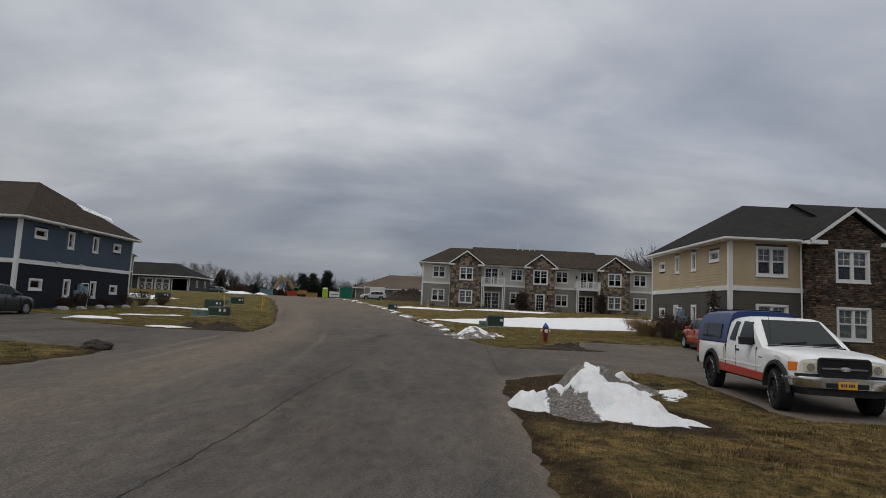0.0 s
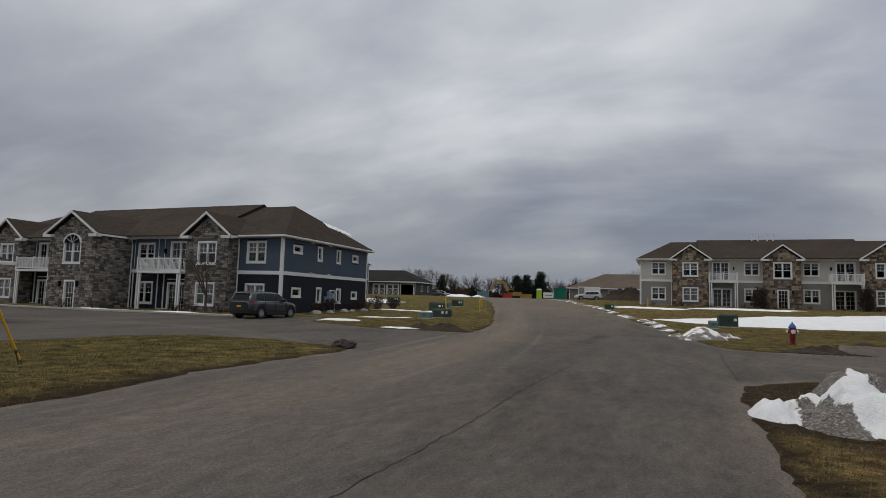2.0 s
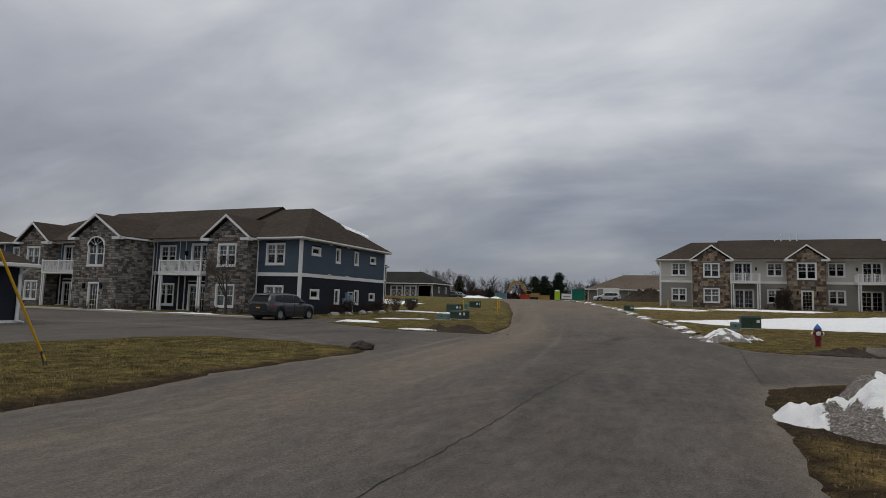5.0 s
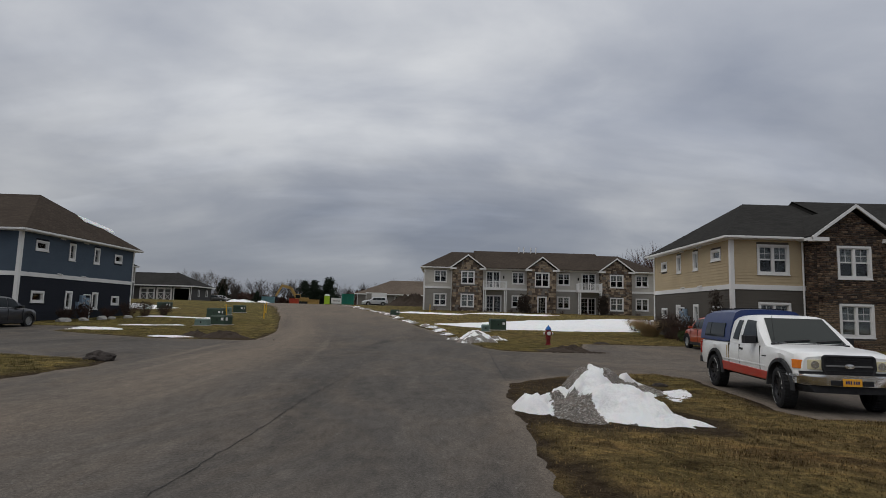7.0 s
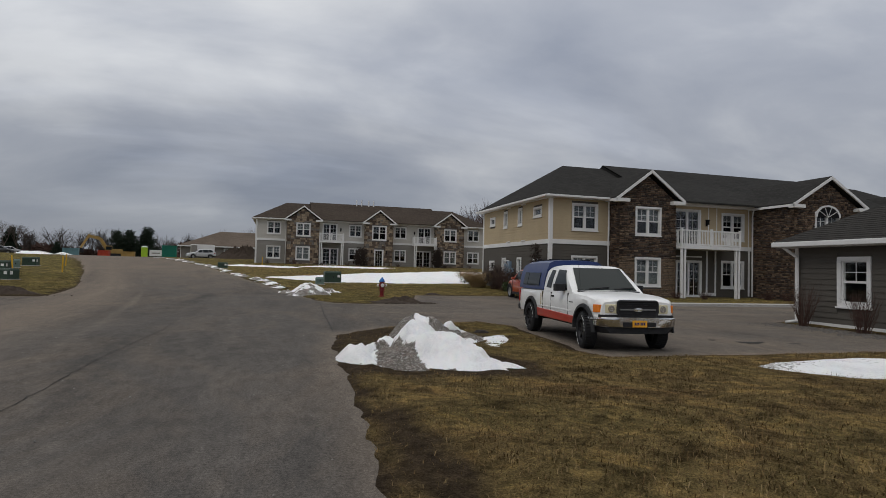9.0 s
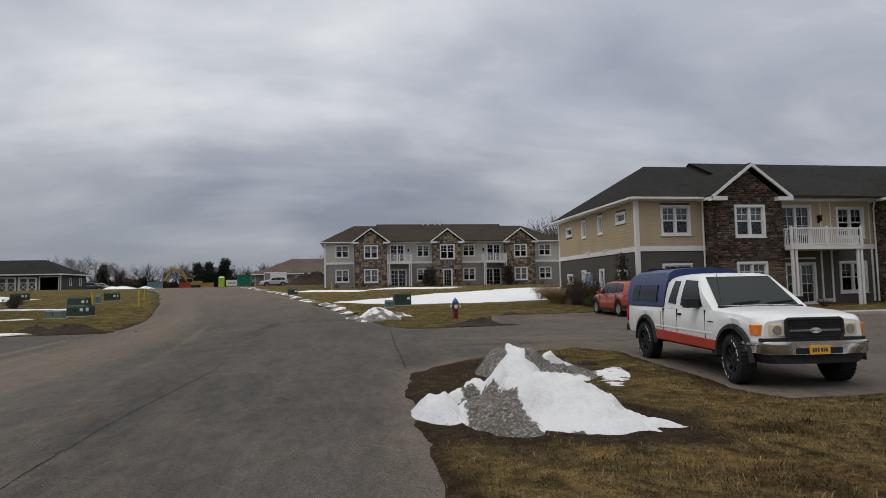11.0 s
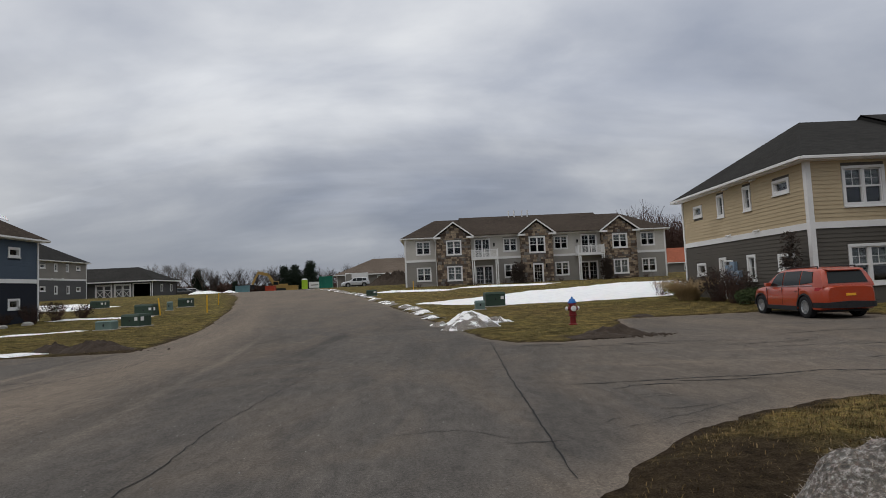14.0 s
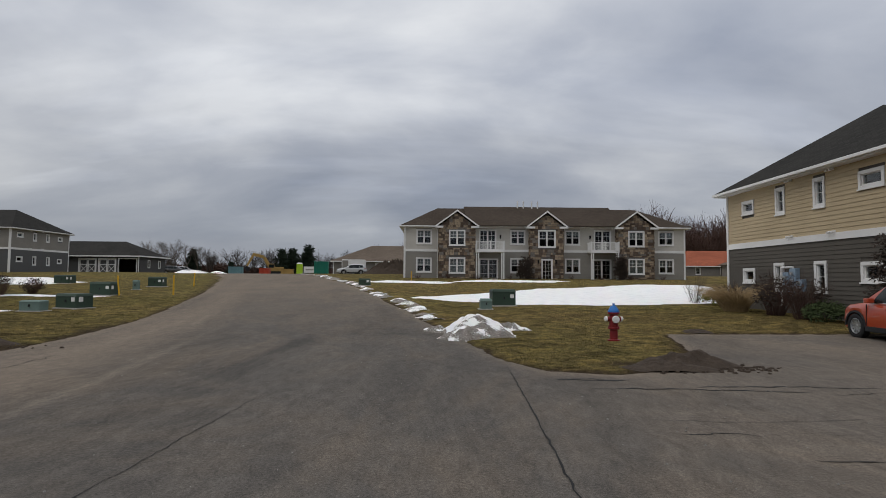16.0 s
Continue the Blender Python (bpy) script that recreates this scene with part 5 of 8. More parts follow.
    part("grille_bar", Geo().box(-0.385, 0.385, 0.825, 0.855, 0.034, 0.056), plain("dull_grey_plastic", (0.16, 0.16, 0.16, 1), 0.5), grille, "grey cross bar", P, bevel=0.006)
    part("badge", lathe([(0.0, 0.0), (0.0, 0.05), (0.02, 0.045), (0.024, 0.0)], 20, "z"), CHROME, grille, "", P @ Matrix.Translation((0, 0.84, 0.045)) @ Matrix.Diagonal((2.0, 0.9, 1, 1)))
    bx = [4.66, 4.82, 4.92, 5.0, 5.06, 5.09]
    bw = [(4.66, 0.90), (4.82, 0.895), (4.92, 0.875), (5.0, 0.83), (5.06, 0.70), (5.09, 0.45)]
    part("front_bumper", loft(bx, lambda x: [(0, 0.50), (curve(bw, x) - 0.05, 0.50), (curve(bw, x) - 0.012, 0.52), (curve(bw, x) - 0.012, 0.62), (curve(bw, x) + 0.005, 0.635), (curve(bw, x), 0.67), (curve(bw, x) - 0.05, 0.69), (0, 0.69)]), CHROME, top, "dull chrome front bumper", I, smooth=40)
    part("bumper_pad", Geo().box(4.7, 4.99, -0.80, 0.80, 0.688, 0.735), BLACK, top, "", I, bevel=0.012)
    part("valance", loft([4.6, 4.8, 4.95, 5.04], lambda x: [(0, 0.36), (curve(bw, x) - 0.14, 0.37), (curve(bw, x) - 0.04, 0.49), (0, 0.50)]), BLACK, top, "", I)
    part("bumper_insert", Geo().box(5.04, 5.094, -0.36, 0.36, 0.505, 0.60), BLACK, top, "", I, bevel=0.012)
    plate = part("number_plate", Geo().box(5.094, 5.106, -0.155, 0.155, 0.50, 0.63), PLATE, top, "gold number plate", I, bevel=0.003)
    for k in range(6):
        u = -0.115 + k * 0.038 + (0.012 if k > 2 else 0)
        part("plate_print", Geo().box(5.106, 5.109, u, u + 0.024, 0.54, 0.595), NAVY, plate, "", I)
    part("rear_bumper", Geo().box(-0.08, 0.08, -0.84, 0.84, 0.5, 0.66), BLACK, top, "", I, bevel=0.02)
    part("chassis", Geo().box(0.2, 4.7, -0.55, 0.55, 0.36, 0.52).box(0.55, 1.6, -0.80, 0.80, 0.5, 0.9).box(3.8, 4.75, -0.78, 0.78, 0.52, 0.92).tube((1.08, -0.65, 0.39), (1.08, 0.65, 0.39), 0.06), BLACK, top, "", I)
    part("antenna", Geo().tube((3.66, -0.62, 1.12), (3.52, -0.62, 1.75), 0.004, n=5).tube((3.66, -0.62, 1.1), (3.66, -0.62, 1.16), 0.014, n=6), BLACK, top, "", I)
    for a, st in ((ax[0], 0), (ax[1], -9)):
        for s in (1, -1):
            wheel(top, a, s * 0.79, 0.37, 0.26, BLACK_RIM, 8, s, st, True)
    return top


def suv(m, paint, label, rim=ALLOY, rails=True):
    """x forward from the rear bumper."""
    top = thing("suv_car", m, label, "car")
    I = Matrix.Identity(4)
    L, ax, r = 4.68, (0.98, 3.77), 0.355
    xs = sorted({*np.linspace(0.0, L, 60).round(3), *[a + s for a in ax for s in (-0.425, -0.42, 0.42, 0.425)]})
    topc = [(0, 0.98), (0.12, 1.04), (0.5, 1.06), (3.0, 1.03), (3.45, 1.04), (4.2, 0.96), (4.55, 0.82), (L, 0.70)]
    wid = [(0, 0.70), (0.12, 0.82), (0.5, 0.90), (2.3, 0.915), (3.9, 0.90), (4.4, 0.80), (L, 0.55)]
    low = [(0, 0.40), (0.3, 0.26), (4.3, 0.25), (L, 0.34)]

    def ring(x):
        zb = arch_bottom(x, curve(low, x), ax, 0.425, r)
        zt, w = curve(topc, x), curve(wid, x)
        return [(0, max(zb, 0.25)), (w - 0.08, zb), (w - 0.02, zb + 0.02), (w, zb + 0.06), (w + 0.008, (zb + zt) / 2), (w - 0.005, zt - 0.16), (w - 0.03, zt - 0.05), (w - 0.09, zt), (w * 0.55, zt + 0.025), (0, zt + 0.03)]
    part("body", loft(xs, ring), paint, top, "", I, smooth=38)
    zb, zr = 1.0, 1.62

    def cy(x, z):
        k = (z - zb) / (zr - zb)
        return curve([(0.1, 0.80), (0.6, 0.87), (2.6, 0.88), (3.5, 0.82)], x) - 0.05 * k - 0.15 * k * k
    ct = [(0.08, 1.03), (0.14, 1.22), (0.32, 1.55), (0.5, 1.61), (1.2, 1.65), (2.1, 1.65), (2.6, 1.60), (2.75, 1.56), (3.55, 1.06)]

    def cab(x):
        zt = curve(ct, x) if not 2.75 < x < 3.55 else 1.56 - (x - 2.75) / 0.8 * 0.5
        zt = max(zt, zb + 0.03)
        pts = [(0, zb)] + [(cy(x, zb + (zt - zb) * k), zb + (zt - zb) * k) for k in (0, 0.35, 0.7, 0.9)]
        y = cy(x, zt)
        return pts + [(y - 0.06, zt), (y * 0.5, zt + 0.015), (0, zt + 0.02)]
    part("cabin", loft([0.08, 0.11, 0.14, 0.2, 0.26, 0.32, 0.5, 0.9, 1.5, 2.1, 2.6, 2.75, 2.95, 3.15, 3.35, 3.55], cab), paint, top, "", I, smooth=38)
    side_panel("side_window", [(2.28, 1.07), (3.12, 1.06), (2.72, 1.50), (2.32, 1.55)], cy, CAR_GLASS, top, I)
    side_panel("rear_side_window", [(1.26, 1.09), (2.23, 1.07), (2.26, 1.55), (1.30, 1.56)], cy, CAR_GLASS, top, I)
    side_panel("quarter_window", [(0.55, 1.17), (1.21, 1.10), (1.24, 1.56), (0.66, 1.51)], cy, CAR_GLASS, top, I)
    side_panel("window_trim", [(0.55, 1.055), (3.2, 1.035), (3.2, 1.055), (0.55, 1.075)], cy, CHROME, top, I)
    sl = lambda u, z, o: (2.75 + (1.56 - z) / 0.5 * 0.8 + o, u, z + o * 1.2)
    part("windscreen", Geo().hull8([sl(-0.68, 1.09, 0), sl(0.68, 1.09, 0), sl(0.68, 1.09, 0.014), sl(-0.68, 1.09, 0.014), sl(-0.56, 1.53, 0), sl(0.56, 1.53, 0), sl(0.56, 1.53, 0.014), sl(-0.56, 1.53, 0.014)]), CAR_GLASS, top, "", I)
    part("rear_window", Geo().hull8([(0.085, -0.62, 1.13), (0.085, 0.62, 1.13), (0.17, 0.62, 1.13), (0.17, -0.62, 1.13), (0.235, -0.53, 1.50), (0.235, 0.53, 1.50), (0.32, 0.53, 1.50), (0.32, -0.53, 1.50)]), CAR_GLASS, top, "", I)
    part("spoiler", Geo().hull8([(0.15, -0.55, 1.535), (0.15, 0.55, 1.535), (0.5, 0.58, 1.57), (0.5, -0.58, 1.57), (0.17, -0.55, 1.565), (0.17, 0.55, 1.565), (0.5, 0.58, 1.62), (0.5, -0.58, 1.62)]), paint, top, "", I, bevel=0.012)
    for s in (1, -1):
        part("tail_light", Geo().hull8([(0.06, s * 0.42, 0.86), (0.12, s * 0.80, 0.86), (0.42, s * 0.89, 0.90), (0.3, s * 0.42, 0.88), (0.09, s * 0.42, 0.99), (0.14, s * 0.79, 1.0), (0.40, s * 0.87, 1.0), (0.3, s * 0.42, 0.99)]), RED_LENS, top, "red tail light", I, bevel=0.008)
        part("headlight", Geo().hull8([(4.58, s * 0.40, 0.68), (4.42, s * 0.76, 0.70), (4.15, s * 0.85, 0.76), (4.2, s * 0.40, 0.70), (4.56, s * 0.40, 0.78), (4.40, s * 0.76, 0.82), (4.15, s * 0.83, 0.86), (4.2, s * 0.40, 0.80)]), LENS, top, "", I)
        part("mirror", Geo().box(2.98, 3.16, s * 0.98 - 0.1, s * 0.98 + 0.1, 1.05, 1.18), paint, top, "", I, bevel=0.03)
        part("sill_cladding", Geo().box(1.42, 3.34, s * 0.905 - 0.03, s * 0.905 + 0.018, 0.24, 0.38), BLACK, top, "", I, bevel=0.01)
        for a in ax:
            g = Geo()
            for k in range(12):
                t0, t1 = math.pi * k / 12, math.pi * (k + 1) / 12
                p = lambda t, q, y: (a + q * math.cos(t), s * y, r + q * math.sin(t))
                g.hull8([p(t0, 0.40, 0.86), p(t1, 0.40, 0.86), p(t1, 0.46, 0.86), p(t0, 0.46, 0.86), p(t0, 0.40, 0.925), p(t1, 0.40, 0.925), p(t1, 0.455, 0.92), p(t0, 0.455, 0.92)])
            part("wheel_flare", g, BLACK, top, "", I, weld=True)
        for x in (1.25, 2.26, 3.28):
            part("door_seam", Geo().box(x, x + 0.008, s * 0.915 - 0.02, s * 0.915 + 0.01, 0.40, 1.0), BLACK, top, "", I)
        for x in (1.34, 2.36):
            part("door_handle", Geo().box(x, x + 0.17, s * 0.92 - 0.01, s * 0.92 + 0.025, 0.88, 0.91), paint, top, "", I, bevel=0.008)
        if rails:
            part("roof_rail", Geo().tube((0.6, s * 0.60, 1.675), (2.4, s * 0.60, 1.67), 0.018, n=8).tube((0.6, s * 0.6, 1.62), (0.62, s * 0.6, 1.675), 0.02, n=8).tube((2.4, s * 0.6, 1.6), (2.38, s * 0.6, 1.67), 0.02, n=8), BLACK, top, "", I, smooth=True)
    part("rear_bumper", loft([-0.06, 0.0, 0.1, 0.4, 0.52], lambda x: [(0, 0.33), (curve([(-0.06, 0.62), (0.0, 0.74), (0.1, 0.84), (0.5, 0.905)], x), 0.35), (curve([(-0.06, 0.64), (0.0, 0.76), (0.1, 0.86), (0.5, 0.92)], x), 0.52), (0, 0.56)]), BLACK, top, "black lower bumper", I, smooth=40)
    part("number_plate", Geo().box(-0.01, 0.02, -0.15, 0.15, 0.72, 0.80), PLATE, top, "gold number plate", I)
    part("underbody", Geo().box(0.3, 4.4, -0.7, 0.7, 0.2, 0.5), BLACK, top, "", I)
    for a in ax:
        for s in (1, -1):
            wheel(top, a, s * 0.80, r, 0.235, rim, 10, s)
    return top


def parked(x, y, z, heading, axle):
    """The pose of a vehicle whose rear axle stands over x, y and which points along heading (degrees from +x)."""
    return Matrix.Translation((x, y, z)) @ Matrix.Rotation(radians(heading), 4, "Z") @ Matrix.Translation((-axle, 0, 0))


pickup(parked(7.0, 13.42, 0.0, -95.4, 1.08 * 0.925) @ Matrix.Diagonal((0.925, 0.925, 0.925, 1)))
ORANGE = car_paint("orange_paint", (0.36, 0.045, 0.014, 1), 0.1)
STEEL = car_paint("slate_paint", (0.014, 0.016, 0.021, 1), 0.04)
suv(parked(13.0, 26.85, 0.01, 87.0, 0.98 * 0.95) @ Matrix.Diagonal((0.95, 0.95, 0.95, 1)), ORANGE, "burnt-orange suv with black sills, parked facing the lawn")
suv(parked(-23.6, 29.2, 0.01, 88, 0.98), STEEL, "dark slate suv parked beside the blue house", rails=False)


# ---------------------------------------------------------------- snow
def heap(name, x0, x1, y0, y1, hfun, dfun, step, label, base=None):
    xs, ys = np.arange(x0, x1, step), np.arange(y0, y1, step)
    X, Y = np.meshgrid(xs, ys)
    H = hfun(X, Y)
    B = lawn_z(X, Y, paved_dist(X, Y)) if base is None else rise_np(Y) + base
    Z = B + np.maximum(H, -0.05)
    K = H > -0.012
    idx = np.arange(X.size).reshape(X.shape)
    q = np.stack([idx[:-1, :-1], idx[:-1, 1:], idx[1:, 1:], idx[1:, :-1]], -1).reshape(-1, 4)
    k = (K[:-1, :-1] | K[:-1, 1:] | K[1:, 1:] | K[1:, :-1]).reshape(-1)
    q = q[k]
    used = np.unique(q)
    remap = -np.ones(X.size, int)
    remap[used] = np.arange(len(used))
    me = bpy.data.meshes.new(name)
    me.from_pydata(np.stack([X.ravel(), Y.ravel(), Z.ravel()], -1)[used].tolist(), [], remap[q].tolist())
    me.materials.append(SNOW)
    me.shade_smooth()
    a = me.attributes.new("dirt", "FLOAT", "POINT")
    a.data.foreach_set("value", np.clip(dfun(X, Y, H), 0, 1).ravel()[used].astype(np.float32))
    return tagged(new(name, me), label, "snow")


def blob(X, Y, cx, cy, rx, ry, h, rot=0.0, p=2.0):
    a = radians(rot)
    u, v = (X - cx) * math.cos(a) + (Y - cy) * math.sin(a), -(X - cx) * math.sin(a) + (Y - cy) * math.cos(a)
    r = np.sqrt((u / rx) ** 2 + (v / ry) ** 2)
    return h * (1 - np.minimum(r, 1.6) ** p)


def ridged(X, Y):
    lump = 0.045 * wavy(X, Y, 3.5, 41) + 0.05 * wavy(X, Y, 8, 42) + 0.03 * wavy(X, Y, 19, 43) + 0.02 * np.abs(wavy(X, Y, 30, 47))
    peak = blob(X, Y, 2.55, 10.05, 0.48, 0.75, 0.48, -12, 2.2)
    shoulder = blob(X, Y, 2.74, 9.25, 0.60, 1.15, 0.36, 20, 1.8)
    fan = blob(X, Y, 2.82, 8.68, 0.78, 0.56, 0.17, -38, 1.6)
    along = (X - 2.5) * 0.79 - (Y - 9.2) * 0.62
    across = (X - 2.5) * 0.62 + (Y - 9.2) * 0.79
    tail = blob(X, Y, 3.08, 8.50, 0.56, 0.26, 0.085, -36, 1.3) + 0.05 * np.clip(along - 0.6, 0, 0.6) * np.sin(across * 26 + wavy(X, Y, 2, 46))
    lobe = blob(X, Y, 1.42, 9.40, 0.27, 0.58, 0.17, 10, 2.2)
    arm = blob(X, Y, 1.90, 10.15, 0.58, 0.17, 0.20, 42, 1.9)
    grit = blob(X, Y, 2.02, 9.0, 0.42, 0.88, 0.16, 4, 1.9)
    back = blob(X, Y, 3.10, 12.05, 0.66, 0.62, 0.39, 0, 2.4)
    saddle = blob(X, Y, 2.76, 11.15, 0.28, 0.85, 0.31, -16, 1.9)
    side = blob(X, Y, 3.75, 11.5, 0.52, 0.52, 0.16, 20, 1.7)
    spur = blob(X, Y, 3.75, 12.35, 0.60, 0.12, 0.19, 24, 1.9)
    patch = blob(X, Y, 4.42, 11.3, 0.80, 0.22, 0.02, 66, 2)
    h = np.maximum.reduce([peak, shoulder, fan, tail, lobe, arm, grit, back, saddle, side, spur, patch])
    return h + lump * np.clip(h * 5 + 0.3, 0.2, 1)


def ridged_dirt(X, Y, H):
    n = 0.45 * wavy(X, Y, 3.0, 44) + 0.4 * wavy(X, Y, 9.0, 45) + 0.25 * wavy(X, Y, 21.0, 48)
    d = np.full(X.shape, -1.0)
    for cx, cy, rx, ry in ((2.0, 8.7, 0.34, 0.95), (1.98, 9.65, 0.22, 0.6), (2.35, 8.0, 0.45, 0.18), (3.15, 12.15, 0.85, 0.72), (3.8, 11.6, 0.52, 0.52), (2.55, 11.85, 0.3, 0.6)):
        d = np.maximum(d, 1.15 - np.hypot((X - cx) / rx, (Y - cy) / ry) + 0.35 * n)
    for cx, cy, rx, ry in ((2.78, 11.25, 0.24, 0.75), (3.05, 11.85, 0.18, 0.3), (1.38, 9.4, 0.27, 0.58), (2.78, 9.3, 0.46, 1.0), (4.45, 11.3, 0.3, 0.75)):
        d = np.minimum(d, np.hypot((X - cx) / rx, (Y - cy) / ry) - 0.6 + 0.25 * n)
    q = np.hypot((X - 3.75) * 0.91 + (Y - 12.35) * 0.41, 4.5 * ((Y - 12.35) * 0.91 - (X - 3.75) * 0.41))
    d = np.minimum(d, (q - 0.45) * 2 + 0.3 * n)
    d = np.clip(d * 2.2, 0, 0.85)
    edge = np.clip(0.18 - H * 9 + 0.3 * n, 0, 0.4)
    return np.maximum(d, np.maximum(edge, 0.0 + 0.13 * n))


heap("snow_heap", 0.8, 5.4, 7.2, 13.8, ridged, ridged_dirt, 0.035, "melting snow pile mottled with dirt and straw on the grass corner")


def roadside(X, Y):
    a = blob(X, Y, 1.75, 29.6, 0.95, 1.3, 0.50, 25, 1.5)
    b = blob(X, Y, 1.35, 28.6, 0.7, 0.6, 0.34, 0, 1.5)
    c = blob(X, Y, 2.7, 30.6, 0.8, 0.45, 0.20, 10, 1.5)
    d = blob(X, Y, 0.55, 30.6, 0.45, 0.7, 0.18, 10, 1.5)
    return np.maximum.reduce([a, b, c, d]) + 0.08 * wavy(X, Y, 3.5, 51) + 0.06 * wavy(X, Y, 9.0, 52) - 0.03


heap("snow_heap", -0.8, 4.6, 27.0, 33.0, roadside, lambda X, Y, H: np.clip(0.42 + 0.6 * wavy(X, Y, 2.6, 53) + 0.6 * wavy(X, Y, 8, 54) + 0.5 * (X < 0.9) - 0.25 * (H > 0.28), 0, 0.95), 0.06,
     "small grey roadside snow pile streaked with mud")


def verge(X, Y):
    """A broken ridge along the road's edge."""
    cx = np.interp(Y, [33, 38, 50, 66, 84, 98, 124], [0.7, 0.0, -2.7, -7.0, -13.4, -19.4, -28])
    d = np.abs(X - cx - 0.2 * wavy(X, Y, 0.5, 55))
    on = 0.05 + 0.10 * wavy(X, Y, 0.6, 56) + 0.16 * wavy(X, Y, 1.9, 57)
    return np.clip(on, 0.0, 0.15) * np.clip(1 - (d / 0.6) ** 2, -0.3, 1) + 0.035 * wavy(X, Y, 5, 58) - 0.035 - 0.1 * (d > 0.9)


heap("snow_ridge", -18, 2.0, 34.0, 94.0, verge, lambda X, Y, H: np.clip(0.6 + 0.7 * wavy(X, Y, 1.6, 59), 0.05, 0.95), 0.11, "broken ridge of dirty snow along the road edge")


def field(poly, h, seed):
    def f(X, Y):
        d = -inside_dist(X, Y, poly) + 0.35 * wavy(X, Y, 0.9, seed) + 0.12 * wavy(X, Y, 3, seed + 1)
        return np.clip(d * 0.12, -0.03, h)
    return f


POND = [(-0.6, 46.6), (1.6, 44.2), (4.4, 42.0), (9.2, 41.8), (15.0, 43.6), (18.5, 47), (22, 57), (24, 63.5), (17.5, 63.5), (12, 58.5), (8.6, 57), (4.0, 51.6)]
heap("snow_field", -2, 26, 40, 66, field(POND, 0.10, 61), lambda X, Y, H: np.clip(0.02 + 0.25 * wavy(X, Y, 1.2, 62) * (H < 0.06), 0, 0.4), 0.2, "wide flat sheet of clean snow on the lawn")
for poly, sd in (([(7.6, 7.75), (8.0, 7.3), (8.6, 6.95), (9.6, 7.0), (12.0, 7.2), (12.4, 8.0), (9.8, 8.3), (8.6, 8.15)], 63), ([(-19.9, 30.6), (-17.9, 29.9), (-16.6, 29.8), (-16.4, 30.6), (-17.2, 31.3), (-19.4, 31.5)], 64),
                 ([(-19.5, 34.9), (-16.2, 36.0), (-16.0, 36.7), (-19.2, 36.2)], 65), ([(2, 68), (12, 67.5), (14, 70.5), (5, 71.5)], 66), ([(-6, 66), (1, 64), (3, 66), (-4, 69)], 67),
                 ([(-45, 62), (-30, 58), (-28, 62), (-36, 70), (-48, 72)], 68), ([(-40, 29.6), (-30, 30.3), (-29, 31.4), (-40, 31)], 69), ([(-24, 46), (-18, 45), (-17.5, 46.4), (-24, 47.5)], 70), ([(-12.9, 26.5), (-11.9, 26.1), (-10.9, 26.2), (-11.1, 26.7), (-12.2, 27.0)], 72)):
    px, py = [p[0] for p in poly], [p[1] for p in poly]
    heap("snow_patch", min(px) - 1, max(px) + 1, min(py) - 1, max(py) + 1, field(poly, 0.09, sd), lambda X, Y, H: np.clip(0.1 + 0.35 * wavy(X, Y, 1.5, 71), 0, 0.5), 0.09 if abs(px[0]) < 15 else 0.18,
         "thin melting patch of snow on the lawn")
heap("snow_heap", -37, -25, 88, 98, lambda X, Y: np.maximum(blob(X, Y, -32.0, 93, 2.4, 1.6, 0.38, 10), blob(X, Y, -29.0, 94, 1.4, 1.4, 0.25, 0)) + 0.15 * wavy(X, Y, 1.5, 72), lambda X, Y, H: 0.3 + 0.5 * wavy(X, Y, 1.0, 73), 0.25, "ploughed snow heap beside the building site")

# snow left on the roofs
for house, pts in ((blue_house, [(1.6, 8.3), (2.15, 8.3), (1.35, 11.6), (0.95, 11.3)]),):
    top, S, L = house
    zed = lambda x: EAVE + 0.05 + (x + 0.45) / (3.65 + 0.45) * 0.475 * (12.6 / 2 + 0.45)
    g = Geo().extrude(pts, lambda u, v, w: (u, v, zed(u) + w), 0.0, 0.06)
    part("roof_snow", g, SNOW, top, "strip of snow left on the roof", S)

gz = lambda x: 2.6 + 0.55 * (x + 0.45)
part("roof_snow", Geo().extrude([(0.0, -1.3), (0.5, -1.9), (2.1, -3.1), (1.7, -2.2)], lambda u, v, w: (u, v, gz(u) + w), 0.0, 0.06), SNOW, garage_l[0], "patch of snow left on the roof", garage_l[1])


# ---------------------------------------------------------------- mud and litter
def soil_mat():
    m = Mat("wet_earth", 0.95, spec=0.2)
    n, f = m.noise(6, 6, 0.7), m.noise(40, 4)
    m.color(m.mix(0.5, m.ramp(n, [(0.3, (0.022, 0.017, 0.013)), (0.7, (0.075, 0.056, 0.042))]), m.ramp(f, [(0.3, (0.02, 0.015, 0.012)), (0.7, (0.08, 0.06, 0.045))])))
    m.bump(n, 0.8, 0.03)
    return m.mat


EARTH = soil_mat()


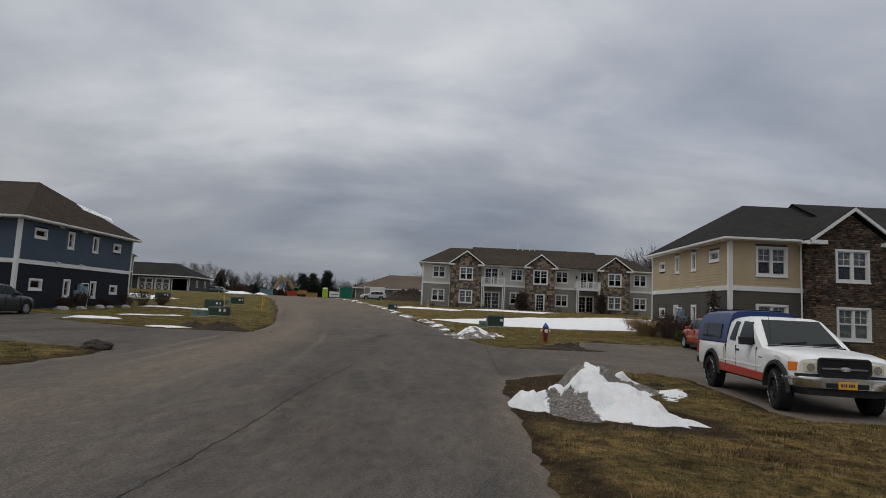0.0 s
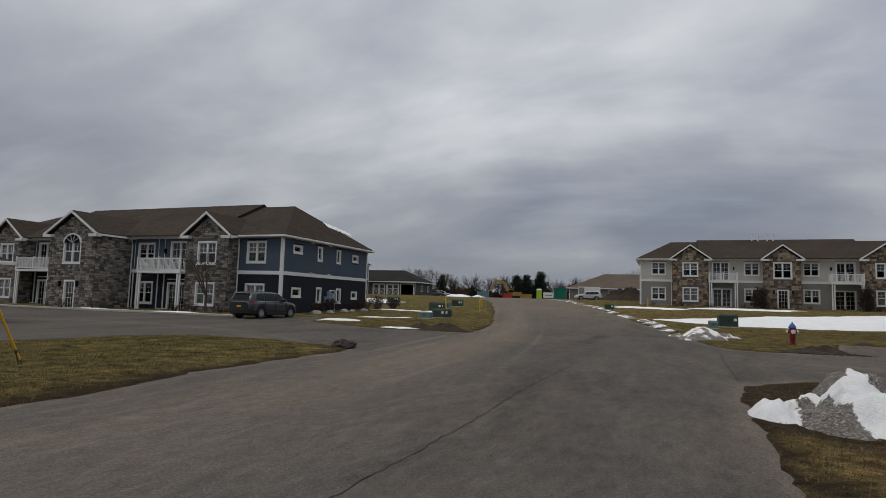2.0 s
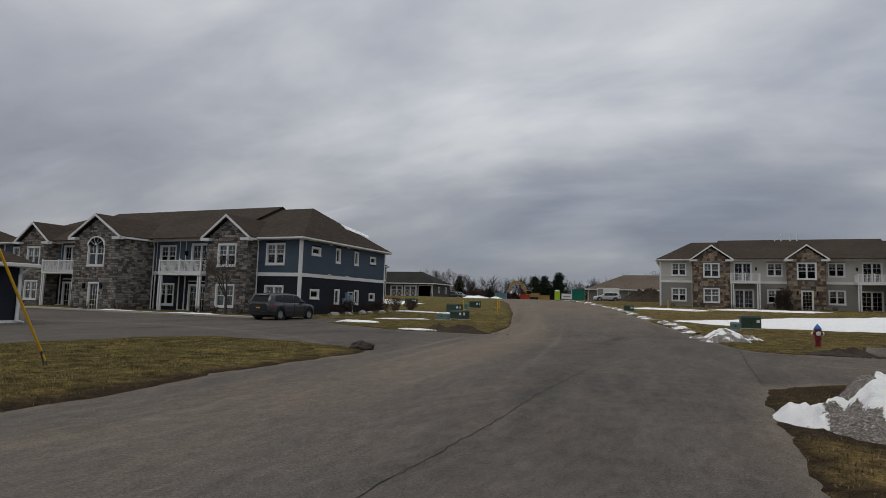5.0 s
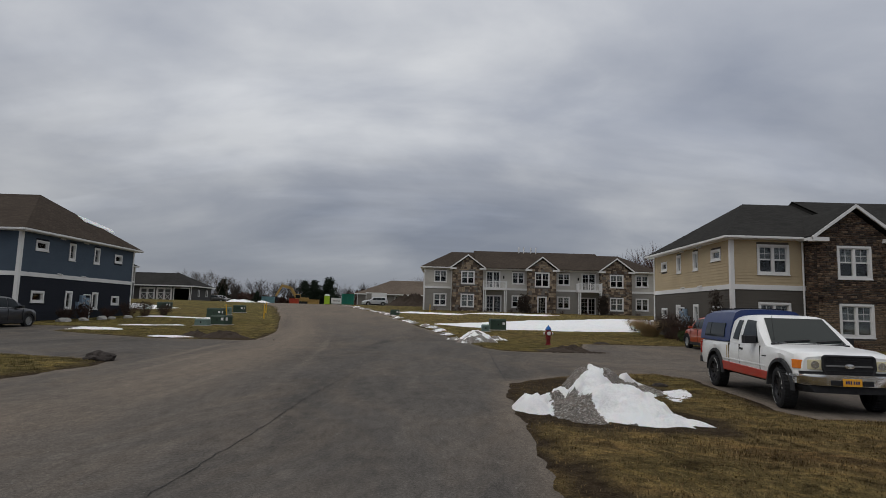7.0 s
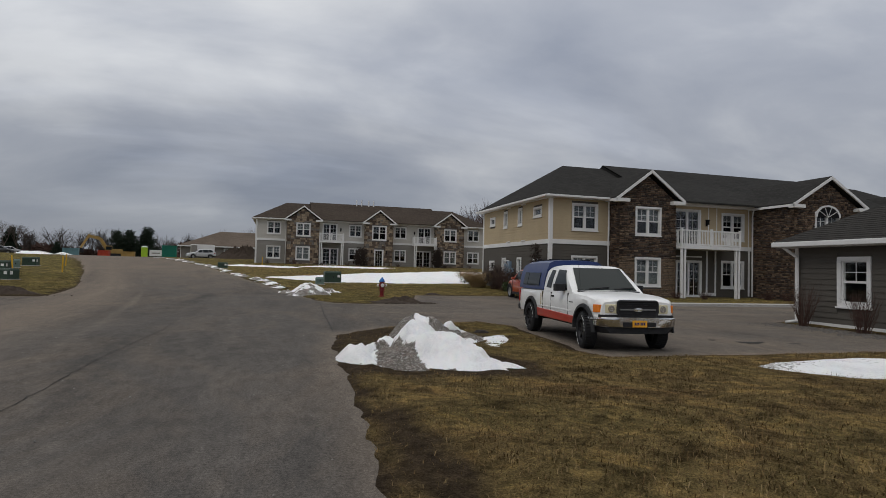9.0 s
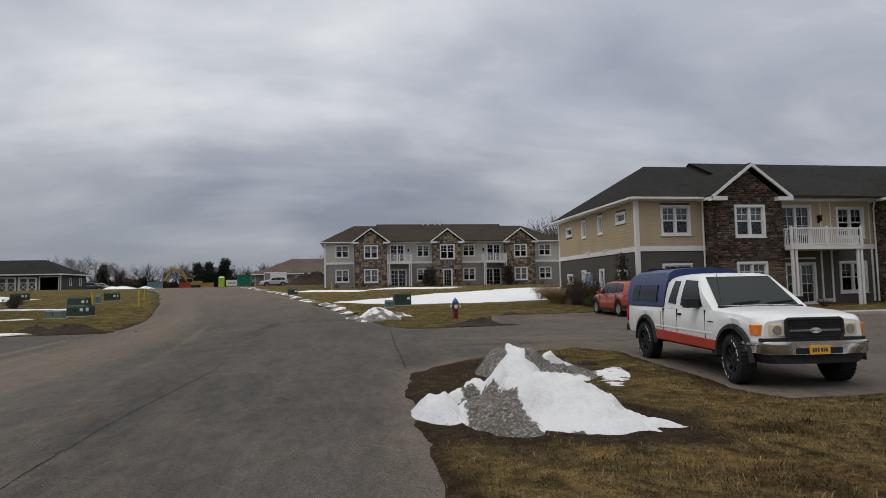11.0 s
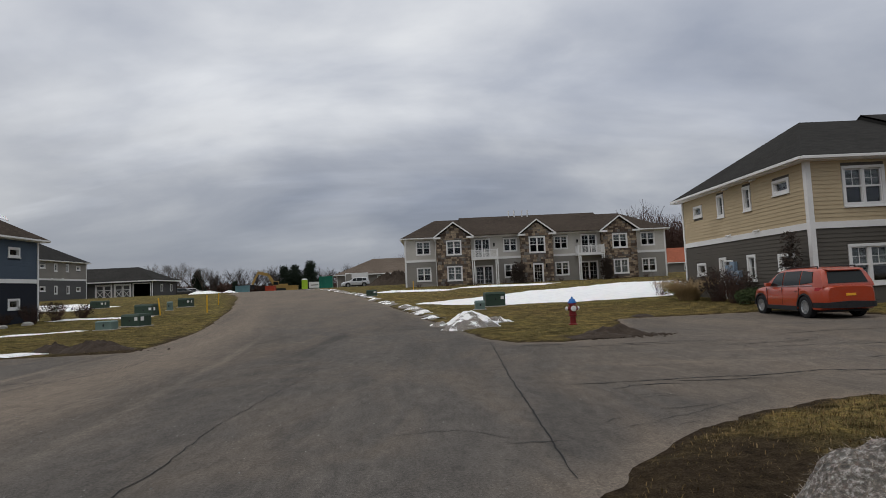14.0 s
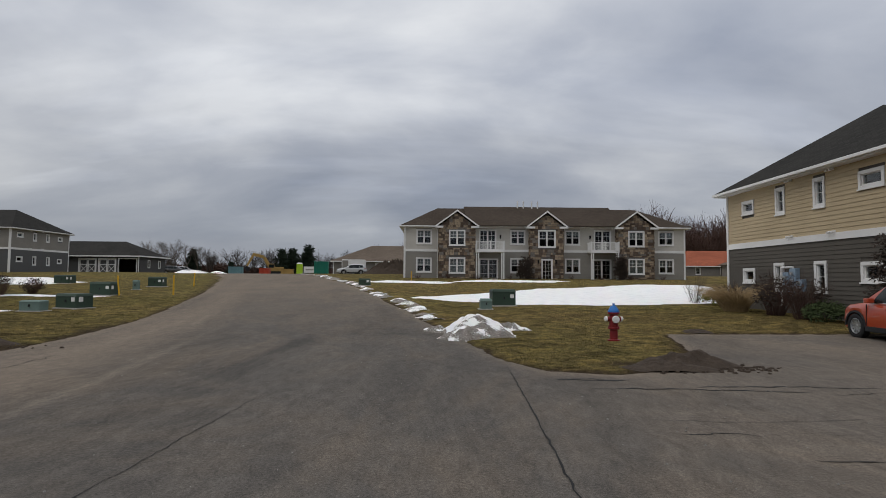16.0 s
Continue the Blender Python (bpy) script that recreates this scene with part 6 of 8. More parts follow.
def clods(x, y, rx, ry, h, seed, label):
    """A low heap of turned earth."""
    rs = np.random.RandomState(seed)
    me = bpy.data.meshes.new("dirt_mound")
    n = 26
    V, F = [], []
    for j in range(n):
        for i in range(n):
            u, v = i / (n - 1) * 2 - 1, j / (n - 1) * 2 - 1
            r = math.hypot(u, v)
            px, py = x + u * rx, y + v * ry
            z = h * max(-0.25, 1 - r ** 1.5) * (0.75 + 0.5 * noise.noise((px * 3, py * 3, seed))) + 0.35 * h * noise.noise((px * 9, py * 9, seed + 3)) * max(0, 1 - r)
            V.append((px, py, rise(py) + 0.03 + z))
    for j in range(n - 1):
        for i in range(n - 1):
            F.append((j * n + i, j * n + i + 1, (j + 1) * n + i + 1, (j + 1) * n + i))
    me.from_pydata(V, [], F)
    me.materials.append(EARTH)
    return tagged(new("dirt_mound", me), label, "dirt")


clods(5.2, 24.25, 0.95, 0.4, 0.28, 1, "low mound of torn turf and mud at the lawn corner")
clods(4.6, 23.75, 0.9, 0.3, 0.15, 2, "low mound of torn turf and mud at the lawn corner")
clods(-9.9, 26.7, 1.2, 0.5, 0.40, 3, "low mound of dark mud and dead leaves")
clods(-11.2, 26.8, 0.8, 0.42, 0.30, 4, "low mound of dark mud and dead leaves")
clods(8.2, 30.4, 0.5, 0.3, 0.12, 5, "small clod heap on the lawn edge")


# ---------------------------------------------------------------- street furniture
BOX_GREEN = painted("utility_green", (0.035, 0.058, 0.042, 1), 0.55, 0.2)
BOX_PALE = painted("faded_green", (0.13, 0.185, 0.165, 1), 0.6, 0.2)
YELLOW = painted("marker_yellow", (0.62, 0.36, 0.03, 1), 0.5, 0.15)
HYD_RED = painted("hydrant_red", (0.17, 0.018, 0.02, 1), 0.45, 0.25)
HYD_BLUE = painted("hydrant_blue", (0.02, 0.13, 0.40, 1), 0.45, 0.2)
METER = painted("meter_grey_blue", (0.20, 0.27, 0.34, 1), 0.5, 0.15)
WOODPOLE = plain("weathered_wood", (0.16, 0.125, 0.095, 1), 0.9, vary=0.3)
CABLE = plain("steel_cable", (0.10, 0.10, 0.10, 1), 0.5, 0.6)


def on_ground(x, y):
    a = np.array([[x]]), np.array([[y]])
    return float(lawn_z(a[0], a[1], paved_dist(*a))[0, 0])


def hydrant(x, y):
    top = thing("fire_hydrant", Matrix.Translation((x, y, on_ground(x, y) - 0.02)), "dark red fire hydrant with blue bonnet and white caps", "fire hydrant")
    I = Matrix.Identity(4)
    part("barrel", lathe([(0.0, 0.0), (0.0, 0.155), (0.05, 0.155), (0.06, 0.10), (0.30, 0.095), (0.31, 0.14), (0.35, 0.14), (0.36, 0.112), (0.68, 0.105), (0.69, 0.145), (0.73, 0.145), (0.73, 0.0)], 20, "z"), HYD_RED, top, "", I, smooth=40)
    part("bonnet", lathe([(0.73, 0.14), (0.77, 0.14), (0.80, 0.115), (0.86, 0.085), (0.89, 0.05), (0.89, 0.0)], 20, "z"), HYD_BLUE, top, "blue bonnet", I, smooth=40)
    part("operating_nut", Geo().tube((0, 0, 0.88), (0, 0, 0.95), 0.035, 0.028, 5), HYD_BLUE, top, "", I)
    for d, r in (((-1, 0), 0.06), ((1, 0), 0.06), ((0, -1), 0.08)):
        e = Vector((d[0], d[1], 0))
        noz = part("nozzle", Geo().tube(e * 0.08 + Vector((0, 0, 0.56)), e * 0.17 + Vector((0, 0, 0.56)), r, n=14), HYD_RED, top, "", I, smooth=40)
        part("cap", Geo().tube(e * 0.17 + Vector((0, 0, 0.56)), e * 0.215 + Vector((0, 0, 0.56)), r + 0.012, r + 0.004, 14).tube(e * 0.21 + Vector((0, 0, 0.56)), e * 0.245 + Vector((0, 0, 0.56)), 0.022, n=5), WHITE, noz, "white cap", I, smooth=40)
    for k in range(8):
        a = math.pi * k / 4
        part("bolt", Geo().tube((0.128 * math.cos(a), 0.128 * math.sin(a), 0.35), (0.128 * math.cos(a), 0.128 * math.sin(a), 0.375), 0.014, n=6), HYD_RED, top, "", I)


hydrant(5.05, 28.05)


def cabinet(x, y, w, d, h, mat, yaw, label, lid=0.12, sticker=True):
    top = thing("utility_box", Matrix.Translation((x, y, on_ground(x, y) - 0.03)) @ Matrix.Rotation(radians(yaw), 4, "Z"), label, "utility box", "utility boxes on the lawns")
    I = Matrix.Identity(4)
    part("pad", Geo().box(-w / 2 - 0.08, w / 2 + 0.08, -d / 2 - 0.08, d / 2 + 0.08, -0.12, 0.06), CONCRETE, top, "", I, bevel=0.01)
    part("body", Geo().box(-w / 2, w / 2, -d / 2, d / 2, 0.06, h - lid), mat, top, "", I, bevel=0.015)
    part("lid", Geo().hull8([(-w / 2 - 0.02, -d / 2 - 0.02, h - lid), (w / 2 + 0.02, -d / 2 - 0.02, h - lid), (w / 2 + 0.02, d / 2 + 0.02, h - lid), (-w / 2 - 0.02, d / 2 + 0.02, h - lid),
                             (-w / 2 + 0.03, -d / 2 + 0.05, h), (w / 2 - 0.03, -d / 2 + 0.05, h), (w / 2 - 0.03, d / 2 - 0.02, h), (-w / 2 + 0.03, d / 2 - 0.02, h)]), mat, top, "", I, bevel=0.012)
    part("hasp", Geo().box(-0.03, 0.03, -d / 2 - 0.03, -d / 2, h * 0.45, h * 0.45 + 0.1), BLACK, top, "", I)
    if sticker:
        part("warning_sticker", Geo().box(w / 2 - 0.26, w / 2 - 0.08, -d / 2 - 0.006, -d / 2 + 0.002, h * 0.5, h * 0.5 + 0.17), WHITE, top, "white warning sticker", I)
        part("warning_sticker", Geo().box(w / 2 - 0.002, w / 2 + 0.006, -d / 2 + 0.12, -d / 2 + 0.32, h * 0.48, h * 0.48 + 0.2), WHITE, top, "white warning sticker", I)


cabinet(3.85, 41.3, 1.1, 0.9, 0.82, BOX_GREEN, 4, "dark green steel transformer box on a pad in the lawn")
cabinet(2.85, 39.1, 0.5, 0.4, 0.5, BOX_PALE, 4, "small faded green cable pedestal on the lawn", sticker=False)
cabinet(-14.85, 36.2, 0.8, 0.5, 0.45, BOX_PALE, -3, "low faded green cable vault lid on the lawn", 0.05, sticker=False)
cabinet(-14.35, 37.9, 1.1, 0.8, 0.64, BOX_GREEN, -18, "wide dark green transformer box with white stickers")
cabinet(-18.35, 47.2, 1.2, 0.9, 0.8, BOX_GREEN, -3, "tall dark green transformer box with white stickers")
cabinet(-19.7, 56.4, 1.0, 0.8, 0.75, BOX_GREEN, 0, "dark green steel transformer box on a pad in the lawn")
cabinet(-19.3, 52.6, 0.35, 0.3, 0.7, BOX_PALE, 0, "narrow grey-green cable pedestal on the lawn", sticker=False)
cabinet(-28.8, 60.2, 1.2, 0.9, 0.7, BOX_GREEN, 0, "dark green steel transformer box on a pad in the lawn")
cabinet(-5.0, 60.5, 0.9, 0.7, 0.6, BOX_GREEN, 0, "dark green steel transformer box on a pad in the lawn")


def marker(x, y, h, lean):
    ob = part("marker_post", Geo().tube((0, 0, -0.1), (lean, 0, h), 0.05, 0.045, 8).tube((lean, 0, h), (lean, 0, h + 0.02), 0.05, 0.02, 8), YELLOW, None, "", None, smooth=40)
    ob.location = (x, y, on_ground(x, y))
    tagged(ob, "yellow plastic marker post standing in the lawn", "marker post", "marker posts")


for x, y, h, l in ((-14.6, 47.6, 1.15, 0.0), (-17.4, 47.0, 1.1, -0.12), (-17.5, 57.5, 1.0, 0.05), (-1.6, 70, 0.9, 0.0)):
    marker(x, y, h, l)

# utility pole and its stays
pole = thing("utility_pole", Matrix.Translation((-11.15, 3.0, 0)), "weathered round wooden utility pole standing in the lawn", "utility pole")
part("shaft", Geo().tube((0, 0, -0.3), (0, 0, 10.5), 0.16, 0.11, 14), WOODPOLE, pole, "", None, smooth=40)
part("crossarm", Geo().box(-1.1, 1.1, -0.06, 0.06, 9.6, 9.72), WOODPOLE, pole, "")
A = Vector((-11.25, 7.7, 0.0))
P = Vector((-11.15, 3.15, 9.3))
way = (P - A).normalized()
stay = thing("guy_wire", Matrix.Translation(A), "steel guy wire with a long yellow guard tube", "guy wire")
part("wire", Geo().tube((0, 0, 0.02), P - A, 0.011, n=6), CABLE, stay)
part("guard", Geo().tube(way * 0.15, way * 2.45, 0.024, n=10), YELLOW, stay, "yellow plastic guard", smooth=40)
part("anchor_rod", Geo().tube((0, 0, -0.2), way * 0.4, 0.016, n=6).tube(way * 0.3, way * 0.36, 0.03, n=8), CABLE, stay)
part("overhead_cable", Geo().tube((-11.15, 3.0, 8.6), (-40.0, 20.2, 5.0), 0.012, n=6), CABLE, None)
tagged(bpy.data.objects["overhead_cable"], "thin dark cable running down from the utility pole", "cable")


# ---------------------------------------------------------------- wall meters
def meters(house, y0):
    top, S, L = house
    m = S @ plane(0, 0, 0, 1) @ Matrix.Diagonal((1, 1, -1, 1))
    for k, (u, v, w, h) in enumerate(((y0, 1.05, 0.34, 0.5), (y0 + 0.40, 1.25, 0.40, 0.75), (y0 + 0.86, 1.0, 0.40, 0.85), (y0 + 0.42, 0.85, 0.34, 0.34))):
        box = part("meter_box", Geo().box(u, u + w, v, v + h, 0.03, 0.22), METER, top, "grey-blue steel meter box", m, bevel=0.012)
        for j in range(2):
            part("meter_dial", Geo().tube((u + w / 2, v + h * (0.3 + 0.42 * j), 0.21), (u + w / 2, v + h * (0.3 + 0.42 * j), 0.30), 0.08, 0.07, 12), ALLOY, box, "", m, smooth=40)
    part("conduit", Geo().tube((y0 + 0.7, 1.9, 0.12), (y0 + 0.7, 2.05, 0.12), 0.04, n=8).tube((y0 + 0.7, 2.05, 0.12), (y0 + 1.5, 2.05, 0.12), 0.04, n=8).tube((y0 + 1.5, 2.05, 0.12), (y0 + 1.5, 0.1, 0.12), 0.04, n=8), WHITE, top, "white conduit loop", m, smooth=40)


meters(tan_house, 5.2)
meters(blue_house, 5.6)

# vent pipes on the far ridge
for u in (13.2, 13.9, 14.9, 15.6):
    part("vent_pipe", Geo().tube((u, 5.2, 8.1), (u, 5.2, 9.35), 0.085, n=8), WHITE, far_house[0], "white vent pipe", far_house[1], smooth=40)

# ---------------------------------------------------------------- kerbs and walks
def kerb(name, pts, w, h, mat, label, cat):
    g = Geo()
    for (ax, ay), (bx, by) in zip(pts, pts[1:]):
        d = Vector((bx - ax, by - ay, 0)).normalized()
        nrm = Vector((-d.y, d.x, 0)) * w
        p = [Vector((ax, ay, rise(ay) - 0.1)), Vector((bx, by, rise(by) - 0.1)), Vector((bx, by, rise(by) - 0.1)) + nrm, Vector((ax, ay, rise(ay) - 0.1)) + nrm]
        g.hull8(p + [q + Vector((0, 0, 0.1 + h)) for q in p])
    return tagged(part(name, g, mat, None, "", None, bevel=0.015), label, cat, kind="structure")


kerb("kerb", [(16.5, 23.55), (26, 23.4), (45, 23.3)], 0.18, 0.12, CONCRETE, "pale concrete kerb along the parking lot", "kerb")
kerb("pavement", [(16.6, 23.75), (26, 23.6), (45, 23.5)], 1.3, 0.09, CONCRETE, "pale concrete walk beside the parking lot", "walkway")
kerb("kerb", [(-60, 28.7), (-32, 29.6), (-25.2, 29.6)], 0.18, 0.12, CONCRETE, "pale concrete kerb along the parking lot", "kerb")
kerb("pavement", [(-60, 28.9), (-32, 29.8), (-25.4, 29.8)], 1.3, 0.09, CONCRETE, "pale concrete walk beside the parking lot", "walkway")

# ---------------------------------------------------------------- cracks in the road
TAR = plain("crack_filler", (0.014, 0.014, 0.014, 1), 0.7)


def crack(pts, width, seed, jag=0.03):
    rnd = random.Random(seed)
    line = []
    for (ax, ay), (bx, by) in zip(pts, pts[1:]):
        n = max(2, int(math.hypot(bx - ax, by - ay) / 0.12))
        for k in range(n):
            t = k / n
            line.append((ax + (bx - ax) * t + rnd.gauss(0, jag), ay + (by - ay) * t + rnd.gauss(0, jag * 0.6)))
    g = Geo()
    L = np.array(line)
    z = road_z(L[:, 0], L[:, 1], None) + 0.006
    n = len(L)
    for k in range(n):
        d = L[min(k + 1, n - 1)] - L[max(k - 1, 0)]
        d = d / (np.hypot(*d) + 1e-9)
        w = width * rnd.uniform(0.35, 1.0) * min(1, 0.3 + 6 * min(k, n - 1 - k) / n) / 2
        g.v += [(L[k, 0] - d[1] * w, L[k, 1] + d[0] * w, z[k]), (L[k, 0] + d[1] * w, L[k, 1] - d[0] * w, z[k])]
    for k in range(n - 1):
        g.f.append((2 * k, 2 * k + 1, 2 * k + 3, 2 * k + 2))
    return g


def add_crack(pts, width, seed, jag=0.03):
    tagged(part("crack", crack(pts, width, seed, jag), TAR, road), "dark open crack", kind="")


add_crack([(1.44, 13.2), (1.52, 15.5), (1.60, 18.2), (1.72, 20.6), (1.88, 24.3)], 0.026, 1, 0.007)
add_crack([(-2.34, 1.5), (-2.24, 5.1), (-2.20, 7.1), (-2.23, 10.0), (-2.06, 14.1), (-2.16, 15.5), (-2.05, 17.2), (-1.71, 22)], 0.014, 2, 0.012)
add_crack([(-9.0, 14.0), (-6.5, 21.5), (-7.0, 25.5)], 0.03, 3)
for k, pts in enumerate(([(2.0, 20.3), (4.0, 20.0), (7.0, 20.4), (10.5, 20.1)], [(4.2, 19.6), (6.5, 19.3), (9.5, 19.5)], [(5.5, 21.2), (7.0, 20.6), (9.0, 21.4)], [(6.4, 22.4), (6.9, 20.8), (6.6, 19.4)], [(8.0, 22.0), (8.3, 20.6), (9.2, 19.2)],
                         [(2.2, 14.6), (3.5, 15.3), (4.4, 15.9)], [(1.2, 14.4), (0.6, 14.9), (-0.4, 14.7)], [(3.0, 17.3), (4.6, 16.9), (6.2, 17.2)], [(-9.5, 17.5), (-13, 18.2), (-17, 17.8)], [(-12, 20.5), (-17, 21.2), (-22, 20.8)],
                         [(-6.8, 9.0), (-7.3, 8.4), (-7.5, 7.2)], [(9.5, 12.4), (11, 12.9), (13, 12.5)], [(8, 24.9), (10.2, 25.2), (12, 24.8)], [(7.5, 26.5), (9.6, 26.9), (11, 26.6)])):
    add_crack(pts, 0.012, 10 + k, 0.03)
streak = random.Random(77)
for k in range(26):
    x, y, l = streak.uniform(2.2, 11.0), streak.uniform(16.6, 23.0), streak.uniform(0.8, 3.2)
    add_crack([(x, y), (x + l * 0.5, y + streak.gauss(0, 0.12)), (x + l, y + streak.gauss(0, 0.15))], streak.uniform(0.02, 0.06), 200 + k, 0.04)
for k in range(16):
    x, y, l = streak.uniform(-20, -9.5), streak.uniform(16.8, 25.0), streak.uniform(1.0, 3.5)
    add_crack([(x, y), (x + l * 0.5, y + streak.gauss(0, 0.1)), (x + l, y + streak.gauss(0, 0.2))], streak.uniform(0.02, 0.05), 240 + k, 0.04)
for k in range(12):
    x, y, l = streak.uniform(1.0, 3.2), streak.uniform(14.2, 16.5), streak.uniform(0.3, 0.9)
    add_crack([(x, y), (x + l, y + streak.gauss(0.1, 0.12))], streak.uniform(0.010, 0.022), 270 + k, 0.03)

STAIN = plain("oil_stain", (0.03, 0.028, 0.026, 1), 0.8, vary=0.3)


def stain(x, y, rx, ry, seed):
    rnd = random.Random(seed)
    ph = [rnd.uniform(0, 6.28) for _ in range(4)]
    pts = []
    for k in range(40):
        a = 2 * math.pi * k / 40
        r = 1 + 0.25 * math.sin(3 * a + ph[0]) + 0.18 * math.sin(7 * a + ph[1]) + 0.12 * math.sin(13 * a + ph[2])
        px, py = x + rx * r * math.cos(a), y + ry * r * math.sin(a)
        pts.append((px, py, float(road_z(np.array([px]), np.array([py]), None)[0]) + 0.005))
    part("oil_stain", Geo().face(*pts), STAIN, road, "dark oily stain")


stain(10.3, 10.9, 0.3, 0.16, 1)
stain(11.2, 10.6, 0.13, 0.09, 2)
stain(9.7, 11.4, 0.1, 0.07, 3)

# ---------------------------------------------------------------- plants
BARK = plain("bare_bark", (0.085, 0.07, 0.058, 1), 0.95, vary=0.35)
TWIG = plain("bare_twigs", (0.085, 0.07, 0.06, 1), 0.95, vary=0.3)
RED_TWIG = plain("russet_twigs", (0.07, 0.042, 0.034, 1), 0.95, vary=0.3)
NEEDLE = plain("dark_needles", (0.016, 0.024, 0.015, 1), 0.9, vary=0.4)
BRONZE = plain("bronzed_evergreen", (0.04, 0.03, 0.024, 1), 0.9, vary=0.4)
STRAW = plain("dry_straw", (0.33, 0.24, 0.13, 1), 0.9, vary=0.35)
YEL_LEAF = plain("golden_evergreen", (0.16, 0.14, 0.03, 1), 0.9, vary=0.35)
GREEN_LEAF = plain("low_evergreen", (0.04, 0.055, 0.022, 1), 0.9, vary=0.35)


def limb(g, rnd, p, d, length, r, level, sides):
    """A tapered bough that forks."""
    steps = 3
    for k in range(steps):
        q = p + d * (length / steps)
        g.tube(p, q, r, r * 0.82, sides, False)
        p, r = q, r * 0.82
        d = (d + Vector((rnd.gauss(0, 0.12), rnd.gauss(0, 0.12), rnd.gauss(0.03, 0.08)))).normalized()
        if level > 0 and (k > 0 or level < 3):
            for _ in range(1 if level > 2 else 2):
                side = Vector((rnd.gauss(0, 1), rnd.gauss(0, 1), rnd.gauss(0.25, 0.4))).normalized()
                limb(g, rnd, p, (d * 0.75 + side * 0.75).normalized(), length * rnd.uniform(0.5, 0.72), r * 0.6, level - 1, max(3, sides - 1))
    if level > 0:
        limb(g, rnd, p, d, length * 0.6, r, level - 1, max(3, sides - 1))


def bare_tree(x, y, h, seed, label, level=4, group=""):
    rnd = random.Random(seed)
    z = rise(y)
    top = thing("bare_tree", Matrix.Translation((x, y, z)), label, "tree", group)
    part("trunk", Geo().tube((0, 0, -0.3), (rnd.gauss(0, 0.1), rnd.gauss(0, 0.1), h * 0.28), h * 0.022, h * 0.016, 8), BARK, top, "", None, smooth=40)
    g = Geo()
    for k in range(4):
        d = Vector((rnd.gauss(0, 0.45), rnd.gauss(0, 0.45), 1)).normalized()
        limb(g, rnd, Vector((0, 0, h * 0.25)), d, h * 0.36, h * 0.014, level - 1, 4)
    part("crown", g, TWIG, top, "leafless crown of fine twigs")
    return top


def needles(g, rnd, c, r, n, size, squash=1.0, droop=0.3):
    for _ in range(n):
        u = Vector((rnd.gauss(0, 1), rnd.gauss(0, 1), rnd.gauss(0, 1))).normalized() * (rnd.random() ** 0.4)
        p = Vector(c) + Vector((u.x * r, u.y * r, u.z * r * squash))
        d = (u + Vector((rnd.gauss(0, 0.5), rnd.gauss(0, 0.5), rnd.gauss(-droop, 0.5)))).normalized() * size * rnd.uniform(0.6, 1.4)
        s = d.orthogonal().normalized() * size * 0.28
        g.face(p - s, p + s, p + d + s * 0.3, p + d - s * 0.3)


def conifer(x, y, h, w, seed, mat=NEEDLE, label="dark green pine tree", dense=1.0, leaf=None):
    rnd = random.Random(seed)
    top = thing("conifer_tree", Matrix.Translation((x, y, rise(y))), label, "tree")
    part("trunk", Geo().tube((0, 0, -0.2), (0, 0, h * 0.95), h * 0.02, h * 0.004, 7), BARK, top)
    g = Geo()
    k = 0.12
    leaf = leaf or h * 0.06
    while k < 1.0:
        rad = w * (1 - k) ** 0.7 * (0.7 + 0.3 * rnd.random())
        n = max(3, int(7 * (1 - k) + 3))
        for j in range(n):
            a = rnd.uniform(0, 6.28)
            q = rnd.uniform(0.35, 1.0)
            c = (math.cos(a) * rad * q, math.sin(a) * rad * q, h * k + rnd.gauss(0, h * 0.02))
            g.tube((0, 0, h * k), c, h * 0.004, h * 0.002, 3, False)
            needles(g, rnd, c, w * 0.28, int(46 * dense), leaf, 0.55, 0.3)
        k += 0.075
    part("crown", g, mat, top)
    return top


def bush(x, y, h, w, seed, mat, label, stems=90, leaves=0, leaf_mat=None, arch=0.0, name="shrub"):
    rnd = random.Random(seed)
    top = thing(name, Matrix.Translation((x, y, on_ground(x, y) - 0.02)), label, "shrub")
    g = Geo()
    for _ in range(stems):
        a, t = rnd.uniform(0, 6.28), rnd.random() ** 0.7
        p, d = Vector((math.cos(a) * w * 0.18 * rnd.random(), math.sin(a) * w * 0.18 * rnd.random(), 0)), Vector((math.cos(a) * t * w * 0.5 / h, math.sin(a) * t * w * 0.5 / h, 1))
        r = 0.007 + 0.004 * rnd.random()
        n = 5
        step = h * rnd.uniform(0.7, 1.05) / n
        for k in range(n):
            q = p + d.normalized() * step
            g.tube(p, q, r, r * 0.75, 3, False)
            if not arch and k > 0:
                for _ in range(2):
                    e = (d.normalized() + Vector((rnd.gauss(0, 0.7), rnd.gauss(0, 0.7), rnd.gauss(0, 0.4)))).normalized()
                    g.tube(q, q + e * step * 0.9, r * 0.5, r * 0.25, 3, False)
            p, r = q, r * 0.78
            d = d + Vector((math.cos(a) * arch * 0.5, math.sin(a) * arch * 0.5, -arch * (0.25 + k * 0.22)))
            d = d + Vector((rnd.gauss(0, 0.08), rnd.gauss(0, 0.08), 0))
    part("stem_growth", g, mat, top)
    if leaves:
        lf = Geo()
        for _ in range(leaves // 40):
            u = Vector((rnd.gauss(0, 1), rnd.gauss(0, 1), abs(rnd.gauss(0, 1)))).normalized()
            needles(lf, rnd, (u.x * w * 0.38, u.y * w * 0.38, h * 0.42 + u.z * h * 0.42), w * 0.16, 40, 0.05 + 0.03 * w, 1.0, 0.0)
        part("leaf_mass", lf, leaf_mat or GREEN_LEAF, top)
    return top


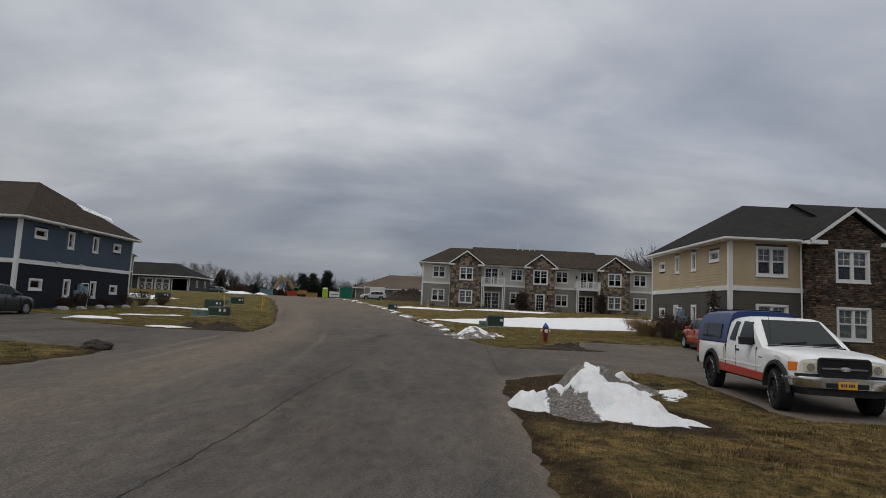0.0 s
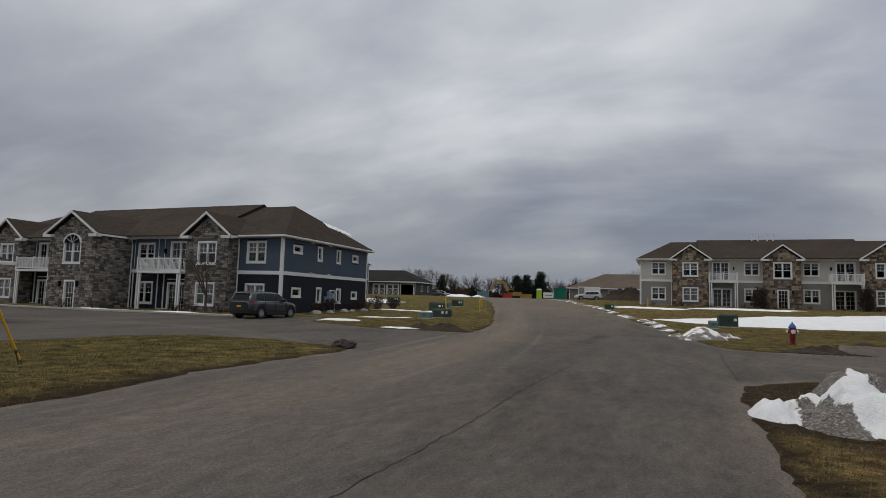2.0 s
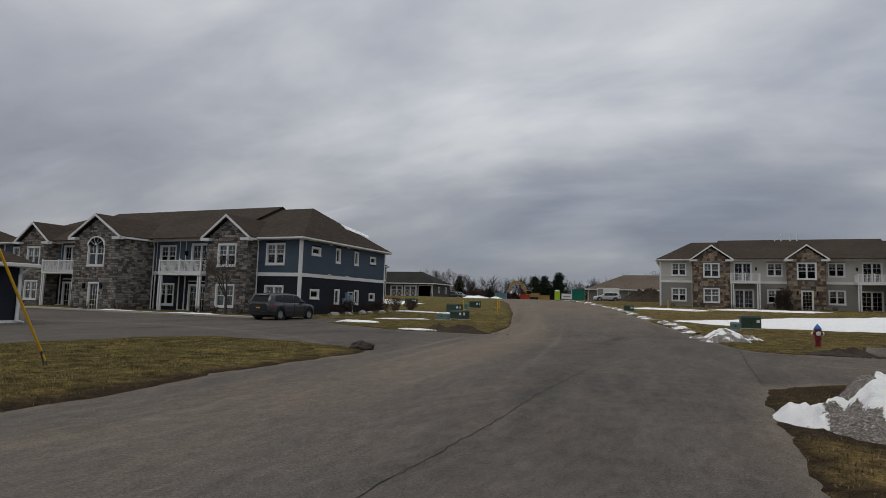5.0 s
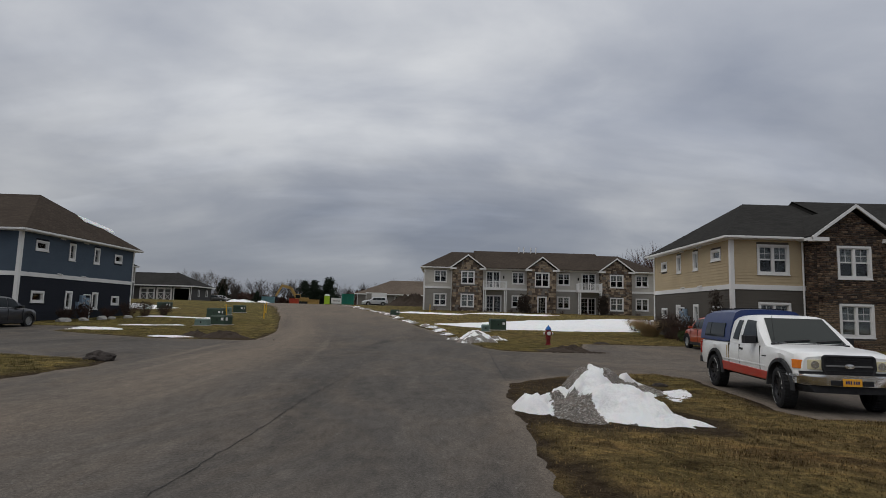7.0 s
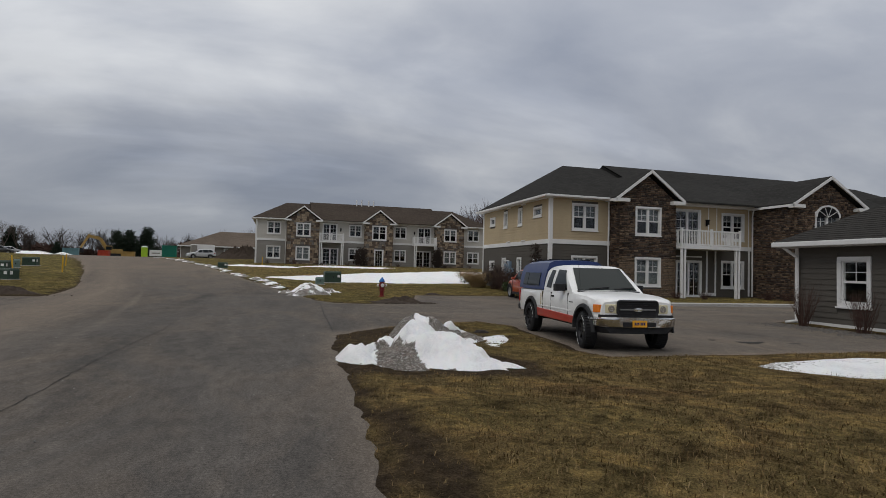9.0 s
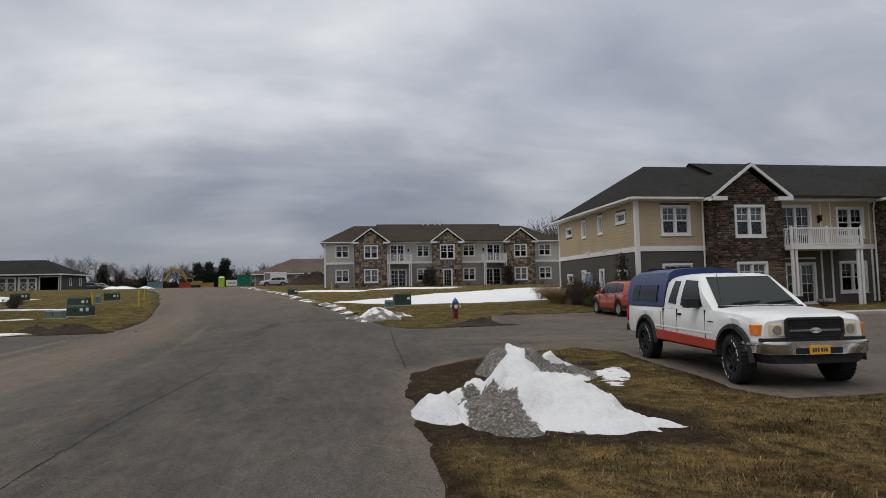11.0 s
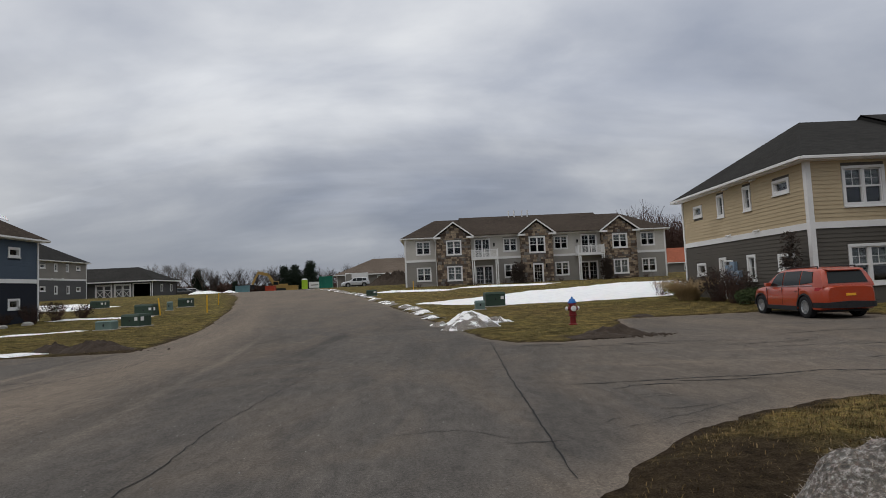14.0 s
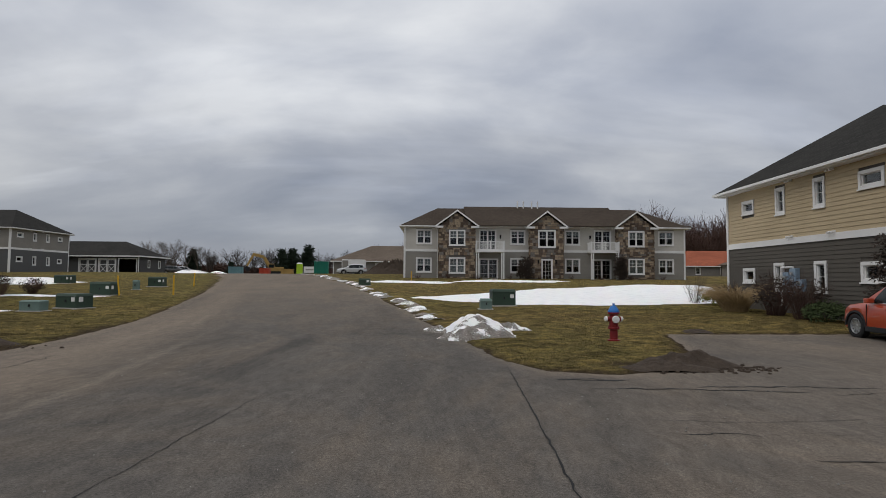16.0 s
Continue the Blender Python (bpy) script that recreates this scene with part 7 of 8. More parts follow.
# beside the tan house
bush(14.2, 43.6, 1.5, 1.5, 1, TWIG, "leafless grey-brown shrub beside the tan house", 50)
bush(14.6, 42.3, 0.75, 1.2, 2, YEL_LEAF, "low golden evergreen shrub beside the tan house", 30, 900, YEL_LEAF)
bush(14.3, 40.6, 1.25, 1.5, 3, RED_TWIG, "russet leafless shrub beside the tan house", 80, 500, BRONZE)
bush(13.6, 38.4, 1.75, 2.6, 4, STRAW, "arching clump of dry straw-coloured ornamental grass", 900, arch=0.38, name="ornamental_grass")
bush(14.1, 36.3, 1.7, 1.9, 5, RED_TWIG, "russet leafless shrub beside the tan house", 130, 700, BRONZE)
bush(14.1, 34.6, 1.5, 1.9, 6, RED_TWIG, "russet leafless shrub beside the tan house", 110, 400, BRONZE)
bush(14.2, 33.6, 0.65, 1.6, 7, GREEN_LEAF, "low spreading evergreen shrub beside the tan house", 40, 1500, GREEN_LEAF)
conifer(14.55, 31.2, 3.0, 0.85, 8, BRONZE, "small bronzed spruce at the house corner", 0.8, 0.10)
for k, (x, y, h, w) in enumerate(((18.0, 29.6, 0.55, 0.9), (20.6, 29.2, 0.5, 1.0), (22.6, 29.2, 0.45, 0.8), (24.3, 28.9, 0.5, 0.9), (28.6, 28.6, 0.6, 1.0), (29.6, 28.2, 0.55, 0.9), (28.9, 25.9, 0.8, 1.1), (31.0, 25.9, 0.7, 1.2))):
    bush(x, y, h, w, 20 + k, RED_TWIG, "small russet shrub along the house front", 60)
for k, (x, y, h) in enumerate(((15.5, 14.3, 1.25), (15.3, 12.3, 1.15), (15.4, 10.9, 1.0))):
    bush(x, y, h, 0.9, 30 + k, RED_TWIG, "leafless russet shrub in a gravel bed by the garage", 60)
# beside the blue house
for k, (x, y, h, w) in enumerate(((-24.2, 37.5, 0.9, 1.1), (-24.3, 39.5, 1.1, 1.2), (-24.2, 42.2, 0.8, 1.3), (-23.9, 44.3, 1.2, 1.7), (-23.6, 46.2, 1.3, 1.8), (-23.0, 48.0, 0.9, 1.4))):
    bush(x, y, h, w, 40 + k, RED_TWIG, "russet leafless shrub beside the blue house", 110, 300, BRONZE)
young = bare_tree(-30.2, 32.6, 4.6, 50, "slim leafless young tree before the stone bay", 4)
for k, x in enumerate((-27.6, -29.2, -31.6, -33.4, -38.4, -41.8)):
    bush(x, 32.9 if x > -35 else 30.4, 0.6, 0.9, 52 + k, RED_TWIG, "small russet shrub along the house front", 50)
# before the far house
for k, (x, w, h) in enumerate(((10.3, 1.7, 2.3), (20.5, 1.2, 2.7))):
    rnd = random.Random(60 + k)
    top = thing("arborvitae", Matrix.Translation((x, 74.8, rise(74.8))), "dark clipped arborvitae before the far house", "shrub", "arborvitae pair")
    g = Geo()
    for _ in range(60):
        a, z = rnd.uniform(0, 6.28), rnd.random()
        needles(g, rnd, (math.cos(a) * w * 0.34 * (1 - z * 0.3), math.sin(a) * w * 0.34, 0.2 + z * (h - 0.4)), w * 0.25, 40, 0.16, 1, 0)
    part("foliage", g, BRONZE, top)
for k in range(9):
    bush(-1.2 + k * 3.3, 75.3, 0.55, 1.1, 70 + k, RED_TWIG, "small dark shrub before the far house", 40)


# ---------------------------------------------------------------- far buildings
grey_house = apartment((-53.8, 88.5, 2.0), True, (GREY_LOW, plain("slate_siding", (0.10, 0.10, 0.10, 1), 0.7), STONE_GREY, ROOF_DARK, 0.3, 0.8), FAR, 12.0, False, "two-storey apartment house with grey siding beyond the lawn", deep=1.0, pitch=0.45)
back_house = apartment((-65.50, 29.75, 0.3), True, PAL_BLUE, FAR, 11.3, False, "two-storey blue apartment house behind the garage", deep=1.0, pitch=0.45)


def lowhouse(x0, x1, y0, depth, base, wallm, roofm, label, h=2.7, pitch=0.42, doors=(), wins=(), opening=None, hip=True):
    """A long single-storey block with a hipped roof, facing the walker."""
    top = thing("garage_block", Matrix.Translation((x0, y0, base)), label, "garage")
    L = x1 - x0
    m = plane(0, 0, 1, 0)
    holes = [(d, 0.0, 2.6, 2.25) for d in doors] + [(w, 1.0, 0.8, 1.2) for w in wins] + ([(opening, 0.0, 2.8, 2.3)] if opening else [])
    wall(top, m, 0, L, -0.6, h, holes, wallm)
    siding(top, m, 0, L, 0.0, h, [(o[0] - 0.1, o[1] - 0.1, o[2] + 0.2, o[3] + 0.2) for o in holes], wallm, 0.2)
    for ms in (plane(L, 0, 0, 1), plane(0, 0, 0, 1) @ Matrix.Diagonal((1, 1, -1, 1)), plane(0, depth, 1, 0) @ Matrix.Diagonal((1, 1, -1, 1))):
        n = L if ms[0][3] == 0 and ms[1][3] > 0 else depth
        wall(top, ms, 0, n, -0.6, h, [], wallm)
    side = plane(L, 0, 0, 1)
    for u in (depth * 0.3, depth * 0.7):
        part("window", bars(u, u + 0.8, 0.9, 2.2, 0.12, 0.0, 0.06), WHITE, top, "", side)
    for d in doors:
        dr = part("garage_door", Geo().box(d, d + 2.6, 0, 2.25, -0.12, -0.06), wallm, top, "garage door with white cross-braced panels")
        dr.matrix_parent_inverse = Matrix.Identity(4)
        dr.data.transform(m)
        g = bars(d - 0.12, d + 2.72, -0.05, 2.37, 0.14, -0.02, 0.06)
        for k in (0, 1):
            a = d + 0.05 + k * 1.28
            bars(a, a + 1.22, 0.05, 2.2, 0.12, -0.06, 0.0, g)
            g.box(a, a + 1.22, 1.35, 1.47, -0.06, 0.0)
            g.tube((a, 0.05, -0.03), (a + 1.22, 1.4, -0.03), 0.05, n=4).tube((a + 1.22, 0.05, -0.03), (a, 1.4, -0.03), 0.05, n=4)
        part("door_trim", g, WHITE, dr, "", m)
    for w in wins:
        window(top, m, w, 1.0, 0.8, 1.2, "single")
    if opening:
        part("door_frame", bars(opening - 0.12, opening + 2.92, -0.05, 2.42, 0.14, -0.02, 0.06), WHITE, top, "", m)
    for a in (0, L - 0.14):
        strip(top, "corner_board", WHITE, m, [(a, a + 0.14, 0, h, 0, 0.06)])
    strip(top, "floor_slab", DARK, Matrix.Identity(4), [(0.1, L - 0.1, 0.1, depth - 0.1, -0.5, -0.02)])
    o, e = 0.5, h + 0.03
    r = e + pitch * (depth / 2 + o)
    hx = depth / 2 if hip else -o
    mid = depth / 2
    roof_mesh("roof", [[(-o, -o, e), (L + o, -o, e), (L - hx, mid, r), (hx, mid, r)], [(L + o, depth + o, e), (-o, depth + o, e), (hx, mid, r), (L - hx, mid, r)],
                       [(-o, depth + o, e), (-o, -o, e), (hx, mid, r)], [(L + o, -o, e), (L + o, depth + o, e), (L - hx, mid, r)]], roofm, top)
    part("gutter", Geo().box(-o, L + o, -o - 0.1, -o, e - 0.2, e), WHITE, top)
    part("side_gutter", Geo().box(L + o, L + o + 0.1, -o, depth + o, e - 0.2, e), WHITE, top)
    return top


SLATE = planked("slate_lap_siding", (0.085, 0.085, 0.085, 1))
TAUPE = planked("warm_grey_siding", (0.20, 0.185, 0.165, 1))
ROOF_TERRA = roofing("terracotta_shingles", (0.26, 0.085, 0.05, 1))
ROOF_FAWN = roofing("fawn_shingles", (0.125, 0.10, 0.08, 1))
lowhouse(-68.6, -46.1, 106, 9, 2.1, SLATE, ROOF_DARK, "grey garage block with white carriage doors, one bay open", doors=(13.1, 16.2), opening=19.3, h=2.8, pitch=0.5)
lowhouse(-18.2, 14.0, 122, 13, 2.1, TAUPE, ROOF_FAWN, "long low garage block with fawn shingle roof", wins=(4.5, 8.0, 11.5, 15.0, 18.5, 22), h=2.7, pitch=0.46)
lowhouse(44, 92, 128, 14, 1.9, TAUPE, ROOF_TERRA, "long low block with terracotta shingle roof", wins=(4, 9, 14, 19), h=2.6, pitch=0.45)
lowhouse(52, 75, 108, 8, 1.9, TAUPE, ROOF_FAWN, "low taupe garage behind the tan house", doors=(2, 6), h=2.5)

# ---------------------------------------------------------------- building site
LIME = painted("lime_plastic", (0.36, 0.55, 0.04, 1), 0.5)
DUMP_GREEN = painted("dumpster_green", (0.015, 0.15, 0.105, 1), 0.6, 0.25)
CAT = painted("machine_yellow", (0.33, 0.215, 0.07, 1), 0.6, 0.25)
REDC = painted("machine_red", (0.36, 0.05, 0.025, 1), 0.6, 0.25)
TEAL = painted("teal_tarp", (0.13, 0.24, 0.27, 1), 0.7, 0.25)
ORANGE_PIPE = painted("orange_pipe", (0.48, 0.17, 0.03, 1), 0.6, 0.25)
I4 = Matrix.Identity(4)


def at(x, y, yaw=0, dz=0.0):
    return Matrix.Translation((x, y, rise(y) + dz)) @ Matrix.Rotation(radians(yaw), 4, "Z")


def toilet(x, y):
    top = thing("portable_toilet", at(x, y, 10), "lime green portable toilet with pale roof beside the road", "portable toilet")
    part("cabin", Geo().box(-0.56, 0.56, -0.56, 0.56, 0, 2.05), LIME, top, "", None, bevel=0.04)
    part("door", Geo().box(-0.36, 0.36, -0.60, -0.55, 0.12, 1.95), LIME, top, "", None, bevel=0.01)
    part("roof", Geo().hull8([(-0.6, -0.6, 2.05), (0.6, -0.6, 2.05), (0.6, 0.6, 2.05), (-0.6, 0.6, 2.05), (-0.35, -0.35, 2.32), (0.35, -0.35, 2.32), (0.35, 0.35, 2.32), (-0.35, 0.35, 2.32)]), WHITE, top, "translucent white roof", None, bevel=0.03)


def excavator(x, y, yaw):
    top = thing("excavator", at(x, y, yaw), "yellow tracked excavator with bent boom at the building site", "excavator")
    for s in (-1, 1):
        g = Geo().extrude([(-1.9, 0.4), (-1.6, 0.05), (1.6, 0.05), (1.9, 0.4), (1.6, 0.85), (-1.6, 0.85)], lambda u, v, w: (u, w, v), s * 1.2 - 0.3, s * 1.2 + 0.3)
        part("track", g, BLACK, top, "", None, bevel=0.05)
    part("house", Geo().box(-2.2, 1.2, -1.25, 1.25, 1.05, 2.1), CAT, top, "", None, bevel=0.08)
    part("cab", Geo().box(0.1, 1.4, 0.3, 1.3, 1.1, 2.9), CAT, top, "", None, bevel=0.06)
    part("cab_window", Geo().box(0.2, 1.42, 0.4, 1.32, 1.9, 2.75), CAR_GLASS, top)
    for n, pts, w in (("boom", [(0.8, 1.6), (2.6, 4.6), (5.2, 5.2)], 0.28), ("stick", [(5.0, 5.3), (6.6, 2.2)], 0.2)):
        g = Geo()
        for (a, b), (c, d) in zip(pts, pts[1:]):
            q = Vector((d - b, 0, -(c - a))).normalized() * w * 1.3
            p = [(a - q.x, -w, b - q.z), (c - q.x, -w, d - q.z), (c - q.x, w, d - q.z), (a - q.x, w, b - q.z), (a + q.x, -w, b + q.z), (c + q.x, -w, d + q.z), (c + q.x, w, d + q.z), (a + q.x, w, b + q.z)]
            g.hull8(p)
        part(n, g, CAT, top, "", None, bevel=0.03)
    part("bucket", Geo().extrude([(6.3, 2.2), (7.1, 2.1), (6.9, 1.2), (6.2, 0.9), (5.9, 1.4)], lambda u, v, w: (u, w, v), -0.6, 0.6), BLACK, top, "", None, bevel=0.04)
    part("ram", Geo().tube((1.2, 0, 1.7), (3.0, 0, 4.0), 0.09, n=8).tube((3.4, 0, 5.4), (5.3, 0, 5.9), 0.08, n=8), CHROME, top)


def skip(x, y, yaw, l, w, h, mat, label, name="dumpster"):
    top = thing(name, at(x, y, yaw), label, "dumpster")
    g = Geo().box(-l / 2, l / 2, -w / 2, -w / 2 + 0.08, 0.15, h).box(-l / 2, l / 2, w / 2 - 0.08, w / 2, 0.15, h).box(-l / 2, -l / 2 + 0.08, -w / 2 + 0.08, w / 2 - 0.08, 0.15, h).box(l / 2 - 0.08, l / 2, -w / 2 + 0.08, w / 2 - 0.08, 0.15, h).box(-l / 2, l / 2, -w / 2, w / 2, 0.1, 0.2)
    part("body", g, mat, top)
    u = -l / 2 + 0.3
    while u < l / 2:
        part("rib", Geo().box(u, u + 0.1, -w / 2 - 0.07, -w / 2, 0.15, h), mat, top)
        u += 0.75
    part("rim", bars(-l / 2 - 0.06, l / 2 + 0.06, -w / 2 - 0.06, w / 2 + 0.06, 0.12, h - 0.1, h + 0.02), mat, top)
    for s in (-1, 1):
        part("skid", Geo().box(-l / 2, l / 2, s * 0.5 - 0.08, s * 0.5 + 0.08, -0.05, 0.12), BLACK, top)


toilet(-25.1, 125)
excavator(-39.5, 160, 200)
skip(-18.6, 113, 4, 2.3, 2.0, 2.2, DUMP_GREEN, "tall green waste container with cross braces")
skip(-35.5, 138, 0, 2.0, 1.6, 1.4, REDC, "red site container on bare ground")
skip(-42.0, 139, 8, 2.8, 1.9, 1.7, TEAL, "pale teal covered container on bare ground")
skip(-32.7, 146, 0, 2.6, 1.6, 1.4, CAT, "yellow machine body at the building site")
sign = thing("site_sign", at(-22.3, 121, 6), "white signboard on two low posts beside the road", "sign")
part("board", Geo().box(-1.1, 1.1, -0.03, 0.03, 0.35, 1.5), WHITE, sign, "", None, bevel=0.01)
for s in (-1, 1):
    part("post", Geo().box(s * 0.9 - 0.05, s * 0.9 + 0.05, 0.03, 0.12, -0.2, 1.5), WOODPOLE, sign)
part("lettering_bar", Geo().box(-0.7, 0.7, -0.036, -0.03, 0.8, 1.0), GREY_LOW, sign, "faint unreadable lettering")


def trailer(x, y):
    top = thing("box_trailer", at(x, y, 4), "white enclosed box trailer parked beside the low garage", "trailer")
    part("box", Geo().box(-2.0, 2.0, -1.1, 1.1, 0.55, 2.6), WHITE, top, "", None, bevel=0.06)
    part("door", Geo().box(-1.9, -0.9, -1.12, -1.1, 0.65, 2.45), GREY_LOW, top)
    for s in (-1, 1):
        wheel(top, 0.0, s * 0.95, 0.34, 0.2, ALLOY, 6, s)
    part("tow_bar", Geo().box(2.0, 3.1, -0.06, 0.06, 0.45, 0.57), BLACK, top)


trailer(-13.2, 114)
suv(parked(-11.5, 108.5, 2.2, 200, 0.98), car_paint("silver_paint", (0.5, 0.51, 0.52, 1)), "silver suv parked beside the low garage", rails=False)
for k, (x, y, hd, c) in enumerate(((58, 92, 185, (0.03, 0.03, 0.035, 1)), (63, 93, 10, (0.35, 0.36, 0.37, 1)), (-53, 131, 10, (0.03, 0.03, 0.03, 1)), (-58.5, 134, 170, (0.04, 0.04, 0.045, 1)), (-54, 138, 20, (0.4, 0.4, 0.4, 1)), (-64, 142, 190, (0.06, 0.06, 0.07, 1)))):
    suv(parked(x, y, rise(y), hd, 0.98), car_paint("far_car_paint", c), ("dark car parked far off", "silver car parked far off")[c[0] > 0.2], rails=False)
clods(-5.5, 103, 5.0, 3.0, 2.6, 9, "large heap of brown dug earth beside the far house")
clods(-66, 140, 9, 4, 1.6, 10, "long heap of orange-brown earth at the site")
# pipes and a white tank on the left of the site
for k in range(9):
    g = Geo().tube((-3, 0, 0), (3, 0, 0), 0.28, n=12)
    ob = part("plastic_pipe", g, ORANGE_PIPE, None, "", None, smooth=40)
    ob.location = (-62.5 + (k % 2) * 0.6, 132 + (k % 5) * 0.6, rise(132) + 0.28 + (k // 5) * 0.5)
    tagged(ob, "long orange plastic pipe in a stack", "pipe", "pipe stack")
tank = thing("fuel_tank", at(-63.5, 124, 5), "white cylindrical tank on a low frame", "tank")
part("vessel", Geo().tube((-2.0, 0, 1.1), (2.0, 0, 1.1), 0.8, n=18), WHITE, tank, "", None, smooth=40, bevel=0.05)
part("frame", Geo().box(-1.6, -1.3, -0.7, 0.7, 0, 0.6).box(1.3, 1.6, -0.7, 0.7, 0, 0.6).box(-1.6, 1.6, -0.7, -0.55, 0.0, 0.2), BLACK, tank)

# ---------------------------------------------------------------- distant trees
for k, (x, y, h) in enumerate(((-86, 190, 9.0), (-83.5, 188, 10.5), (-80.5, 192, 10.2), (-78, 189, 10.5), (-75, 192, 9.8), (-72.5, 194, 9.0))):
    bare_tree(x, y, h, 100 + k, "tall leafless tree at the field edge", 5, "row of bare trees")
for k, (x, y, h, w) in enumerate(((-48.6, 202, 8.6, 4.2), (-45.6, 204, 8.8, 4.2), (-40.6, 206, 10.0, 4.6), (-74.8, 196, 8.0, 3.0), (-66, 205, 4.5, 2.4))):
    conifer(x, y, h, w, 120 + k, NEEDLE, "dark green pine tree behind the building site")


def woods(name, spots, mat, label):
    g = Geo()
    for x, y, h, seed in spots:
        rnd = random.Random(seed)
        base = Vector((x, y, rise(y) - 0.3))
        g.tube(base, base + Vector((0, 0, h * 0.35)), h * 0.018, h * 0.012, 3, False)
        for _ in range(5):
            d = Vector((rnd.gauss(0, 0.4), rnd.gauss(0, 0.4), 1)).normalized()
            limb(g, rnd, base + Vector((0, 0, h * rnd.uniform(0.1, 0.35))), d, h * 0.4, h * 0.013, 2, 3)
    return tagged(part(name, g, mat, None), label, "woods", kind="stuff")


rw = random.Random(7)
line = []
for k in range(170):
    x = -260 + 420 * k / 170 + rw.gauss(0, 2)
    y = 255 + 0.05 * abs(x) + rw.uniform(-14, 22)
    line.append((x, y, rw.uniform(7.5, 12.5), 300 + k))
woods("far_woods", line, plain("far_bark", (0.05, 0.042, 0.038, 1), 0.95, vary=0.3), "hazy line of leafless trees along the horizon")
hill = []
for k in range(120):
    x = rw.uniform(70, 185)
    y = rw.uniform(205, 260)
    hill.append((x, y, rw.uniform(17, 25), 600 + k))
for k in range(70):
    x = rw.uniform(-22, 60)
    y = rw.uniform(185, 215)
    hill.append((x, y, rw.uniform(7.5, 10) + max(0, (x + 20) * 0.06), 800 + k))
woods("hill_woods", hill, RED_TWIG, "dark leafless wood rising behind the houses")


def thicket(name, x0, x1, y, h, n, seed, mat, label):
    """The dense lower growth of the woods: clumps of small upright leaves of twig."""
    rnd = random.Random(seed)
    g = Geo()
    for _ in range(n):
        x = rnd.uniform(x0, x1)
        yy = y + rnd.uniform(-8, 8) + 0.05 * abs(x)
        hh = h * (0.55 + 0.45 * noise.noise((x * 0.06, seed, 0))) * rnd.uniform(0.3, 1.0)
        needles(g, rnd, (x, yy, rise(yy) + hh * 0.6), 1.6, 14, 1.1, 1.0, -0.4)
    return tagged(part(name, g, mat, None), label, "thicket", kind="stuff")


thicket("brush", -270, 190, 262, 9.5, 4200, 3, RED_TWIG, "dense brown brush under the far trees")
thicket("brush", 60, 190, 225, 17, 1600, 4, RED_TWIG, "dense brown brush under the hill wood")
thicket("brush", -30, 60, 200, 9, 700, 5, RED_TWIG, "dense brown brush behind the houses")

# ---------------------------------------------------------------- rocks, gravel and loose things
ROCK = plain("dark_rock", (0.045, 0.038, 0.034, 1), 0.95, vary=0.4)


def lump(x, y, r, sq, seed, mat, name, label, cat, group="", sub=3):
    bm = bmesh.new()
    bmesh.ops.create_icosphere(bm, subdivisions=sub, radius=1.0)
    for v in bm.verts:
        k = 1 + 0.35 * noise.noise(v.co * 1.4 + Vector((seed, 0, 0))) + 0.15 * noise.noise(v.co * 4 + Vector((0, seed, 0)))
        v.co = Vector((v.co.x * r * 1.25 * k, v.co.y * r * k, v.co.z * r * sq * k))
    me = bpy.data.meshes.new(name)
    bm.to_mesh(me)
    bm.free()
    me.materials.append(mat)
    ob = new(name, me)
    ob.location = (x, y, on_ground(x, y) + r * sq * 0.4)
    return tagged(ob, label, cat, group)


lump(-8.75, 15.15, 0.30, 0.55, 1, ROCK, "rock", "dark lumpy rock on the grass corner", "rock")
lump(4.6, 12.6, 0.12, 0.5, 2, ROCK, "rock", "dark stone beside the snow pile", "rock")
for k, (x, y, r) in enumerate(((-24.0, 37.0, 0.32), (-23.6, 38.4, 0.25), (-23.5, 40.3, 0.3), (-23.4, 41.3, 0.22), (-23.2, 43.0, 0.28))):
    lump(x, y, r, 0.6, 5 + k, CONCRETE, "landscape_stone", "pale landscape stone in the bed beside the blue house", "stone", "bed stones", 2)


def scatter(name, n, spotfn, size, mat, label, seed):
    rnd = random.Random(seed)
    g = Geo()
    for _ in range(n):
        x, y = spotfn(rnd)
        s = size * rnd.uniform(0.4, 1.3)
        z = on_ground_fast(x, y)
        R = Matrix.Translation((x, y, z)) @ Matrix.Rotation(rnd.uniform(0, 6.3), 4, "Z")
        g.hull8([R @ Vector(p) for p in ((-s, -s * 0.7, -s * 0.3), (s * 0.8, -s * 0.8, -s * 0.3), (s, s * 0.7, -s * 0.3), (-s * 0.7, s, -s * 0.3), (-s * 0.5, -s * 0.4, s * 0.6), (s * 0.4, -s * 0.4, s * 0.5), (s * 0.5, s * 0.3, s * 0.6), (-s * 0.4, s * 0.5, s * 0.45))])
    return tagged(part(name, g, mat, None), label, "gravel", kind="stuff")


def on_ground_fast(x, y):
    return rise(y) + 0.004


GRAVEL = plain("pale_gravel", (0.19, 0.18, 0.165, 1), 0.9, vary=0.35)
scatter("grit", 500, lambda r: (r.uniform(-7, 1.0), r.uniform(2, 26)), 0.009, GRAVEL, "small loose stones scattered on the asphalt", 1)
scatter("grit", 300, lambda r: (r.uniform(2, 13), r.uniform(16, 23)), 0.010, GRAVEL, "small loose stones scattered on the asphalt", 2)
scatter("clods", 700, lambda r: (r.gauss(4.8, 0.8), 23.95 + r.gauss(0, 0.22)), 0.045, EARTH, "loose clods of wet earth at the lawn corner", 4)
scatter("clods", 500, lambda r: (r.gauss(-10.4, 0.8), 26.5 + r.gauss(0, 0.16)), 0.045, EARTH, "loose clods of wet earth at the lawn corner", 5)
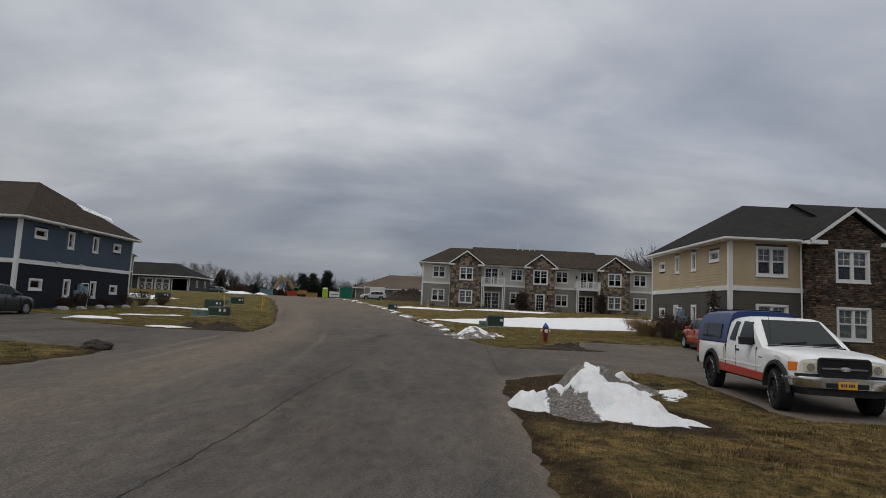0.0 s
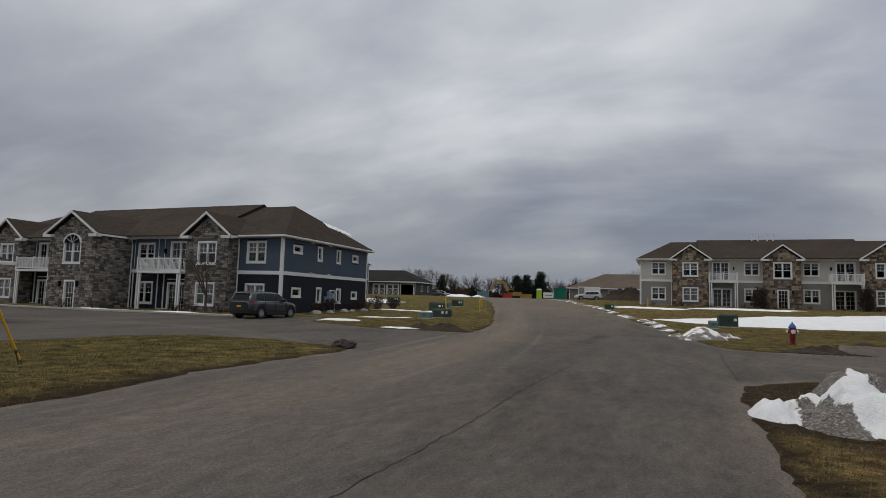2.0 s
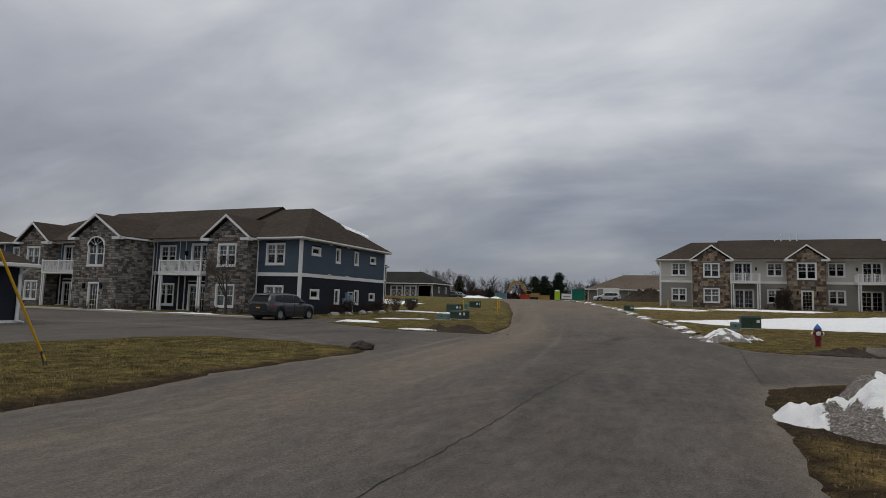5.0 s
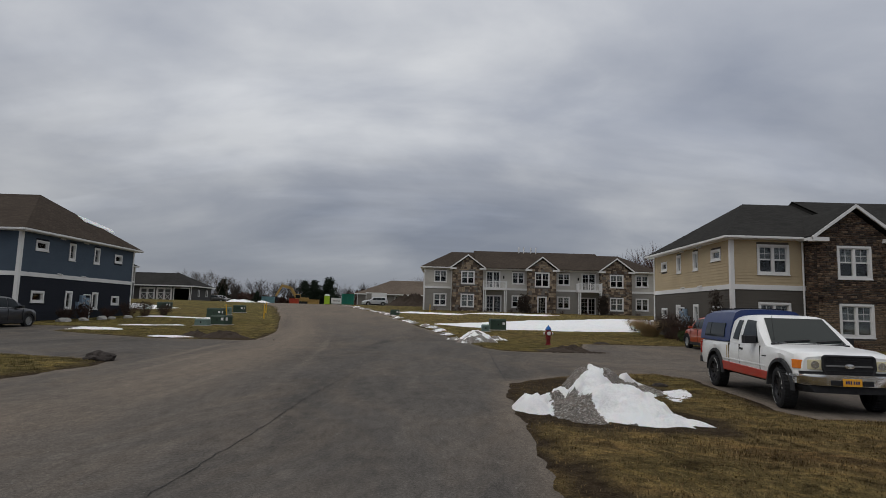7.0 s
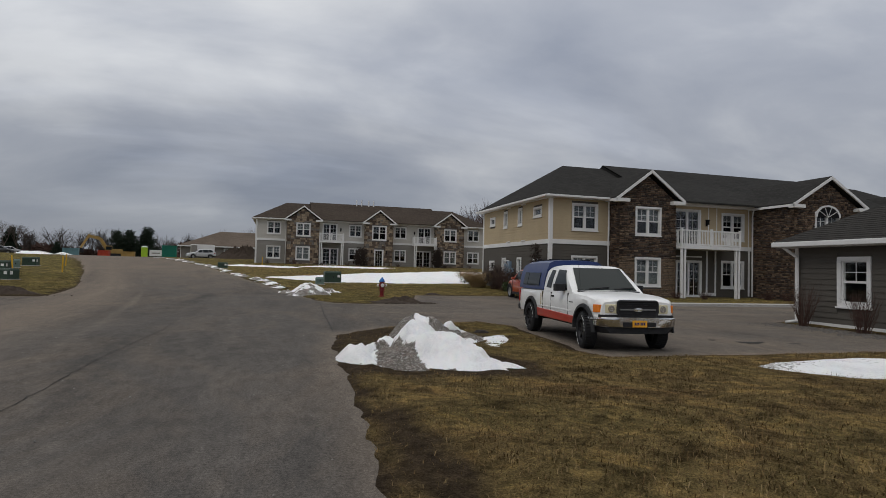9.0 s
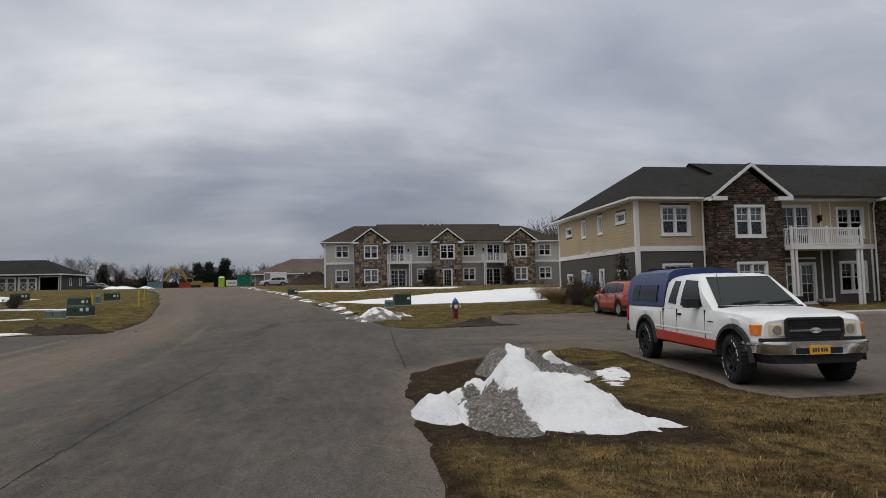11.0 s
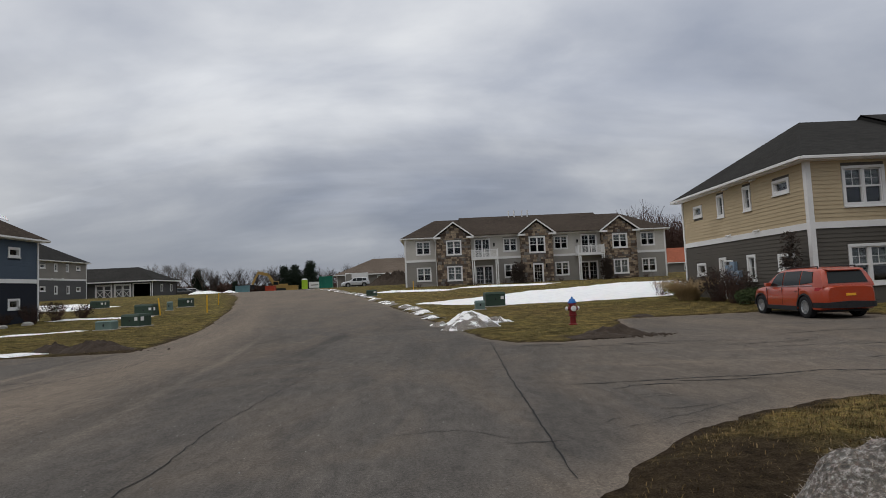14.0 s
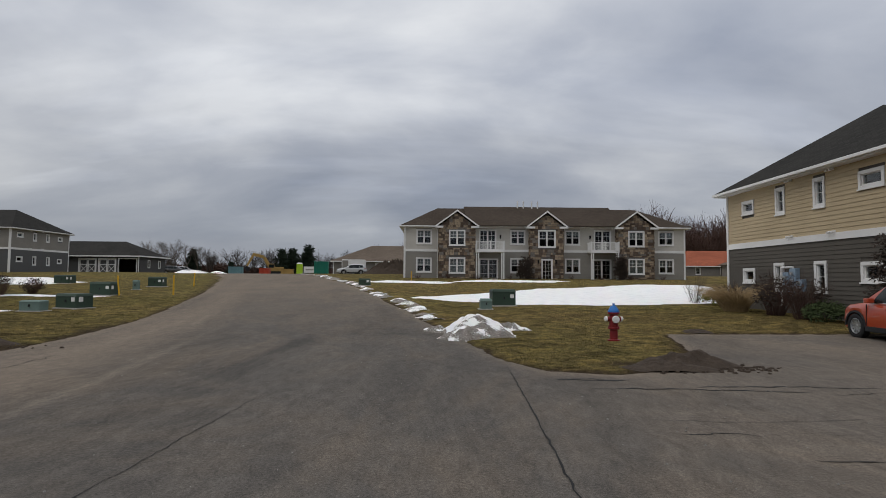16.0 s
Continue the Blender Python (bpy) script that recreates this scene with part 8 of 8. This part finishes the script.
scatter("clods", 700, lambda r: (1.28 + abs(r.gauss(0, 0.3)), r.uniform(3, 10.5)), 0.014, EARTH, "crumbs of wet earth along the lawn edge", 6)
scatter("clods", 800, lambda r: (-8.2 - abs(r.gauss(0, 0.3)), r.uniform(3, 14.5)), 0.016, EARTH, "crumbs of wet earth along the lawn edge", 7)
scatter("gravel_bed", 1500, lambda r: (15.0 + r.gauss(0, 0.35), r.uniform(8, 15.3)), 0.035, plain("dark_gravel", (0.12, 0.11, 0.10, 1), 0.9, vary=0.4), "grey gravel bed along the garage wall", 3)


# ---------------------------------------------------------------- grass blades
def blades(name, n, box, hgt, seed, mat, label, keep):
    rs = np.random.RandomState(seed)
    x, y = rs.uniform(box[0], box[1], n), rs.uniform(box[2], box[3], n)
    D = paved_dist(x, y)
    s = soil_mask(x, y, D)
    ok = (D > 0.05) & (rs.rand(n) > s * 0.93) & keep(x, y)
    x, y, D = x[ok], y[ok], D[ok]
    n = len(x)
    z = lawn_z(x, y, D) - 0.004
    a, h = rs.uniform(0, 2 * np.pi, n), hgt * rs.uniform(0.45, 1.3, n) * (0.8 + 0.3 * wavy(x, y, 2.0, 91))
    lean = rs.uniform(0.3, 1.6, n) * h
    w = 0.0032 * rs.uniform(0.6, 1.4, n)
    ca, sa = np.cos(a), np.sin(a)
    p0 = np.stack([x - sa * w, y + ca * w, z], -1)
    p1 = np.stack([x + sa * w, y - ca * w, z], -1)
    m0 = np.stack([x + ca * lean * 0.4 - sa * w * 0.8, y + sa * lean * 0.4 + ca * w * 0.8, z + h * 0.7], -1)
    m1 = np.stack([x + ca * lean * 0.4 + sa * w * 0.8, y + sa * lean * 0.4 - ca * w * 0.8, z + h * 0.7], -1)
    tip = np.stack([x + ca * lean, y + sa * lean, z + h * 0.8], -1)
    V = np.stack([p0, p1, m1, m0, tip], 1).reshape(-1, 3)
    k = np.arange(n) * 5
    loops = np.stack([k, k + 1, k + 2, k + 3, k + 3, k + 2, k + 4], -1).reshape(-1)
    me = bpy.data.meshes.new(name)
    me.vertices.add(len(V))
    me.vertices.foreach_set("co", V.ravel().astype(np.float32))
    me.loops.add(len(loops))
    me.loops.foreach_set("vertex_index", loops.astype(np.int32))
    me.polygons.add(2 * n)
    starts = np.stack([np.arange(n) * 7, np.arange(n) * 7 + 4], -1).reshape(-1)
    me.polygons.foreach_set("loop_start", starts.astype(np.int32))
    me.update(calc_edges=True)
    me.validate()
    me.materials.append(mat)
    return tagged(new(name, me), label, "grass", kind="stuff")


def blade_mat(name, cols):
    m = Mat(name, 0.9, spec=0.06)
    r = m.rand(True)
    n = m.noise(1.6, 6, 0.7, (1, 1, 1), 1.0, 8)
    c = m.ramp(r, [(i / (len(cols) - 1), q) for i, q in enumerate(cols)])
    m.color(m.mix(0.85, c, m.ramp(n, [(0.34, (0.45, 0.42, 0.4)), (0.5, (1, 1, 1)), (0.68, (1.5, 1.42, 1.3))]), "MULTIPLY"))
    return m.mat


DRY = blade_mat("dry_grass", [(0.07, 0.043, 0.02), (0.19, 0.13, 0.06), (0.10, 0.075, 0.03), (0.27, 0.195, 0.10)])
OLIVE = blade_mat("olive_grass", [(0.085, 0.070, 0.026), (0.092, 0.088, 0.028), (0.18, 0.14, 0.06), (0.26, 0.2, 0.095)])
blades("grass", 150000, (0.9, 14.5, 1.5, 15.6), 0.045, 1, DRY, "short matted brown winter grass", lambda x, y: ridged(x, y) < 0.0)
blades("grass", 70000, (-17, -7.4, 3.0, 16.5), 0.05, 2, OLIVE, "short matted olive winter grass", lambda x, y: x < 99)
blades("grass", 70000, (1.0, 15.0, 23.0, 40), 0.055, 3, OLIVE, "short matted olive winter grass", lambda x, y: roadside(x, y) < 0.0)
blades("grass", 50000, (-21, -8, 25, 46), 0.06, 4, OLIVE, "short matted olive winter grass", lambda x, y: x < 99)


def straw(n, seed):
    """Dead stalks caught in the dirty part of the snow pile."""
    rs = np.random.RandomState(seed)
    x, y = rs.uniform(1.0, 5.0, n), rs.uniform(7.6, 13.4, n)
    H = ridged(x, y)
    d = ridged_dirt(x, y, H)
    ok = (H > 0.0) & (rs.rand(n) < d * d)
    x, y, H = x[ok], y[ok], H[ok]
    z = lawn_z(x, y, paved_dist(x, y)) + H
    g = Geo()
    for i in range(len(x)):
        a, l = rs.uniform(0, 6.28), rs.uniform(0.02, 0.06)
        p = Vector((x[i], y[i], z[i] + 0.002))
        q = p + Vector((math.cos(a) * l, math.sin(a) * l, rs.uniform(-0.005, 0.02)))
        s = Vector((-math.sin(a), math.cos(a), 0)) * 0.0028
        g.face(p - s, p + s, q + s * 0.6, q - s * 0.6)
    tagged(part("straw_litter", g, blade_mat("straw_litter", [(0.12, 0.095, 0.075), (0.26, 0.22, 0.18), (0.4, 0.36, 0.31)]), None), "dead straw stalks matted in the dirty snow", "straw", kind="stuff")


straw(40000, 5)
